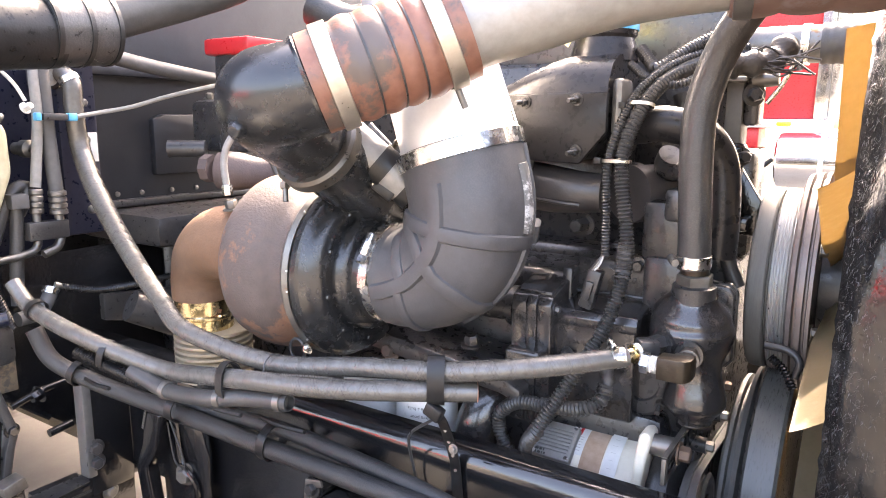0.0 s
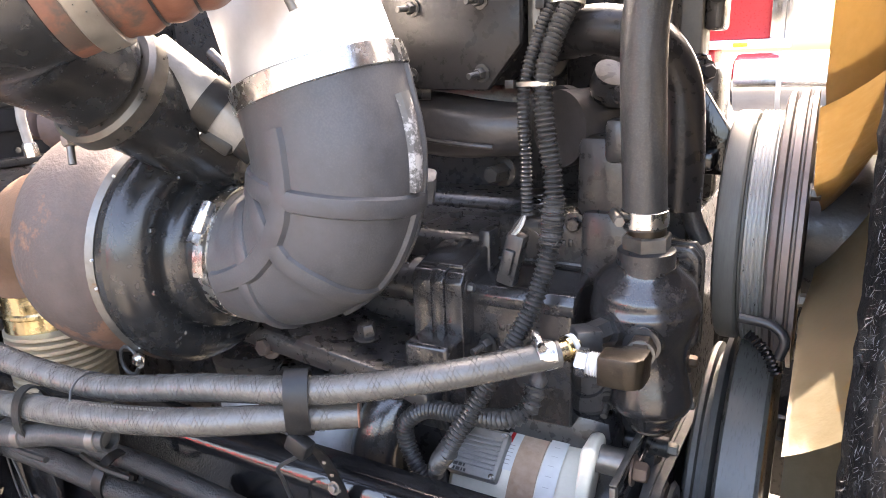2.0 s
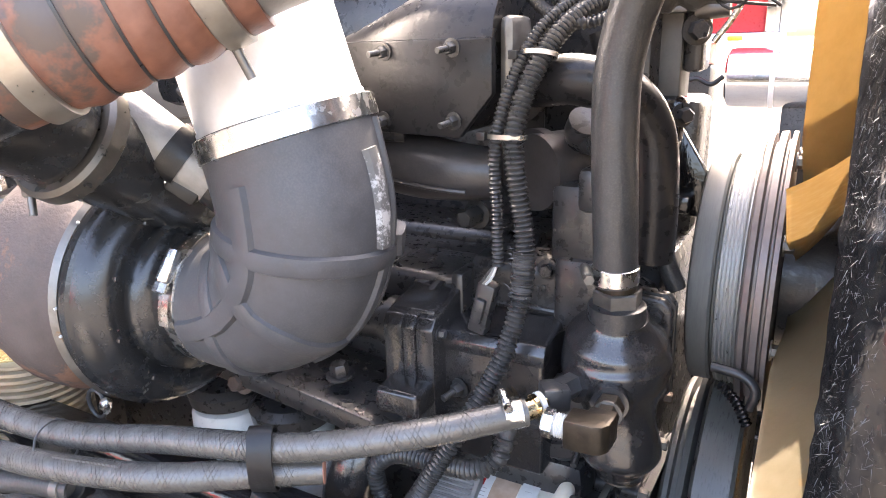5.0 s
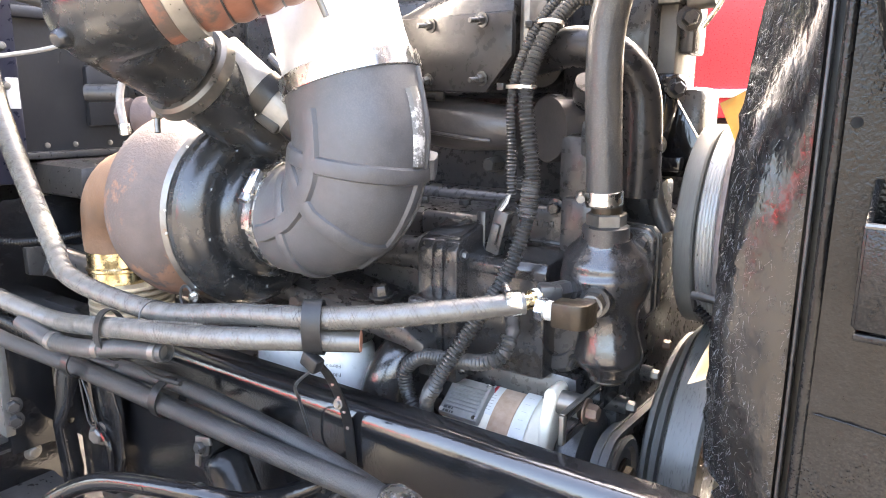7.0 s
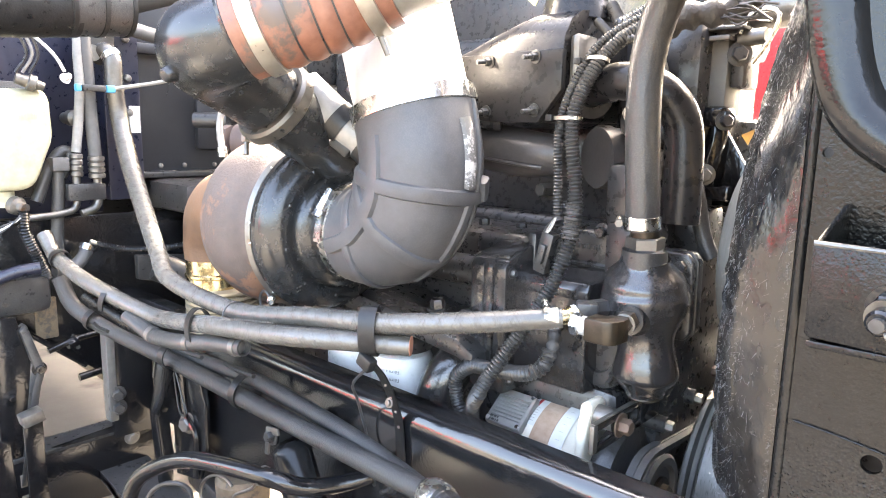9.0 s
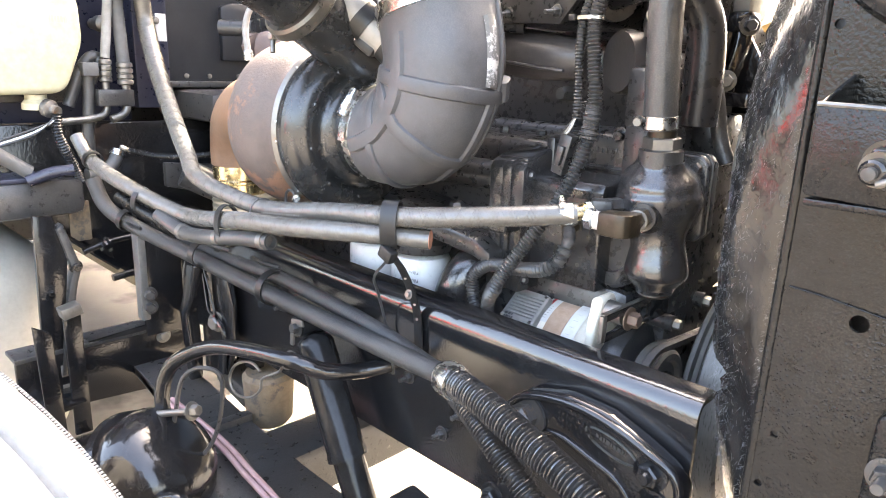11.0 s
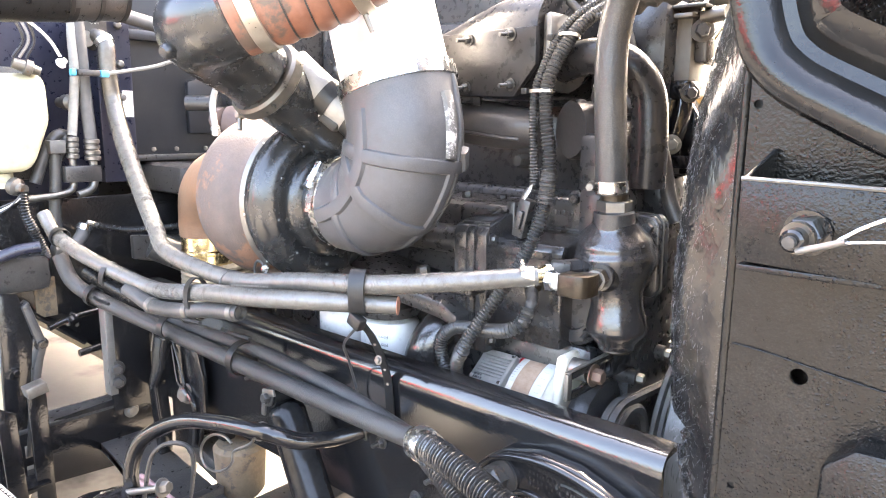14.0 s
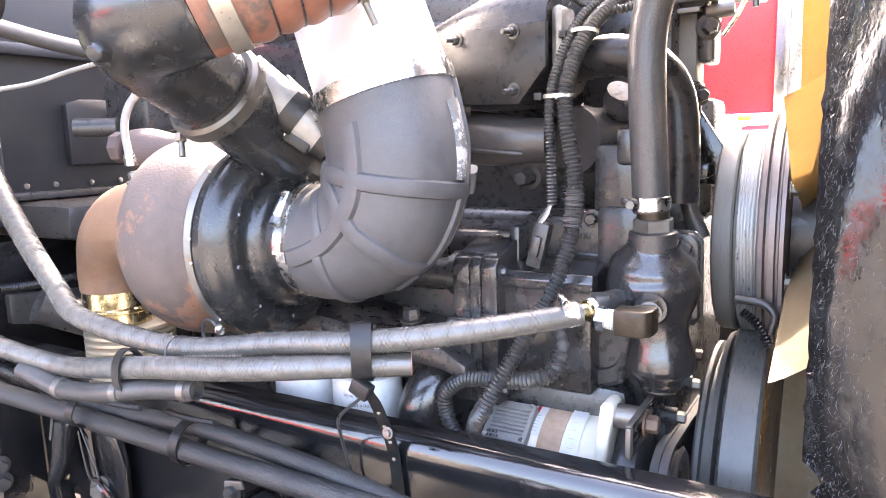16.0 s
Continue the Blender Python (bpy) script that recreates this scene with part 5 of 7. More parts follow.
LW = [(-0.385, 0.082, 0.927), (-0.375, 0.068, 0.965), (-0.345, 0.058, 1.015), (-0.28, 0.112, 1.150), (-0.262, 0.138, 1.24), (-0.264, 0.145, 1.29), (-0.279, 0.155, 1.40), (-0.255, 0.205, 1.490), (-0.205, 0.27, 1.535), (-0.14, 0.33, 1.55)]
part("conduit", sweep(LW, corr(0.0098, 0.0054, 0.0015), 16, 0.00135), LOOMGREY, loom)
part("taped_joint", sweep([(-0.264, 0.136, 1.225), (-0.263, 0.14, 1.25), (-0.262, 0.142, 1.275)], lambda u, s: 0.0120 + 0.0010 * math.sin(s * 900) + 0.0008 * math.sin(s * 2300), 16, 0.0012), TAPE, loom, "frayed grey tape")
rng = random.Random(21)
for k in range(9):
    a = rng.uniform(3.0, 5.6)
    z = rng.choice((1.226, 1.232, 1.262, 1.272, 1.278)) + rng.uniform(-0.002, 0.002)
    p = Vector((-0.263 + 0.0115 * math.cos(a), 0.139 + 0.0115 * math.sin(a), z))
    d = Vector((math.cos(a), math.sin(a), rng.uniform(-0.6, 0.8))) * rng.uniform(0.004, 0.010)
    part("tape_shred", sweep([p, p + d * 0.6 + Vector((0, 0, 0.001)), p + d], lambda u, s: 0.0016 * (1.05 - u), 6, 0.002, squash=0.4), FIBRE, loom, "pale frayed shred")
part("bare_wire", sweep([(-0.385, 0.082, 0.93), (-0.375, 0.066, 0.962), (-0.352, 0.056, 0.995)], lambda u, s: 0.0095 + 0.001 * math.sin(s * 500), 12, 0.003), TAPE, loom)
part("end_boot", lathe([(0, 0.008), (0.018, 0.009), (0.02, 0.006)], (-0.388, 0.086, 0.91), (0.1, -0.1, 1), 14), BRONZE, loom)
loom2 = thing("wiring_loom", (-0.3, 0.15, 1.35), "thin black corrugated loom beside the thick one", "cable")
part("conduit", sweep([(-0.298, 0.155, 1.252), (-0.298, 0.152, 1.31), (-0.30, 0.158, 1.40), (-0.275, 0.205, 1.495), (-0.22, 0.27, 1.545), (-0.15, 0.32, 1.56)], corr(0.0062, 0.0048, 0.0011), 14, 0.0012), LOOMGREY, loom2)
for z, c in ((1.395, (-0.288, 0.154, 1.392)), (1.47, (-0.268, 0.19, 1.472))):
    part("zip_tie", oval_band(c, (0.1, 0.35, 0.93) if z > 1.4 else (0, 0.05, 1), (0.021, 0.011), 0.005, 0.0014), CLAMP, loom2)
    part("tie_head", block(Vector(c) + Vector((-0.03, -0.012, -0.004)), Vector(c) + Vector((-0.02, -0.004, 0.005)), 0.001), BELT, loom2)
for k in range(3):
    part("wire", sweep([(-0.298, 0.154, 1.256), (-0.303 - 0.004 * k, 0.15, 1.238), (-0.312 - 0.003 * k, 0.152, 1.228)], 0.0016, 6), (LABEL, WHITEHOSE, SATIN)[k], loom2)
part("plug", block((-0.33, 0.152, 1.165), (-0.308, 0.172, 1.228), 0.003, (0, 14, 0)), LOOMGREY, loom2)
part("plug_latch", block((-0.326, 0.146, 1.18), (-0.314, 0.154, 1.21), 0.002, (0, 14, 0)), LOOMGREY, loom2)
single("wiring_loom", sweep([(-0.272, 0.11, 1.068), (-0.275, 0.10, 1.045), (-0.30, 0.092, 1.03), (-0.36, 0.10, 1.018), (-0.41, 0.105, 1.01), (-0.44, 0.105, 0.985), (-0.44, 0.105, 0.955), (-0.42, 0.10, 0.925), (-0.39, 0.10, 0.905)], corr(0.0105, 0.006, 0.0015), 16, 0.0015), LOOMGREY, "black corrugated loom looping behind the alternator", "cable")
single("taped_pigtail", sweep([(-0.285, 0.095, 1.035), (-0.272, 0.102, 1.05), (-0.27, 0.118, 1.075), (-0.285, 0.14, 1.085)], lambda u, s: 0.009 + 0.0016 * math.sin(s * 420), 14, 0.003), TAPE, "frayed taped cable end with terminals", "cable")
single("cable_lug", hexbolt((-0.29, 0.17, 1.09), (-0.4, -1, -0.15), 0.01, 0.012, True, 0.012), BRONZE, "tarnished cable lug nut on the block", "nut")
for ctrl, r in (([(-0.305, 0.25, 1.535), (-0.27, 0.23, 1.512), (-0.23, 0.22, 1.502), (-0.19, 0.24, 1.515)], 0.006), ([(-0.30, 0.28, 1.56), (-0.275, 0.26, 1.535), (-0.26, 0.25, 1.53), (-0.22, 0.28, 1.56), (-0.17, 0.30, 1.585)], 0.009)):
    single("wiring_loom", sweep(ctrl, corr(r, 0.0052, 0.0012), 14, 0.0013), LOOMGREY, "black corrugated loom over the engine top", "cable")
bundle = thing("wire_bundle", (-0.14, 0.26, 1.53), "taped black wire bundle with loose ends", "cable")
part("sleeve", sweep([(-0.185, 0.22, 1.515), (-0.15, 0.23, 1.528), (-0.11, 0.25, 1.532), (-0.09, 0.28, 1.56)], lambda u, s: 0.017 + 0.003 * math.sin(s * 230), 16, 0.004), TAPE, bundle)
rng = random.Random(12)
for k in range(9):
    o = Vector((-0.12 + rng.uniform(-0.02, 0.02), 0.24, 1.53 + rng.uniform(-0.01, 0.01)))
    part("wire", sweep([o, o + Vector((0.02 + rng.uniform(0, 0.02), -0.01, rng.uniform(-0.02, 0.02))), o + Vector((0.05 + rng.uniform(0, 0.02), rng.uniform(-0.02, 0.02), rng.uniform(-0.03, 0.03)))], 0.0016, 6), SATIN, bundle)

# ---- coolant outlet casting ----
outlet = thing("water_outlet", (-0.17, 0.2, 1.03), "black cast water outlet with a brass side elbow", "water outlet")
OUTLET_R = [(0.0, 0.026), (0.16, 0.045), (0.38, 0.038), (0.70, 0.060), (0.84, 0.055), (1.0, 0.033)]


def outlet_radius(u, s):
    for (a, r0), (b, r1) in zip(OUTLET_R, OUTLET_R[1:]):
        if u <= b:
            k = (u - a) / (b - a)
            return r0 + (r1 - r0) * k * k * (3 - 2 * k)
    return 0.032


part("casting", sweep([(-0.160, 0.186, 1.012), (-0.163, 0.186, 1.07), (-0.169, 0.189, 1.12), (-0.174, 0.191, 1.16), (-0.172, 0.183, 1.205)], outlet_radius, 48, 0.004), CAST, outlet)
part("side_bulge", sweep([(-0.182, 0.190, 1.145), (-0.172, 0.212, 1.148), (-0.168, 0.236, 1.150)], lambda u, s: 0.054 - 0.008 * u, 36, 0.005), CAST, outlet)
part("lower_plug", lathe([(0, 0.0), (0.0, 0.022), (0.004, 0.026), (0.008, 0.024)], (-0.160, 0.186, 1.009), (0.02, -0.1, 1), 32), BRONZE, outlet, "rusty core plug")
part("port_boss", sweep([(-0.178, 0.178, 1.136), (-0.192, 0.150, 1.137), (-0.201, 0.134, 1.138)], lambda u, s: 0.034 - 0.015 * min(1.0, u * 1.25), 24, 0.003), CAST, outlet)
part("port_boss", sweep([(-0.168, 0.172, 1.128), (-0.164, 0.142, 1.130), (-0.160, 0.122, 1.131)], lambda u, s: 0.034 - 0.015 * min(1.0, u * 1.25), 24, 0.003), CAST, outlet)
bm = block((-0.014, -0.014, -0.0125), (0.014, 0.014, 0.0125), 0.003)
bmesh.ops.transform(bm, matrix=pose(-0.213, 0.106, 1.137, 0, 0, 35), verts=bm.verts)
part("hose_elbow", bm, SATIN, outlet, "black hose elbow")
part("elbow_neck", sweep([(-0.202, 0.136, 1.138), (-0.211, 0.112, 1.138)], 0.0135, 6), SATIN, outlet)
part("hose_barb", lathe([(0, 0.011), (0.012, 0.011), (0.0125, 0.0135), (0.0165, 0.0135), (0.017, 0.0105), (0.026, 0.0105)], (-0.234, 0.072, 1.130), (0.62, 0.78, 0.14), 20), GOLD, outlet, "brass barb")
part("tape_ring", lathe([(0, 0.0112), (0.001, 0.0132), (0.006, 0.0132), (0.007, 0.0112)], (-0.224, 0.086, 1.133), (0.62, 0.78, 0.14), 20), LABEL, outlet, "white thread tape")
part("collar", lathe([(0, 0.02), (0, 0.031), (0.03, 0.030), (0.032, 0.026)], (-0.172, 0.181, 1.188), (0, -0.05, 1), 28), SATIN, outlet)
part("hex_fitting", lathe([(0, 0.026), (0.018, 0.026), (0.02, 0.024)], (-0.172, 0.18, 1.216), (0, -0.05, 1), 6), DULL, outlet)
part("barb", lathe([(0, 0.020), (0.02, 0.020), (0.022, 0.018)], (-0.172, 0.178, 1.232), (0, -0.05, 1), 24), BRONZE, outlet)
outlet_flange = part("flange", slab([(-0.185, 1.085), (-0.132, 1.085), (-0.122, 1.098), (-0.124, 1.198), (-0.134, 1.210), (-0.185, 1.212)], "y", 0.232, 0.012, 0.004, segs=3), ENGINE, outlet)
part("gasket", slab([(-0.185, 1.083), (-0.131, 1.083), (-0.120, 1.097), (-0.122, 1.199), (-0.133, 1.212), (-0.185, 1.214)], "y", 0.2445, 0.003, 0.001), BELT, outlet)
part("backing_flange", slab([(-0.185, 1.085), (-0.132, 1.085), (-0.122, 1.098), (-0.124, 1.198), (-0.134, 1.210), (-0.185, 1.212)], "y", 0.248, 0.02, 0.004, segs=3), ENGINE, outlet)
for z in (1.108, 1.192):
    part("flange_bolt", hexbolt((-0.141, 0.232, z), (0.1, -1, 0), 0.009, 0.009), ENGINE, outlet_flange)
part("brass_elbow", slab([(-0.186, 0.052), (-0.158, 0.052), (-0.149, 0.056), (-0.144, 0.064), (-0.143, 0.076), (-0.143, 0.092), (-0.170, 0.092), (-0.171, 0.083), (-0.186, 0.082)], "z", 1.113, 0.031, 0.003, segs=2), BRONZE, outlet, "oxidised square brass elbow")
part("elbow_neck", lathe([(0, 0.0125), (0.016, 0.0125), (0.0162, 0.015), (0.032, 0.015), (0.033, 0.012)], (-0.156, 0.089, 1.130), (-0.1, 1, 0.03), 6), BRONZE, outlet)
part("worn_ring", lathe([(0, 0.012), (0.0005, 0.0145), (0.003, 0.0145), (0.0035, 0.012)], (-0.157, 0.104, 1.130), (-0.1, 1, 0.03), 20), DULL, outlet)
part("white_thread", lathe([(0.0, 0.010)] + [(0.0012 + 0.0024 * k + 0.0012 * j, 0.0125 - 0.0016 * j) for k in range(5) for j in (0, 1)] + [(0.014, 0.010)], (-0.185, 0.067, 1.1285), (-1, -0.1, 0.06), 20), LABEL, outlet, "white taped thread")
part("hex_nut", lathe([(0, 0.011), (0.001, 0.0148), (0.010, 0.0148), (0.012, 0.0125), (0.012, 0.0)], (-0.198, 0.0657, 1.1293), (-1, -0.1, 0.06), 6), STEEL, outlet)

# ---- alternator ----
AY, AZ = 0.208, 0.864
alt = thing("alternator", (-0.29, AY, 0.82), "bare alloy alternator with a rusty stator band", "alternator")
part("rear_frame", lathe([(-0.012, 0.03), (0, 0.074), (0.01, 0.087), (0.086, 0.09)], (-0.402, AY, AZ), (1, 0, 0), 56), ALTBODY, alt)
part("stator", lathe([(0, 0.07), (0, 0.091), (0.034, 0.091), (0.034, 0.07)], (-0.316, AY, AZ), (1, 0, 0), 56), ALTRUST, alt, "rusty steel stator band")
part("drive_frame", lathe([(0, 0.09), (0.045, 0.092), (0.05, 0.095), (0.062, 0.095), (0.066, 0.07), (0.07, 0.04)], (-0.282, AY, AZ), (1, 0, 0), 56), ALTBODY, alt)
part("mount_ear", slab([(-0.228, 0.90), (-0.214, 0.90), (-0.207, 0.96), (-0.200, 0.996), (-0.202, 1.004), (-0.209, 1.007), (-0.219, 1.002), (-0.224, 0.96)], "y", 0.112, 0.042, 0.005, segs=3), ALTBODY, alt)
part("ear_sleeve", sweep([(-0.215, 0.132, 0.985), (-0.173, 0.132, 0.985)], 0.016, 18), DULL, alt)
RA = radians(128)
RN = Vector((0, math.cos(RA), math.sin(RA)))
RT = Vector((0, -math.sin(RA), math.cos(RA)))
def on_alt(x, a, r=0.0905):
    return Vector((x, AY + r * math.cos(a), AZ + r * math.sin(a)))
bm = block((-0.034, -0.032, -0.006), (0.034, 0.032, 0.010), 0.004)
rm = Matrix((( 1, 0, 0, -0.362), (0, RT.y, RN.y, on_alt(0, RA).y), (0, RT.z, RN.z, on_alt(0, RA).z), (0, 0, 0, 1)))
bmesh.ops.transform(bm, matrix=rm, verts=bm.verts)
regulator = part("regulator", bm, TAGGREY, alt, "dull grey finned regulator")
for k in range(7):
    bm = block((-0.024, -0.020 + k * 0.0062, 0.009), (0.028, -0.0172 + k * 0.0062, 0.0135), 0.0008)
    bmesh.ops.transform(bm, matrix=rm, verts=bm.verts)
    part("regulator_rib", bm, TAGGREY, regulator)
for a, b in ((-0.028, -0.027), (0.028, -0.027), (-0.028, 0.027), (0.028, 0.027)):
    part("regulator_screw", lathe([(0, 0.0035), (0.002, 0.0033), (0.0022, 0)], rm @ Vector((a, b, 0.010)), RN, 12), STEEL, regulator)
bm = bars((0, 0, 0), (1, 0, 0), (0, 1, 0), (0.02, 0.016), 0.004, 0.002, 40)
bmesh.ops.transform(bm, matrix=rm @ Matrix.Translation((-0.026, 0.026, 0.0106)), verts=bm.verts)
part("plate_mark", bm, INK, regulator, smooth=False)


def wrap(x0, x1, a0, a1, r, mat, name, label="", on=None):
    bm = bmesh.new()
    rows = [[bm.verts.new(on_alt(x, radians(a0 + (a1 - a0) * k / 10), r)) for x in (x0, x1)] for k in range(11)]
    for a, b in zip(rows, rows[1:]):
        bm.faces.new((a[0], a[1], b[1], b[0]))
    return part(name, bm, mat, on or alt, label)


paper = wrap(-0.316, -0.336, 95, 135, 0.0912, LABEL, "label", "white paper label")
caution = wrap(-0.279, -0.256, 100, 165, 0.0942, LABEL, "caution_label", "white caution label")
wrap(-0.332, -0.327, 100, 112, 0.0916, RED, "label_mark", on=paper)
for k in range(6):
    wrap(-0.321, -0.330, 114 + 3.2 * k, 114.5 + 3.2 * k, 0.0916, TAGGREY, "label_line", on=paper)
    wrap(-0.272, -0.264, 108 + 8 * k, 108.3 + 8 * k, 0.0946, TAGGREY, "label_line", on=caution)
wrap(-0.312, -0.286, 168, 176, 0.0916, GOLD, "brass_plate")
part("fan_case", lathe([(0, 0.085), (0.012, 0.088), (0.03, 0.08), (0.04, 0.05)], (-0.212, AY, AZ), (1, 0, 0), 48), SATIN, alt)
alt_pulley = part("pulley", lathe([(0, 0.02), (0, 0.056), (0.006, 0.06), (0.012, 0.052), (0.018, 0.06), (0.024, 0.052), (0.03, 0.06), (0.034, 0.055), (0.034, 0.045), (0.028, 0.04), (0.028, 0.018)], (-0.168, AY, AZ - 0.005), (1, 0, 0), 40), DULL, alt)
part("pulley_nut", hexbolt((-0.139, AY, AZ - 0.005), (1, 0, 0), 0.018, 0.012), BRONZE, alt_pulley)
lever = thing("adjuster_link", (-0.168, 0.25, 0.95), "dark steel alternator adjuster link with bolts", "bracket")
part("link", block((-0.1715, 0.19, 0.962), (-0.165, 0.455, 1.002), 0.0015), BLACK, lever)
part("slot_side", block((-0.1715, 0.066, 0.992), (-0.165, 0.192, 1.003), 0.0015), BLACK, lever)
part("slot_side", block((-0.1715, 0.066, 0.962), (-0.165, 0.192, 0.973), 0.0015), BLACK, lever)
part("slot_end", block((-0.1715, 0.058, 0.963), (-0.165, 0.07, 1.002), 0.0015), DULL, lever)
part("top_edge", block((-0.172, 0.06, 1.0025), (-0.1645, 0.455, 1.0045), 0.0008), DULL, lever)
part("pivot_bolt", hexbolt((-0.165, 0.128, 0.983), (1, 0, 0), 0.0115, 0.014, True), RUSTBOLT, lever)
part("end_bolt", hexbolt((-0.165, 0.44, 0.982), (1, 0, 0), 0.009, 0.014, True), RUSTBOLT, lever)
part("end_boss", sweep([(-0.22, 0.44, 0.982), (-0.172, 0.44, 0.982)], 0.018, 16), ENGINE, lever)
for y, z, x0, x1 in ((0.242, 0.951, -0.20, -0.148), (0.336, 0.968, -0.19, -0.145)):
    stud = thing("cover_bolt", (x0, y, z), "long black flanged bolt on the front cover", "bolt", "front cover bolts")
    part("sleeve", sweep([(x0, y, z), (x1, y, z)], 0.0125, 18), SATIN, stud)
    part("head", hexbolt((x1, y, z), (1, 0, 0), 0.0085, 0.011, False), DULL, stud)
cover = thing("front_cover", (-0.24, 0.4, 0.7), "black cast front gear cover behind the belts", "cover")
part("boss", lathe([(-0.09, 0.0), (-0.09, 0.08), (0.03, 0.072), (0.04, 0.06), (0.04, 0.0)], (-0.25, 0.32, 0.935), (1, 0, 0), 36), CAST, cover)
part("hub", lathe([(-0.1, 0.0), (-0.1, 0.1), (0.0, 0.09), (0.0, 0.06), (0.06, 0.06), (0.06, 0.0)], (-0.245, 0.45, 0.80), (1, 0, 0), 36), DULL, cover)

# ---- front drive and fan ----
FY, FZ = 0.46, 1.187
drive = thing("fan_pulley", (-0.06, FY, FZ), "grooved grey fan drive pulley with belts", "pulley")
prof = [(-0.124, 0.05), (-0.124, 0.146), (-0.121, 0.153), (-0.117, 0.155), (-0.098, 0.155), (-0.095, 0.152), (-0.0945, 0.143), (-0.0915, 0.143), (-0.091, 0.152)]
prof += [(-0.0908, 0.128), (-0.064, 0.128), (-0.05, 0.128)]
part("belt_track", lathe([(-0.0905, 0.13), (-0.0905, 0.153)] + [(-0.0895 + k * 0.0021, 0.1552 - 0.0026 * (k % 2)) for k in range(12)] + [(-0.0652, 0.153), (-0.0652, 0.13)], (0, FY, FZ), (1, 0, 0), 80), TRACK, drive, "bright worn grooved track")
part("pulley_wheel", lathe(prof, (0, FY, FZ), (1, 0, 0), 80), PULLEY, drive)
clutch = part("clutch_plate", lathe([(-0.063, 0.05), (-0.063, 0.172), (-0.060, 0.178), (-0.054, 0.18), (-0.052, 0.168), (-0.049, 0.168), (-0.0475, 0.182), (-0.040, 0.183), (-0.0385, 0.172), (-0.036, 0.172), (-0.034, 0.183), (-0.029, 0.183), (-0.027, 0.05)], (0, FY, FZ), (1, 0, 0), 80), CLUTCH, drive, "worn brownish steel clutch plate")
for p, o in ring_of((-0.027, FY, FZ), (1, 0, 0), 0.160, 8, 0.3):
    part("clutch_bolt", hexbolt(p, (1, 0, 0), 0.008, 0.01), DULL, clutch)
CY, CZ = 0.45, 0.80
damper = thing("crank_damper", (-0.07, CY, 0.6), "smooth grey crankshaft damper wheel", "pulley")
part("groove_wheel", lathe([(-0.18, 0.05), (-0.18, 0.097), (-0.172, 0.104), (-0.164, 0.092), (-0.157, 0.104), (-0.150, 0.092), (-0.143, 0.104), (-0.138, 0.1), (-0.136, 0.05)], (0, CY, CZ), (1, 0, 0), 64), SATIN, damper)
part("pulley_disc", lathe([(-0.134, 0.05), (-0.134, 0.195), (-0.130, 0.20), (-0.124, 0.20), (-0.122, 0.185), (-0.114, 0.185), (-0.112, 0.216), (-0.104, 0.22), (-0.1, 0.205), (-0.098, 0.05)], (0, CY, CZ), (1, 0, 0), 90), PULLEY, damper)
part("wheel", lathe([(-0.096, 0.05), (-0.096, 0.236), (-0.091, 0.243), (-0.05, 0.243), (-0.045, 0.238), (-0.043, 0.20), (-0.05, 0.19), (-0.05, 0.05)], (0, CY, CZ), (1, 0, 0), 96), DAMPER, damper, "smooth grey damper ring")


def belt(name, x, c1, r1, c2, r2, width=0.011, thick=0.01):
    """A V-belt round two wheels that turn about the x axis; centres are (y, z)."""
    a, b = Vector((c1[0], c1[1])), Vector((c2[0], c2[1]))
    d = (b - a).length
    base, tilt = math.atan2(b.y - a.y, b.x - a.x), math.acos((r1 - r2) / d)
    path = []
    for k in range(13):
        g = base + tilt + (2 * math.pi - 2 * tilt) * k / 12
        path.append((a + Vector((math.cos(g), math.sin(g))) * r1, Vector((math.cos(g), math.sin(g)))))
    for k in range(25):
        g = base - tilt + 2 * tilt * k / 24
        path.append((b + Vector((math.cos(g), math.sin(g))) * r2, Vector((math.cos(g), math.sin(g)))))
    bm = bmesh.new()
    rings = []
    for p, o in path:
        rings.append([bm.verts.new((x + w, p.x + o.x * h, p.y + o.y * h)) for w, h in ((-width / 2, 0.003), (width / 2, 0.003), (width * 0.36, -thick + 0.003), (-width * 0.36, -thick + 0.003))])
    for i in range(len(rings)):
        g, h = rings[i], rings[(i + 1) % len(rings)]
        for j in range(4):
            bm.faces.new((g[j], g[(j + 1) % 4], h[(j + 1) % 4], h[j]))
    return single(name, bm, HOSEGREY, "worn black V-belt from crank to alternator", "belt", "alternator belts")


belt("v_belt", -0.162, (AY, AZ - 0.005), 0.06, (CY, CZ), 0.10)
belt("v_belt", -0.150, (AY, AZ - 0.005), 0.06, (CY, CZ), 0.10)

fan = thing("cooling_fan", (0.0, FY, FZ), "amber plastic cooling fan blades with brown smudges and painted-in backlight", "fan")
part("hub", lathe([(-0.036, 0.0), (-0.036, 0.10), (0.03, 0.10), (0.03, 0.0)], (0.01, FY, FZ), (1, 0, 0)), SATIN, fan)
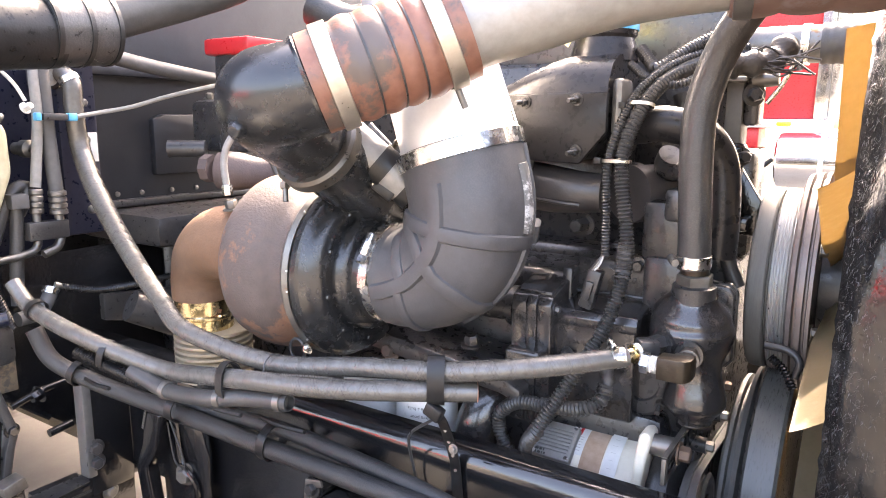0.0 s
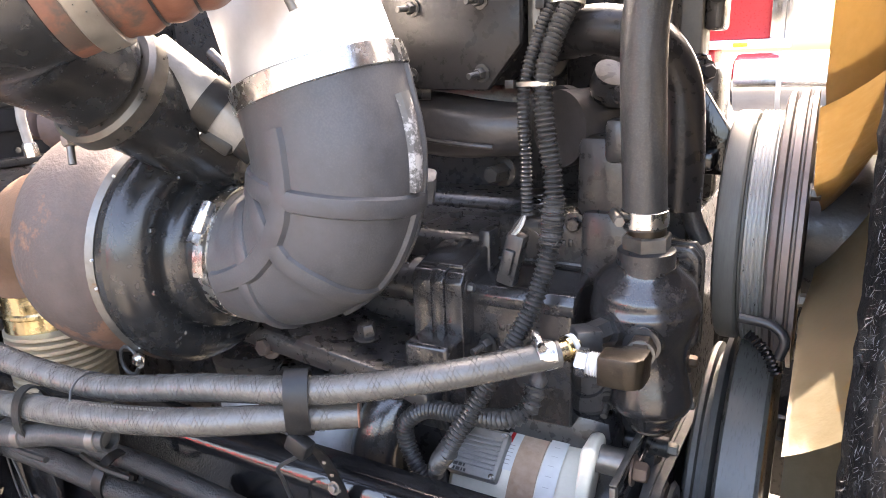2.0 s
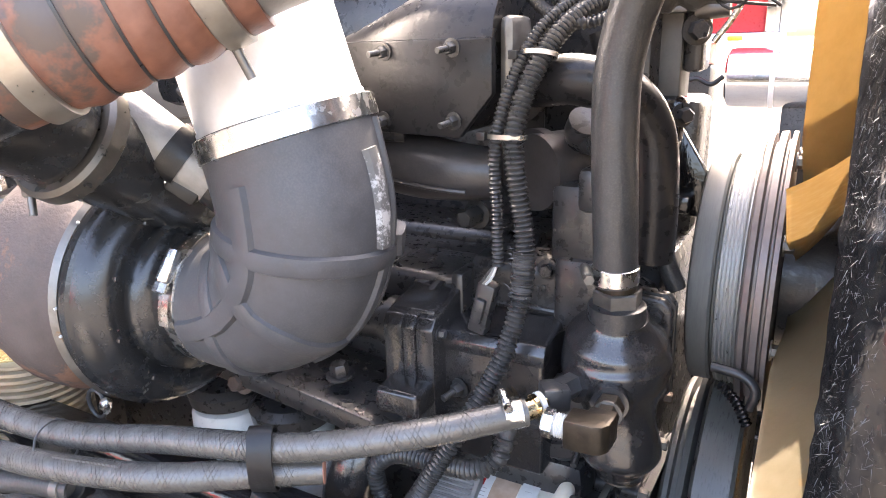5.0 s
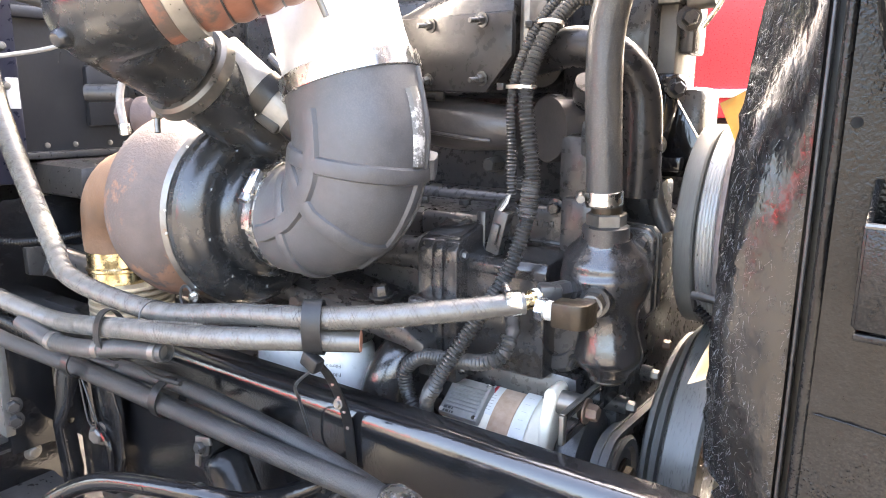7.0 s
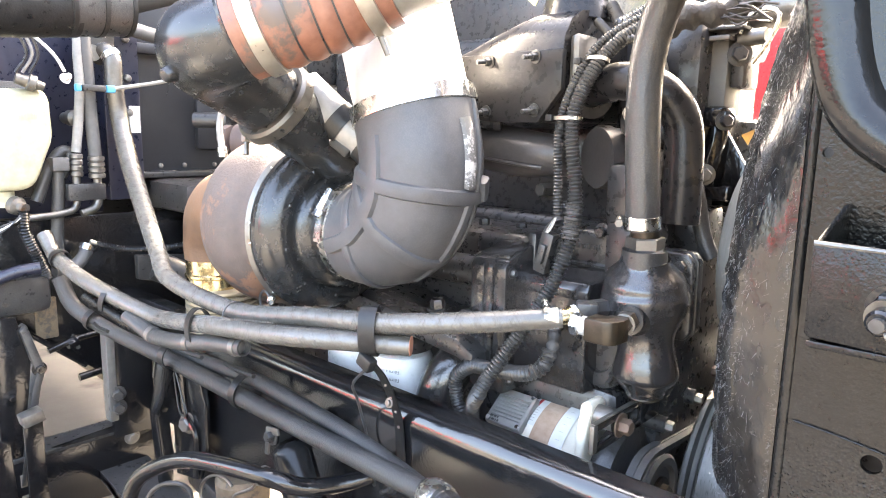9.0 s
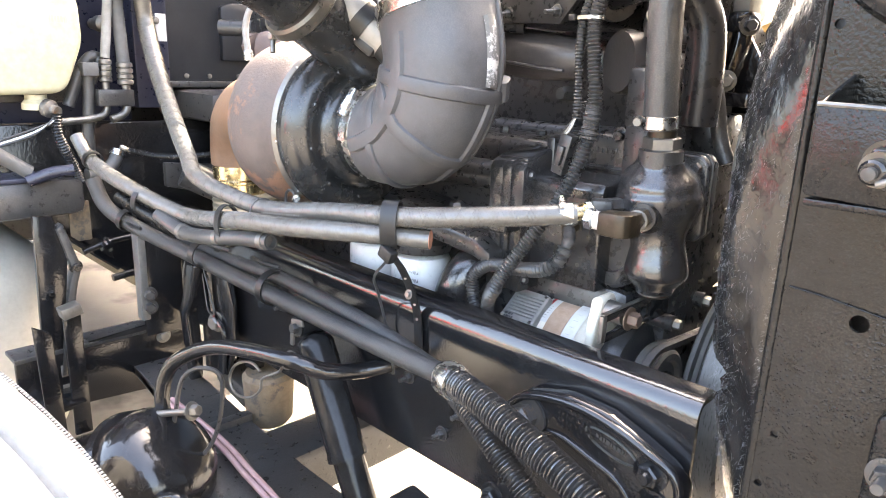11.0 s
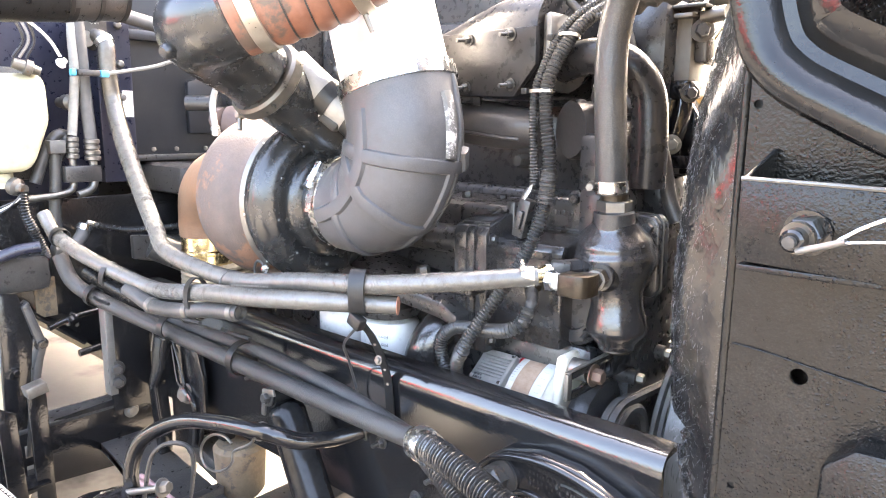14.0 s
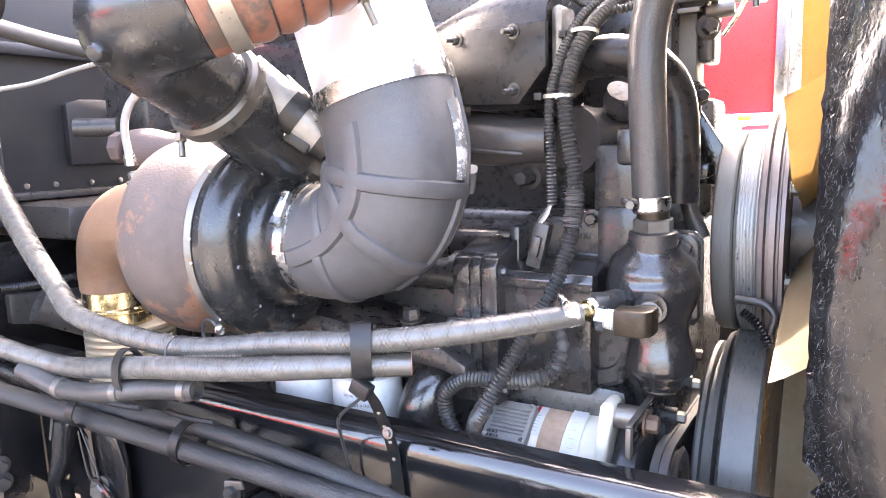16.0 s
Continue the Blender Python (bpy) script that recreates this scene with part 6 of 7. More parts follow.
for k in range(9):
    a = radians(40 * k + 26)
    rad, tan = Vector((0, -math.cos(a), math.sin(a))), Vector((0, math.sin(a), math.cos(a)))
    bm = bmesh.new()
    grid = []
    for i in range(13):
        r = 0.095 + 0.330 * i / 12
        u = min(1.0, max(0.0, (r - 0.12) / 0.08))
        rear, deep, rise = -0.014 - 0.009 * u, 0.056 + 0.020 * u, 0.095 - 0.025 * u
        grid.append([bm.verts.new(Vector((rear + deep * s, FY, FZ)) + rad * r + tan * (rise * (0.55 * s + 0.45 * s * s))) for s in (0, 0.07, 0.2, 0.4, 0.6, 0.8, 1)])
    for g, h in zip(grid, grid[1:]):
        for j in range(6):
            bm.faces.new((g[j], g[j + 1], h[j + 1], h[j]))
    bmesh.ops.solidify(bm, geom=list(bm.faces), thickness=0.005)
    part("blade", bm, FAN, fan)

# ---- compressor bracket beside the pulley ----
seat(1.1, (0.15, -0.68, 1.4), (-0.012, 0, 0))
mount = thing("compressor_bracket", (-0.15, 0.32, 1.25), "black bolted accessory bracket with a bare grey plate", "bracket")
part("grey_plate", block((-0.198, 0.30, 1.405), (-0.125, 0.36, 1.505), 0.003), GREYPLATE, mount, "bare grey metal plate")
part("top_ledge", block((-0.205, 0.285, 1.503), (-0.12, 0.37, 1.510), 0.002), DULL, mount)
part("top_ledge", block((-0.22, 0.28, 1.516), (-0.10, 0.37, 1.521), 0.002), SATIN, mount)
part("spine", block((-0.125, 0.31, 1.44), (-0.105, 0.37, 1.515), 0.005), ENGINE, mount)
part("big_bolt", hexbolt((-0.112, 0.305, 1.485), (0.5, -1, 0), 0.011, 0.012), SATIN, mount)
part("tube_nut", sweep([(-0.115, 0.31, 1.505), (-0.08, 0.31, 1.508)], 0.011, 14), DULL, mount)
part("arm", sweep([(-0.14, 0.30, 1.40), (-0.15, 0.295, 1.36), (-0.165, 0.29, 1.30)], 0.012, 10, squash=0.6), BLACK, mount)
part("arm", sweep([(-0.128, 0.30, 1.40), (-0.128, 0.295, 1.36), (-0.145, 0.29, 1.29)], 0.012, 10, squash=0.6), BLACK, mount)
part("arm_head", block((-0.15, 0.285, 1.385), (-0.115, 0.325, 1.415), 0.008), BLACK, mount)
part("pivot_bolt", hexbolt((-0.118, 0.29, 1.395), (0.7, -1, 0), 0.009, 0.012), SATIN, mount)
part("gusset", slab([(-0.135, 1.385), (-0.125, 1.385), (-0.065, 1.29), (-0.065, 1.275), (-0.135, 1.275)], "y", 0.31, 0.012, 0.002), BLACK, mount)
part("arm_bolt", hexbolt((-0.138, 0.283, 1.32), (0.5, -1, 0), 0.010, 0.016), DULL, mount)
part("foot", block((-0.15, 0.275, 1.285), (-0.10, 0.34, 1.305), 0.004), BLACK, mount)
part("lower_foot", block((-0.16, 0.24, 1.20), (-0.118, 0.32, 1.275), 0.008), ENGINE, mount)
single("bent_rod", sweep([(-0.112, 0.30, 1.512), (-0.104, 0.30, 1.532), (-0.088, 0.30, 1.540), (-0.070, 0.30, 1.538), (-0.063, 0.30, 1.526), (-0.075, 0.30, 1.498), (-0.093, 0.30, 1.472)], 0.0035, 10), STEEL, "bright bent steel rod beside the fan drive", "rod")
single("dipstick_tube", sweep([(-0.20, 0.235, 1.485), (-0.18, 0.235, 1.43), (-0.15, 0.235, 1.36), (-0.128, 0.235, 1.30), (-0.115, 0.235, 1.245), (-0.10, 0.235, 1.21)], 0.011, 16), HOSE, "thin black bypass hose curving past the bracket", "hose")
seat()
upper = thing("upper_water_pipe", (-0.15, 0.6, 1.588), "mottled grey upper coolant pipe to the radiator", "pipe")
part("tube", sweep([(-0.45, 0.60, 1.588), (-0.2, 0.6, 1.589), (-0.06, 0.6, 1.588)], 0.033, 28), DULL, upper)
part("rubber_end", sweep([(-0.075, 0.60, 1.588), (0.0, 0.6, 1.588), (0.10, 0.6, 1.586)], lambda u, s: 0.0355 + 0.001 * math.sin(s * 420), 28, 0.004), HOSEGREY, upper, "ribbed grey rubber end")
part("hose_clamp", band((-0.10, 0.60, 1.588), (1, 0, 0), 0.0345, 0.014, 0.0018), STEEL, upper)
part("clamp_bolt", sweep([(-0.107, 0.568, 1.575), (-0.104, 0.568, 1.541)], 0.0055, 12), DULL, upper)
single("vent_hook", sweep([(-0.085, 0.29, 1.115), (-0.05, 0.285, 1.112), (-0.035, 0.28, 1.098), (-0.04, 0.28, 1.075)], 0.006, 10), SATIN, "small bent black tube in front of the block", "tube")
single("wiring_loom", sweep([(-0.075, 0.28, 1.10), (-0.055, 0.275, 1.085), (-0.04, 0.27, 1.06)], corr(0.006, 0.005, 0.001), 12, 0.00125), LOOM, "short black corrugated loom behind the belts", "cable")

# ---- radiator side, shroud, hood ----
def holed_plate(outline, holes, at, thick, seg=20):
    """A plate across y with round holes through it."""
    bm = bmesh.new()
    edges = []
    for ring in [outline] + [[(x + r * math.cos(2 * math.pi * k / seg), z + r * math.sin(2 * math.pi * k / seg)) for k in range(seg)] for x, z, r in holes]:
        vs = [bm.verts.new((x, at, z)) for x, z in ring]
        edges += [bm.edges.new((a, b)) for a, b in zip(vs, vs[1:] + vs[:1])]
    bmesh.ops.triangle_fill(bm, use_beauty=True, edges=edges)
    ext = bmesh.ops.extrude_face_region(bm, geom=list(bm.faces))
    bmesh.ops.translate(bm, vec=(0, thick, 0), verts=[v for v in ext["geom"] if isinstance(v, bmesh.types.BMVert)])
    return bm


radiator = thing("radiator", (0.25, 0.4, 0.5), "glossy black radiator side frame with holes and a bracket", "radiator")
seat(0.85, (0.294, -0.73, 1.347))
part("side_panel", holed_plate([(0.066, 0.45), (0.066, 1.80), (0.62, 1.80), (0.62, 0.45)], [(0.0785, 1.364, 0.0045), (0.139, 1.101, 0.0085), (0.085, 0.965, 0.004), (0.078, 0.905, 0.004)], -0.02, 0.006), BLACKPANEL, radiator)
part("panel_edge", sweep([(0.066, -0.018, 0.46), (0.066, -0.018, 1.79)], 0.005, 10, 0.05), BLACKPANEL, radiator)
seat()
part("backing", block((0.09, -0.010, 0.5), (0.6, 0.003, 1.75), 0.002), SATIN, radiator)
part("inner_wall", block((0.064, 0.004, 0.5), (0.09, 0.9, 1.8), 0.003), PLATE, radiator)
part("far_side", block((-0.05, 0.90, 0.5), (0.064, 0.92, 1.25), 0.003), PLATE, radiator)
part("seam_flange", block((0.082, -0.066, 0.46), (0.085, -0.052, 1.78), 0.001), SATIN, radiator)
part("gap_seal", block((0.07, -0.05, 0.5), (0.125, -0.03, 1.8), 0.002), BELT, radiator)
seat(0.85, (0.294, -0.73, 1.347))
part("weld_line", sweep([(0.075, -0.0215, 1.122), (0.11, -0.0215, 1.119), (0.16, -0.0215, 1.112), (0.25, -0.0215, 1.10)], lambda u, s: 0.0008 + 0.0003 * math.sin(s * 500), 8, 0.003), BLACKPANEL, radiator)
bracket = thing("latch_bracket", (0.15, -0.06, 1.2), "black welded pocket bracket with a stud and cable", "bracket")
part("face", slab([(0.098, 1.225), (0.098, 1.297), (0.26, 1.292), (0.26, 1.218)], "y", -0.108, 0.005, 0.0015), BLACKPANEL, bracket)
part("cheek", slab([(-0.106, 1.226), (-0.106, 1.297), (-0.021, 1.322), (-0.021, 1.226)], "x", 0.096, 0.005, 0.0015), BLACKPANEL, bracket)
part("cheek", slab([(-0.106, 1.226), (-0.106, 1.297), (-0.021, 1.322), (-0.021, 1.226)], "x", 0.255, 0.005, 0.0015), BLACKPANEL, bracket)
part("floor", block((0.098, -0.106, 1.216), (0.26, -0.021, 1.222), 0.0015), BLACKPANEL, bracket)
part("rim", sweep([(0.097, -0.107, 1.298), (0.18, -0.107, 1.296), (0.26, -0.107, 1.293)], 0.0022, 8), DULL, bracket, "worn rim")
part("washer", lathe([(0, 0.0), (0, 0.0195), (0.002, 0.0195), (0.003, 0.0)], (0.154, -0.108, 1.256), (-0.1, -1, -0.1), 28), BLACK, bracket)
part("stud_nut", lathe([(0.003, 0.0155), (0.014, 0.0155), (0.016, 0.013), (0.016, 0.0)], (0.154, -0.108, 1.256), (-0.1, -1, -0.1), 6), BLACK, bracket)
part("spring_washer", lathe([(0.017, 0.008), (0.017, 0.0135), (0.0195, 0.0135), (0.0196, 0.011), (0.0205, 0.011), (0.0206, 0.0135), (0.023, 0.0135), (0.023, 0.0)], (0.154, -0.108, 1.256), (-0.1, -1, -0.1), 26), BANDDARK, bracket)
part("stud_end", lathe([(0.023, 0.0095), (0.034, 0.0095), (0.036, 0.0075), (0.036, 0.0)], (0.154, -0.108, 1.256), (-0.1, -1, -0.1), 20), BLACK, bracket)
part("stud_tip", lathe([(0.036, 0.005), (0.041, 0.005), (0.042, 0.0)], (0.154, -0.108, 1.256), (-0.1, -1, -0.1), 16), BOLT, bracket)
part("cable_eye", sweep([(0.155, -0.142, 1.245), (0.175, -0.145, 1.252), (0.19, -0.148, 1.258)], 0.003, 10), DULL, bracket)
part("cable", sweep([(0.185, -0.147, 1.256), (0.23, -0.15, 1.262), (0.36, -0.14, 1.27)], 0.0015, 8), STEEL, bracket)
part("rod", sweep([(0.185, -0.147, 1.258), (0.21, -0.15, 1.275), (0.30, -0.15, 1.32)], 0.0018, 8), STEEL, bracket)
lower = thing("lower_bracket", (0.2, -0.05, 0.95), "black lower radiator bracket with a hex bolt", "bracket")
part("plate", slab([(0.172, 0.93), (0.174, 1.034), (0.20, 1.058), (0.30, 1.062), (0.30, 0.93)], "y", -0.06, 0.035, 0.004), BLACKPANEL, lower)
part("bolt", hexbolt((0.19, -0.06, 0.985), (0, -1, 0.1), 0.011, 0.014, True, 0.02), BOLT, lower)

seat()
shroud = thing("fan_shroud", (0.03, 0.0, 0.75), "frayed black rubber fan shroud along the radiator", "shroud")
bm = bmesh.new()
rows = []
NS = 90
for i in range(NS + 1):
    phi = radians(-58 + 128 * i / NS)
    jit = 0.0022 * noise.noise((i * 0.9, 0, 0)) + 0.0015 * noise.noise((i * 0.31, 4, 0))
    lip = Vector((0.014 + jit, 0.44 - 0.48 * math.cos(phi) + jit, 1.175 + 0.48 * math.sin(phi)))
    if 0.985 < lip.z < 1.03:
        lip.x += 0.012 + jit * 3
    z = lip.z
    rim = Vector((0.080, -0.070, z))
    sect = [lip + Vector((0.016, 0.016, 0)), lip + Vector((0.004, 0.010, 0)), lip, lip + Vector((0.004, -0.006, 0))]
    for k in range(1, 9):
        s = k / 9
        p = (lip + Vector((0.004, -0.006, 0))).lerp(rim, s)
        p.y -= 0.011 * math.sin(math.pi * s ** 0.55) + 0.0018 * noise.noise((i * 0.25, k * 0.7, 2))
        sect.append(p)
    sect += [rim + Vector((0, 0.002, 0)), rim + Vector((-0.002, 0.012, 0))]
    rows.append([bm.verts.new(p) for p in sect])
for a, b in zip(rows, rows[1:]):
    for j in range(len(a) - 1):
        bm.faces.new((a[j], a[j + 1], b[j + 1], b[j]))
part("sheet", bm, FELT, shroud)
rng = random.Random(7)
bm = bmesh.new()
for k in range(3800):
    i = rng.randrange(2, NS - 1)
    phi = radians(-58 + 128 * (i + rng.random()) / NS)
    lip = Vector((0.014, 0.44 - 0.48 * math.cos(phi), 1.175 + 0.48 * math.sin(phi)))
    if rng.random() < 0.75:
        w = min(0.9, abs(rng.gauss(0.0, 0.32)))
        p = (lip + Vector((0.004, -0.006, 0))).lerp(Vector((0.080, -0.070, lip.z)), w)
        p.y -= 0.011 * math.sin(math.pi * w ** 0.55)
        d = Vector((rng.gauss(0.1, 0.6), rng.uniform(-0.9, -0.1), rng.gauss(0, 0.7))).normalized() * rng.uniform(0.003, 0.010)
    else:
        p = Vector((0.078 + rng.gauss(0, 0.0012), -0.072, lip.z))
        d = Vector((rng.gauss(-0.6, 0.5), rng.uniform(-0.8, -0.2), rng.gauss(0, 0.5))).normalized() * rng.uniform(0.002, 0.005)
    side = d.cross(Vector((0.3, 0.2, 1))).normalized() * 0.0002
    bm.faces.new([bm.verts.new(p + side), bm.verts.new(p - side), bm.verts.new(p + d)])
fibres = part("frayed_fibre", bm, FIBRE, shroud, "pale frayed rubber fibres", smooth=False)
fibres["kind"] = "stuff"
for z in (1.33, 1.0):
    part("rivet", lathe([(0, 0.008), (0.003, 0.008), (0.005, 0.005), (0.005, 0)], (0.066, -0.050, z), (-0.7, -1, 0), 14), DULL, shroud)

seat(0.88, (0.294, -0.73, 1.347))
hood = thing("hood_corner", (0.3, -0.15, 1.3), "glossy black tilted hood corner with a rolled edge", "hood")
HE = [(0.078, -0.165, 1.85), (0.080, -0.165, 1.65), (0.085, -0.165, 1.54), (0.092, -0.165, 1.455), (0.105, -0.165, 1.40), (0.126, -0.165, 1.370), (0.165, -0.165, 1.345), (0.25, -0.165, 1.305), (0.45, -0.165, 1.23)]
pts = spline(HE, 0.008)
bm = bmesh.new()
rows = []
for k, p in enumerate(pts):
    t = (pts[min(k + 1, len(pts) - 1)] - pts[max(k - 1, 0)]).normalized()
    inn = Vector((-t.z, 0, t.x))
    if inn.x < 0:
        inn = -inn
    row = []
    for s, y in ((0.006, 0.03), (0.0, 0.015), (0.0, 0.0), (0.004, -0.010), (0.012, -0.014), (0.022, -0.012), (0.03, -0.004), (0.036, 0.004), (0.045, 0.006), (0.052, 0.0), (0.06, -0.006), (0.075, -0.008)):
        row.append(bm.verts.new(p + inn * s + Vector((0, y, 0))))
    rows.append(row)
for a, b in zip(rows, rows[1:]):
    for j in range(len(a) - 1):
        bm.faces.new((a[j], a[j + 1], b[j + 1], b[j]))
part("rolled_edge", bm, HOOD, hood)
part("skin", slab([(0.15, 1.85), (0.158, 1.54), (0.165, 1.47), (0.18, 1.44), (0.22, 1.42), (0.30, 1.385), (0.5, 1.31), (1.4, 1.31), (1.4, 1.85)], "y", -0.176, 0.006, 0.002), HOOD, hood)
part("outer_skin", block((0.45, -0.16, 1.0), (1.5, 1.0, 1.9), 0.04, segs=4), BLACK, hood)

# ---- firewall side ----
seat(1.08, shift=(0, -0.021, 0.014))
fire = thing("firewall", (-1.4, 0.3, 0.9), "dark grey painted cab firewall with a raised panel", "firewall", kind="structure")
part("sheet", block((-1.42, 0.03, 1.24), (-1.39, 1.4, 2.4), 0.004), FIREWALL, fire)
part("raised_panel", slab([(0.19, 1.30), (0.19, 1.43), (0.22, 1.44), (1.0, 1.45), (1.0, 1.30)], "x", -1.392, 0.02, 0.006), FIREWALL, fire)
part("upper_step", block((-1.395, 0.03, 1.52), (-1.37, 1.3, 1.545), 0.006), FIREWALL, fire)
part("lip", block((-1.41, 0.03, 1.235), (-1.36, 1.3, 1.25), 0.004), SATIN, fire)
part("tunnel", block((-1.9, -0.2, 0.95), (-1.6, 1.2, 1.30), 0.02), SATIN, fire)
part("post", block((-1.40, -0.04, 1.19), (-1.345, 0.04, 2.2), 0.004), NAVY, fire)
part("cab_side", block((-1.42, -0.9, 1.16), (-1.385, -0.04, 2.4), 0.004), NAVY, fire)
for z in (1.24, 1.31, 1.385, 1.46, 1.545):
    part("screw", lathe([(0, 0.009), (0.004, 0.009), (0.008, 0.006), (0.009, 0)], (-1.345, 0.012, z), (1, 0, 0), 14), DULL, fire)
part("seam_tape", block((-1.346, 0.012, 1.34), (-1.343, 0.036, 1.40), 0.001), LABEL, fire, "scuffed pale patch")
for y in (0.10, 0.16, 0.24, 0.31):
    part("screw", lathe([(0, 0.006), (0.003, 0.006), (0.005, 0)], (-1.39, y, 1.262), (1, 0, 0), 12), DULL, fire)
cab = thing("truck_cab", (-2.4, 0.2, 1.2), "dark blue truck cab behind the engine bay", "cab")
part("shell", block((-6.5, -0.95, 1.22), (-1.425, 1.35, 3.0), 0.08, segs=4), NAVY, cab)
part("floor_pan", block((-6.4, -0.9, 0.72), (-2.1, 1.3, 1.25), 0.05), SATIN, cab)
plate = thing("heater_plate", (-1.35, -0.05, 1.5), "black heater connection plate marked in and out", "plate")
plate_sheet = part("plate", block((-1.345, -0.095, 1.49), (-1.335, -0.015, 1.56), 0.002), SATIN, plate)


def letters(text, at, size, mat, parent, rx=90, rz=90):
    cu = bpy.data.curves.new("text", "FONT")
    cu.body, cu.size, cu.extrude = text, size, 0.0002
    ob = new("text", cu)
    dg = bpy.context.evaluated_depsgraph_get()
    me = bpy.data.meshes.new_from_object(ob.evaluated_get(dg))
    bpy.data.objects.remove(ob)
    bpy.data.curves.remove(cu)
    bm = bmesh.new()
    bm.from_mesh(me)
    bpy.data.meshes.remove(me)
    bmesh.ops.transform(bm, matrix=pose(*at, rx, 0, rz), verts=bm.verts)
    return part("lettering", bm, mat, parent, smooth=False)


letters("OUT", (-1.3345, -0.052, 1.542), 0.010, LABEL, plate_sheet)
letters("IN", (-1.3345, -0.083, 1.536), 0.010, LABEL, plate_sheet)
part("pipe_stub", sweep([(-1.335, -0.075, 1.505), (-1.30, -0.075, 1.505)], 0.017, 16), DULL, plate)

tank = thing("overflow_tank", (-1.28, -0.28, 1.2), "yellowed plastic coolant overflow tank", "tank")
tank_body = part("body", slab([(-0.40, 1.415), (-0.19, 1.425), (-0.176, 1.41), (-0.174, 1.33), (-0.207, 1.245), (-0.225, 1.228), (-0.40, 1.222)], "x", -1.35, 0.09, 0.014, segs=4), TANK, tank)
part("embossing", bars((-1.2585, -0.235, 1.365), (0, 1, 0), (0, 0, 1), (0.032,), 0.012, 0.003, 3), TANK, tank_body, smooth=False)
part("outlet", lathe([(0, 0.02), (0.0, 0.027), (0.012, 0.027), (0.02, 0.02), (0.03, 0.02)], (-1.30, -0.262, 1.195), (0, 0, 1), 24), TANK, tank)
part("sensor", lathe([(0, 0.018), (0.012, 0.018), (0.016, 0.01), (0.03, 0.01)], (-1.275, -0.252, 1.20), (0.8, 0.4, -0.2), 20), DULL, tank, "dark level sensor")
part("tank_bracket", block((-1.38, -0.42, 1.205), (-1.352, -0.17, 1.44), 0.004), SATIN, tank)
for k, d in enumerate((0.0, 0.006, -0.004)):
    single("sensor_wire", sweep([(-1.255, -0.243, 1.195), (-1.245, -0.247 + d, 1.18), (-1.25, -0.285, 1.155 + d), (-1.27, -0.35, 1.13 + d)], 0.0022, 6), LABEL if k == 0 else SATIN, "thin wire at the tank sensor", "wire")
single("drop_loom", sweep([(-1.25, -0.242, 1.19), (-1.25, -0.243, 1.15), (-1.255, -0.225, 1.10), (-1.27, -0.205, 1.05)], corr(0.010, 0.006, 0.0014), 14, 0.0015), LOOM, "dusty corrugated sleeve below the tank", "cable")
lineA = thing("ac_line", (-1.29, -0.12, 1.3), "grey rubber air conditioning line with crimped ends", "hose")
part("upper", sweep([(-1.29, -0.106, 1.57), (-1.29, -0.109, 1.50), (-1.288, -0.110, 1.43), (-1.288, -0.118, 1.36), (-1.288, -0.126, 1.30)], 0.0095, 16), WHITEHOSE, lineA, "dusty pale hose")
part("ferrule", lathe([(0.012 * k + d, r) for k in range(4) for d, r in ((0, 0.0105), (0.002, 0.0125), (0.009, 0.0125), (0.011, 0.0105))], (-1.288, -0.128, 1.25), (0, 0.04, 1), 20), DULL, lineA)
part("tube", sweep([(-1.288, -0.129, 1.255), (-1.288, -0.130, 1.205), (-1.287, -0.138, 1.183), (-1.285, -0.17, 1.174), (-1.283, -0.23, 1.170)], 0.0075, 14), DULL, lineA)
lineB = thing("ac_line", (-1.29, -0.09, 1.3), "thick grey rubber air conditioning line with crimped ends", "hose")
part("upper", sweep([(-1.29, -0.097, 1.57), (-1.29, -0.093, 1.48), (-1.29, -0.092, 1.40), (-1.288, -0.090, 1.33), (-1.286, -0.089, 1.29)], 0.013, 18), HOSEGREY, lineB)
part("ferrule", lathe([(0.012 * k + d, r) for k in range(4) for d, r in ((0, 0.0135), (0.002, 0.0165), (0.009, 0.0165), (0.011, 0.0135))], (-1.286, -0.088, 1.245), (0, 0, 1), 20), DULL, lineB)
part("tube", sweep([(-1.286, -0.088, 1.25), (-1.286, -0.088, 1.205), (-1.285, -0.097, 1.183), (-1.284, -0.125, 1.172)], 0.0085, 14), DULL, lineB)
part("clip", block((-1.30, -0.15, 1.20), (-1.275, -0.075, 1.235), 0.003), SATIN, lineB)
conn = thing("wire_connector", (-1.27, -0.09, 1.42), "small black connector with blue ends across the hoses", "connector")
part("body", block((-1.272, -0.115, 1.424), (-1.255, -0.07, 1.437), 0.002), SATIN, conn)
part("blue_cap", block((-1.271, -0.068, 1.423), (-1.256, -0.05, 1.438), 0.003), BLUE, conn, "blue cap")
part("blue_cap", block((-1.271, -0.128, 1.423), (-1.256, -0.117, 1.438), 0.003), BLUE, conn, "blue cap")
single("grey_cable", sweep([(-1.26, -0.05, 1.432), (-1.25, -0.01, 1.44), (-1.22, 0.04, 1.452), (-1.15, 0.08, 1.474), (-1.05, 0.12, 1.495), (-0.98, 0.13, 1.50)], 0.0042, 8), WHITEHOSE, "thin grey cable sagging across the firewall", "cable")
single("white_cable", sweep([(-1.25, -0.24, 1.545), (-1.245, -0.195, 1.515), (-1.242, -0.168, 1.487), (-1.24, -0.153, 1.458)], 0.0032, 8), LABEL, "thin white cable to a fitting", "cable")
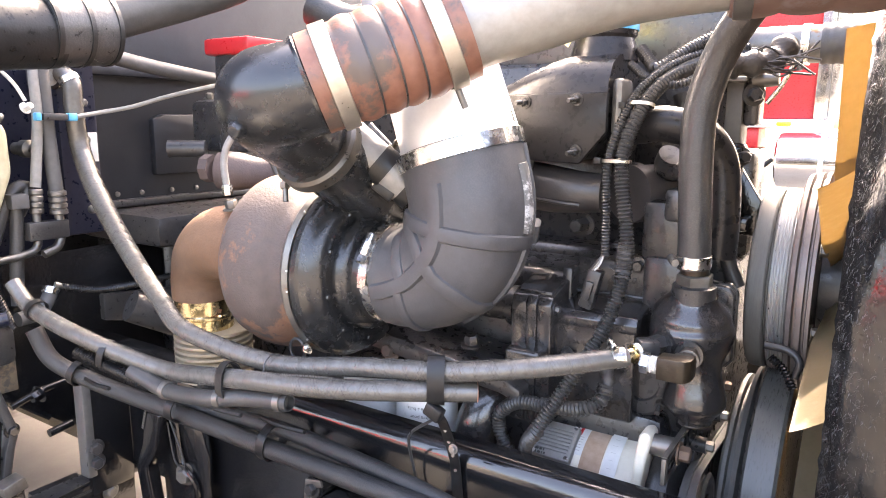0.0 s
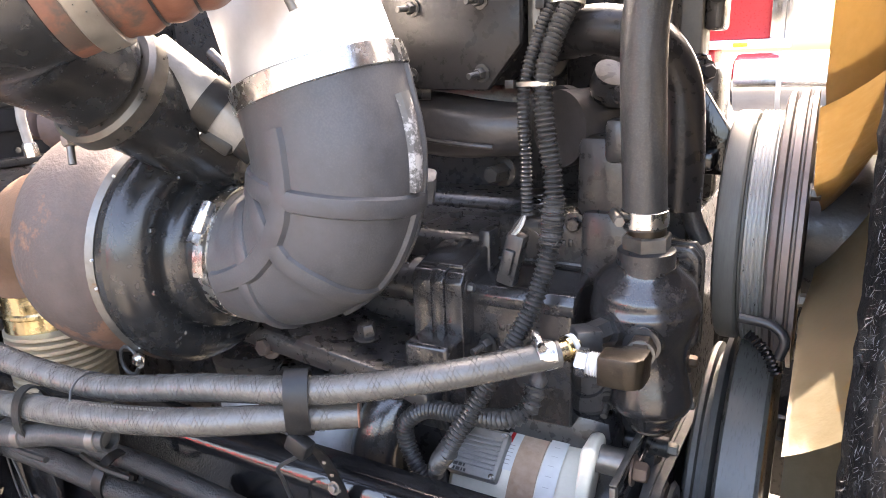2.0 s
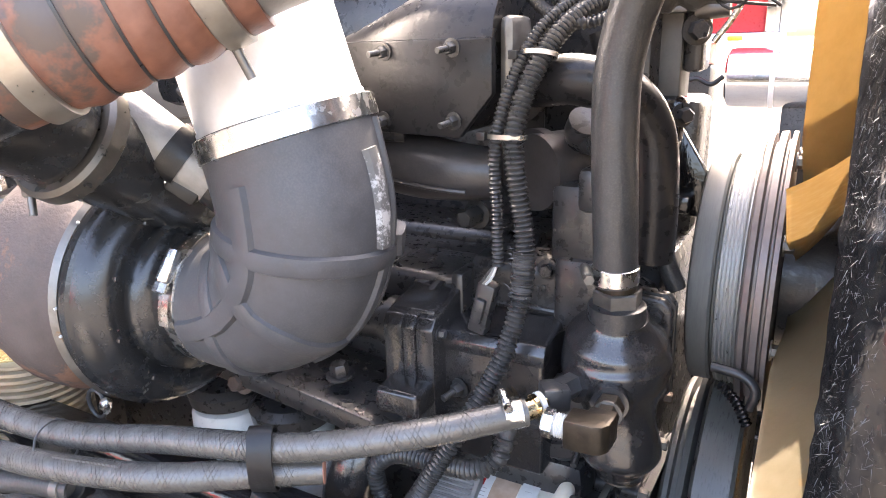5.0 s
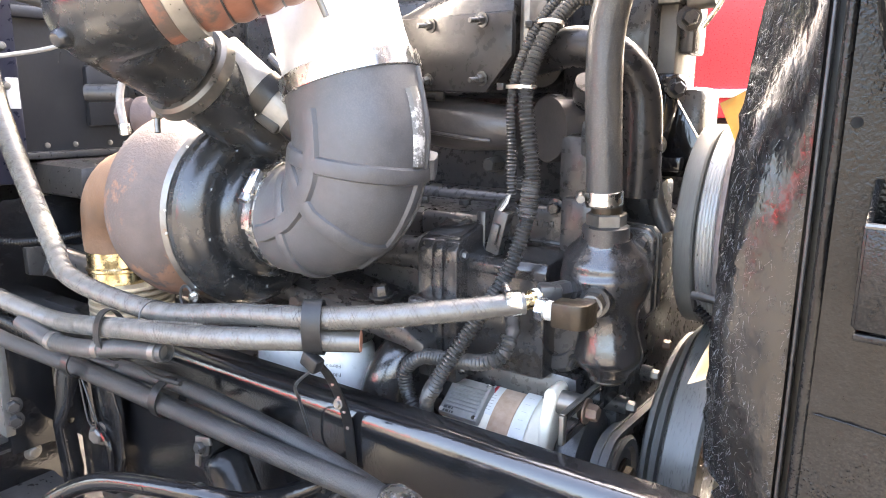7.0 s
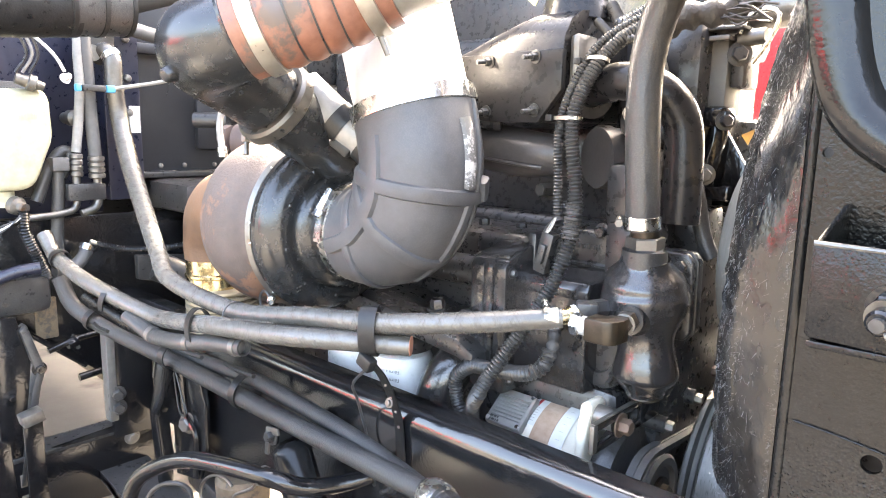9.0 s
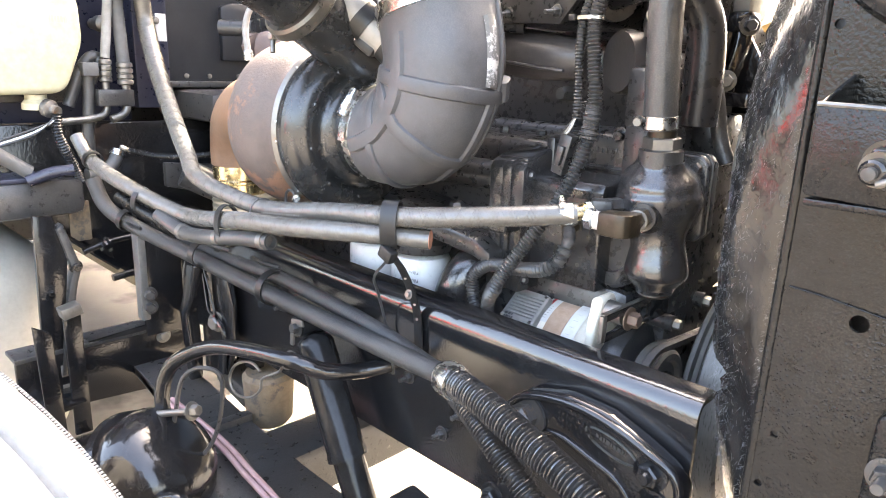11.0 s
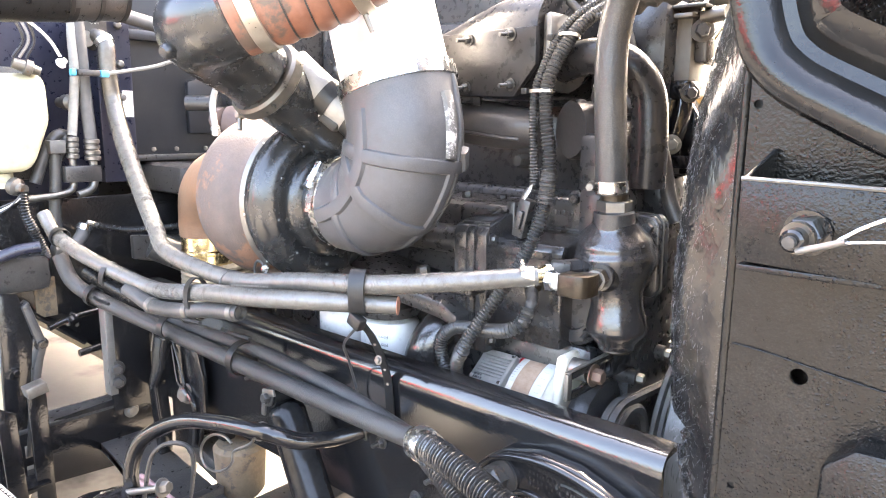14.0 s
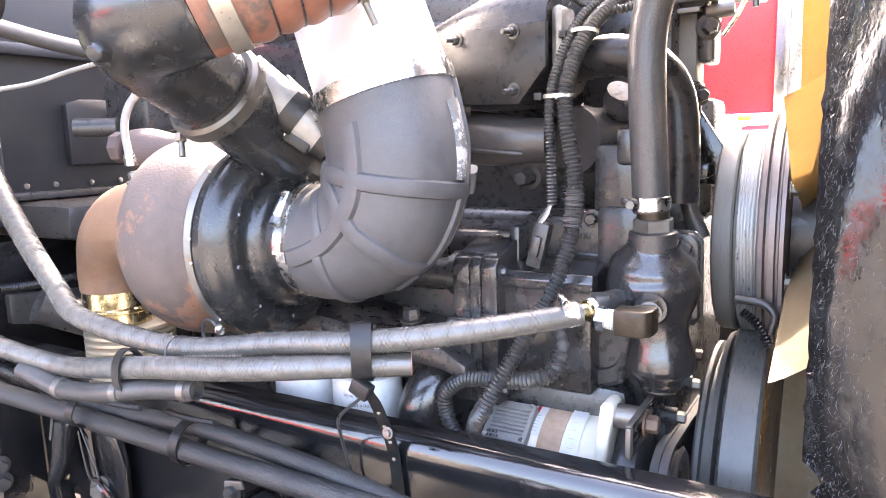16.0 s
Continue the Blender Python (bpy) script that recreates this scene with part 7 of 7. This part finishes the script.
single("hex_fitting", hexbolt((-1.245, -0.152, 1.445), (0.7, 0.2, 0.3), 0.007, 0.014), LABEL, "pale hexagonal cable end fitting", "fitting")
single("switch", lathe([(0, 0.012), (0.02, 0.012), (0.022, 0.017), (0.04, 0.017), (0.045, 0.009), (0.06, 0.009)], (-1.37, -0.115, 1.37), (1, 0.2, 0), 18), DULL, "grey firewall pressure switch", "switch")
cn2 = thing("wire_connector", (-1.25, -0.21, 1.45), "dusty metal connector with thin cables", "connector")
part("barrel", lathe([(0, 0.010), (0.02, 0.012), (0.022, 0.016), (0.034, 0.016), (0.036, 0.01), (0.05, 0.008)], (-1.26, -0.235, 1.442), (0.1, 0.95, -0.3), 18), DULL, cn2)
for k in range(3):
    part("wire", sweep([(-1.255, -0.235 + 0.012 * k, 1.452), (-1.25, -0.215 + 0.01 * k, 1.49), (-1.25, -0.235 + 0.012 * k, 1.54)], 0.003, 8), (SATIN, WHITEHOSE, SATIN)[k], cn2)
bent = thing("return_hose", (-1.31, -0.16, 1.2), "black coolant hose bent over into a clip", "hose")
part("tube", sweep([(-1.31, -0.20, 1.20), (-1.31, -0.175, 1.262), (-1.31, -0.152, 1.297), (-1.31, -0.134, 1.302), (-1.308, -0.133, 1.285), (-1.308, -0.152, 1.25)], 0.012, 16), HOSE, bent)
part("lower", sweep([(-1.30, -0.158, 1.27), (-1.30, -0.162, 1.21), (-1.30, -0.168, 1.15), (-1.30, -0.172, 1.08)], 0.012, 16), HOSE, bent)
part("clip", block((-1.312, -0.175, 1.262), (-1.278, -0.143, 1.29), 0.003, (0, 0, 0)), HOSEGREY, bent)
ys = thing("hose_union", (-1.28, -0.13, 1.08), "grey hose union with a bright worm clamp", "hose")
part("tube", sweep([(-1.27, -0.19, 1.06), (-1.275, -0.155, 1.062), (-1.28, -0.13, 1.08), (-1.285, -0.115, 1.105)], 0.0135, 18), HOSEGREY, ys)
part("clamp", band((-1.284, -0.118, 1.10), (-0.1, 0.4, 0.9), 0.0142, 0.014), STEEL, ys)
part("screw", worm_screw((-1.272, -0.105, 1.106), (-0.1, 0.4, 0.9), (1, 0, 0.3), size=1.1), STEEL, ys)
single("wiring_loom", sweep([(-1.26, -0.10, 1.105), (-1.25, -0.04, 1.09), (-1.25, 0.04, 1.086), (-1.24, 0.10, 1.09), (-1.2, 0.2, 1.11)], corr(0.007, 0.005, 0.0012), 12, 0.00125), LOOM, "thin black corrugated loom behind the hoses", "cable")
hp = thing("heater_pipe", (-1.28, 0.2, 1.54), "grey rubber heater return hose along the firewall", "hose")
part("tube", sweep([(-1.30, -0.05, 1.575), (-1.30, 0.02, 1.560), (-1.30, 0.14, 1.540), (-1.29, 0.32, 1.518), (-1.27, 0.46, 1.508), (-1.24, 0.6, 1.51)], 0.016, 20), HOSEGREY, hp)
part("clip", band((-1.29, 0.34, 1.516), (0.05, 0.98, -0.1), 0.018, 0.03), SATIN, hp)
part("clip_bolt", hexbolt((-1.27, 0.27, 1.475), (0.3, -0.3, 1), 0.009, 0.012), DULL, hp)
seat()
trunk = thing("intake_hose", (-1.15, -0.2, 1.6), "large black rubber air trunk with clamps", "hose")
part("tube", sweep([(-1.15, -0.75, 1.555), (-1.15, -0.4, 1.568), (-1.15, -0.18, 1.588)], 0.060, 36), TRUNK, trunk)
part("collar", sweep([(-1.15, -0.20, 1.590), (-1.15, -0.145, 1.597), (-1.15, -0.085, 1.603)], 0.063, 36), SATIN, trunk)
for y in (-0.195, -0.14, -0.09):
    part("ridge", lathe([(-0.004, 0.055), (-0.004, 0.065), (0.004, 0.065), (0.004, 0.055)], (-1.15, y, 1.5905 + (y + 0.2) * 0.11), (0, 1, 0.11), 40), BELT, trunk)
part("metal_pipe", sweep([(-1.15, -0.10, 1.617), (-1.14, -0.02, 1.645), (-1.12, 0.07, 1.678), (-1.10, 0.16, 1.715), (-1.08, 0.24, 1.76)], 0.042, 32), MUFFLED, trunk, "dull metal pipe")
part("cast_mark", bars((-1.0895, -0.36, 1.575), (0, 1, 0.05), (0, 0, 1), (0.06, 0.05), 0.006, 0.006, 50), HOSE, trunk, smooth=False)
acc = thing("air_compressor", (-1.2, 0.3, 1.35), "black accessory with a red cover behind the turbocharger", "compressor")
part("body", block((-1.30, 0.20, 1.375), (-1.16, 0.40, 1.49), 0.015), ENGINE, acc)
part("tower", block((-1.31, 0.28, 1.48), (-1.20, 0.72, 1.60), 0.012), ENGINE, acc)
part("red_cover", block((-1.33, 0.27, 1.594), (-1.18, 0.73, 1.632), 0.008), RED, acc, "bright red cover")
part("red_lid", block((-1.30, 0.60, 1.665), (-1.2, 0.86, 1.682), 0.006), PINK, acc, "faded red lid")
for y in (0.30, 0.36, 0.48):
    part("stud", sweep([(-1.19, y, 1.48), (-1.19, y, 1.59)], 0.012, 12), SATIN, acc)
part("stud_nut", hexbolt((-1.17, 0.24, 1.488), (0, 0, 1), 0.012, 0.02, True, 0.02), DULL, acc)
single("black_hose", sweep([(-1.1, 0.40, 1.70), (-1.0, 0.42, 1.66), (-0.9, 0.45, 1.67), (-0.8, 0.45, 1.72)], 0.04, 24), HOSE, "glossy black hose above the engine", "hose")
single("drain_rod", sweep([(-0.98, 0.10, 1.46), (-0.96, 0.11, 1.40), (-0.93, 0.12, 1.32), (-0.92, 0.12, 1.28)], 0.008, 12), SATIN, "black steel rod beside the turbine", "rod")
single("stub_pipe", sweep([(-1.26, 0.11, 1.385), (-1.20, 0.16, 1.385)], 0.018, 16), SATIN, "short black pipe stub at the firewall", "pipe")

# ---- below the cab ----
seat(1.06, (0.25, -0.72, 1.34))
floorpan = thing("cab_mount", (-1.3, -0.1, 0.7), "black steel cab mount with upright plate", "bracket")
part("upright", block((-1.22, -0.135, 0.70), (-1.205, -0.045, 0.96), 0.003), BLACK, floorpan)
part("upright_edge", block((-1.235, -0.142, 0.74), (-1.203, -0.124, 0.95), 0.003), GREYPLATE, floorpan)
for z in (0.80, 0.77):
    part("upright_bolt", hexbolt((-1.205, -0.125, z), (1, -0.2, 0), 0.012, 0.012), SATIN, floorpan)
seat(1.185, (0.25, -0.72, 1.34), (0, -0.015, 0.005))
part("cross_beam", slab([(-0.42, 0.640), (-0.42, 0.77), (-0.10, 0.79), (-0.10, 0.640), (-0.30, 0.655)], "x", -1.07, 0.012, 0.003), BLACK, floorpan)
part("beam_top", block((-1.12, -0.42, 0.768), (-1.058, -0.02, 0.778), 0.002), SATIN, floorpan)
# Solid tiles in the ground's colour stand for daylight showing through two slots.
for y, z in ((-0.335, 0.735), (-0.335, 0.695)):
    part("lit_slot", block((-1.0585, y - 0.012, z - 0.012), (-1.0565, y + 0.012, z + 0.012), 0.001), CONCRETE, floorpan)
part("bolt", hexbolt((-1.058, -0.15, 0.755), (1, 0, 0), 0.010, 0.008), DULL, floorpan)
hook = thing("u_bracket", (-1.0, -0.35, 0.62), "worn steel U-shaped bracket plates standing upright", "bracket")
part("plate", slab([(-0.352, 0.875), (-0.322, 0.862), (-0.322, 0.63), (-0.352, 0.63)], "x", -1.0, 0.008, 0.002), BLACK, hook)
part("arm", block((-1.06, -0.405, 0.69), (-0.985, -0.33, 0.70), 0.002), BLACK, hook)
part("plate_lip", block((-1.015, -0.354, 0.862), (-0.985, -0.32, 0.882), 0.002, (12, 0, 0)), DULL, hook)
part("plate", slab([(-0.405, 0.863), (-0.376, 0.844), (-0.368, 0.625), (-0.398, 0.625)], "x", -0.985, 0.008, 0.002), BLACK, hook)
part("foot", block((-1.0, -0.375, 0.615), (-0.96, -0.32, 0.625), 0.002), BLACK, hook)
seat(1.08, shift=(0, -0.021, 0.014))
gear = thing("steering_box", (-1.3, -0.3, 0.95), "black steering linkage and dirty castings under the cab", "steering gear")
part("casting", block((-1.42, -0.42, 0.98), (-1.25, -0.20, 1.06), 0.02), SATIN, gear)
part("blue_plate", block((-1.34, -0.40, 1.055), (-1.25, -0.27, 1.066), 0.004), NAVY, gear, "scuffed blue plate")
part("shaft", sweep([(-1.26, -0.42, 1.16), (-1.26, -0.36, 1.12), (-1.26, -0.30, 1.075)], 0.014, 14), HOSEGREY, gear)
part("elbow_fitting", sweep([(-1.24, -0.31, 1.06), (-1.23, -0.27, 1.075), (-1.22, -0.23, 1.08)], 0.012, 12), NAVY, gear)
part("apron", slab([(-0.42, 1.04), (-0.272, 0.965), (-0.174, 0.874), (-0.079, 0.791), (0.02, 0.74), (0.18, 0.72), (0.18, 1.16), (-0.42, 1.16)], "x", -1.36, 0.012, 0.003), BLACK, gear, "glossy black apron plate")
part("tie_rod", sweep([(-1.335, -0.30, 0.985), (-1.335, -0.174, 0.872), (-1.335, -0.12, 0.825)], 0.006, 10), BLACK, gear)
part("side_channel", slab([(-0.322, 1.0), (-0.287, 0.995), (-0.268, 0.90), (-0.275, 0.845), (-0.31, 0.62), (-0.335, 0.60), (-0.33, 0.8)], "x", -1.205, 0.012, 0.003), BLACK, gear)
part("side_flange", slab([(-0.285, 0.97), (-0.262, 0.88), (-0.272, 0.85), (-0.305, 0.66), (-0.296, 0.66), (-0.255, 0.855), (-0.245, 0.885), (-0.272, 0.98)], "x", -1.215, 0.03, 0.003), SATIN, gear)
part("channel_bolt", hexbolt((-1.19, -0.256, 0.888), (1, 0, 0), 0.009, 0.01), BLACK, gear)
part("channel_bolt", hexbolt((-1.193, -0.305, 0.84), (1, 0, 0), 0.006, 0.006), BLACK, gear)
part("cross_bolt", sweep([(-1.30, -0.205, 0.885), (-1.30, -0.15, 0.90), (-1.30, -0.10, 0.905)], 0.007, 10), BLACK, gear)
part("cross_nut", hexbolt((-1.30, -0.15, 0.895), (0.2, -1, -0.2), 0.012, 0.016), BLACK, gear)
part("cross_bolt", sweep([(-1.25, -0.165, 0.83), (-1.25, -0.12, 0.835)], 0.008, 10), BLACK, gear)
single("mud_bracket", block((-1.348, -0.212, 0.90), (-1.342, -0.168, 0.99), 0.006), MUD, "mud-stained pale patch plate under the cab", "bracket")
seat()
drivetrain = thing("gearbox", (-1.7, 0.45, 0.8), "black gearbox and bell housing below the firewall", "gearbox")
part("bell_housing", lathe([(-0.30, 0.10), (-0.30, 0.23), (-0.02, 0.29), (0.0, 0.30), (0.02, 0.30)], (-1.22, 0.45, 0.93), (1, 0, 0), 48), ENGINE, drivetrain)
part("case", block((-2.4, 0.22, 0.66), (-1.45, 0.72, 1.18), 0.05, segs=3), ENGINE, drivetrain)
part("top_cover", block((-1.62, 0.1, 1.16), (-1.30, 0.8, 1.235), 0.02), SATIN, drivetrain)
part("frame_plate", slab([(0.02, 1.0), (0.02, 1.06), (0.3, 1.03), (0.3, 0.93)], "x", -1.42, 0.02, 0.004), SATIN, drivetrain)
part("linkage", sweep([(-1.30, 0.02, 1.05), (-1.25, 0.16, 0.97), (-1.22, 0.26, 0.90)], 0.035, 14), SATIN, drivetrain)
ftank = thing("fuel_tank", (-2.2, -0.5, 0.4), "polished aluminium fuel tank behind the cab mount", "fuel tank")
part("shell", block((-3.0, -0.95, 0.24), (-1.62, -0.15, 0.845), 0.14, segs=6), TANKMETAL, ftank)
for x in (-1.9, -2.6):
    part("cradle", block((x - 0.05, -0.85, 0.0), (x + 0.05, -0.2, 0.30), 0.01), SATIN, ftank)
seat(1.045, (0.25, -0.72, 1.34))
gus = thing("gusset_plate", (-1.02, -0.06, 0.7), "painted black gusset with a worn red edge on the rail", "gusset")
part("flange_bar", slab([(-1.085, 0.90), (-1.035, 0.90), (-1.06, 0.82), (-1.093, 0.776), (-1.075, 0.69), (-1.085, 0.62), (-1.10, 0.62), (-1.125, 0.776), (-1.10, 0.83)], "y", -0.095, 0.03, 0.006, segs=3), BLACK, gus)
part("plate", slab([(-1.06, 0.90), (-0.97, 0.90), (-0.945, 0.83), (-0.95, 0.74), (-0.985, 0.66), (-1.08, 0.64), (-1.085, 0.77)], "y", -0.062, 0.012, 0.003), BLACK, gus)
part("stiffener", sweep([(-1.03, -0.066, 0.885), (-1.015, -0.068, 0.80), (-0.975, -0.068, 0.76), (-0.985, -0.066, 0.67)], 0.006, 8), BLACK, gus)
part("cast_mark", bars((-1.088, -0.0965, 0.86), (0.35, 0, 1), (-1, 0, 0.35), (0.05,), 0.006, 0.003, 21), DULL, gus, smooth=False)
part("bolt", hexbolt((-1.01, -0.063, 0.777), (0.3, -1, 0), 0.015, 0.014), DULL, gus)
part("backing", slab([(-1.0, 0.90), (-0.93, 0.90), (-0.90, 0.78), (-0.93, 0.68), (-1.0, 0.68)], "y", -0.03, 0.028, 0.004), BLACK, gus)
single("wire_yoke", sweep([(-1.045, -0.075, 0.89), (-1.03, -0.075, 0.81), (-1.005, -0.08, 0.80), (-0.995, -0.078, 0.81), (-1.04, -0.075, 0.895)], 0.0016, 8), BOLT, "thin steel wire hook on the gusset bolt", "wire")
seat()
single("rust_bracket", block((-1.22, 0.12, 1.03), (-1.16, 0.22, 1.10), 0.008), MUD, "mud-crusted bracket behind the exhaust", "bracket")
spring_pad = thing("spring_pad", (-0.99, 0.03, 0.5), "muddy brown drum behind the leaf spring", "housing")
part("drum", lathe([(0, 0.02), (0.004, 0.04), (0.02, 0.052), (0.12, 0.058), (0.13, 0.05)], (-0.985, 0.04, 0.51), (0, 0, 1), 32), MUD, spring_pad)
part("shackle", block((-1.16, 0.0, 0.55), (-1.02, 0.08, 0.60), 0.01, (0, 12, 0)), SATIN, spring_pad)

# ---- oil filters ----
fl = thing("oil_filter", (-0.613, 0.15, 0.835), "white spin-on oil filter with dark printing", "filter")
can = part("can", lathe([(0, 0.03), (0.0, 0.05), (0.006, 0.056), (0.135, 0.056), (0.142, 0.052), (0.15, 0.03)], (-0.613, 0.15, 0.835), (0, 0, 1), 48), WHITE, fl)
part("base", lathe([(0, 0.056), (0.02, 0.06), (0.03, 0.05)], (-0.613, 0.15, 0.987), (0, 0, 1), 40), ENGINE, fl)


def can_text(word, ang0, z, height, step, parent):
    """Upside-down lettering curved round the can."""
    cu = bpy.data.curves.new("text", "FONT")
    cu.body, cu.size = word, height
    ob = new("text", cu)
    dg = bpy.context.evaluated_depsgraph_get()
    me = bpy.data.meshes.new_from_object(ob.evaluated_get(dg))
    bpy.data.objects.remove(ob)
    bpy.data.curves.remove(cu)
    bm = bmesh.new()
    bm.from_mesh(me)
    bpy.data.meshes.remove(me)
    for v in bm.verts:
        a = ang0 - v.co.x / 0.0563
        v.co = Vector((-0.613 + 0.0563 * math.cos(a), 0.15 + 0.0563 * math.sin(a), z - v.co.y))
    part("lettering", bm, INK, parent, smooth=False)


can_text("LF", radians(-50), 0.905, 0.022, 0, can)
can_text("Filtre pour", radians(-48), 0.943, 0.009, 0, can)
can_text("Filtre a huile", radians(-48), 0.958, 0.009, 0, can)
fl2 = thing("oil_filter", (-0.737, 0.15, 0.835), "plain white spin-on filter beside another", "filter")
part("can", lathe([(0, 0.03), (0.0, 0.05), (0.006, 0.056), (0.135, 0.056), (0.142, 0.052), (0.15, 0.03)], (-0.737, 0.15, 0.835), (0, 0, 1), 48), WHITE, fl2)
part("base", lathe([(0, 0.056), (0.02, 0.06), (0.03, 0.05)], (-0.737, 0.15, 0.987), (0, 0, 1), 40), ENGINE, fl2)
single("starter_nose", sweep([(-0.47, 0.22, 1.0), (-0.475, 0.165, 0.995), (-0.487, 0.132, 0.965), (-0.497, 0.122, 0.92), (-0.50, 0.122, 0.85)], lambda u, s: 0.034 + 0.006 * u, 28), CAST, "black round casting beside the alternator", "casting")
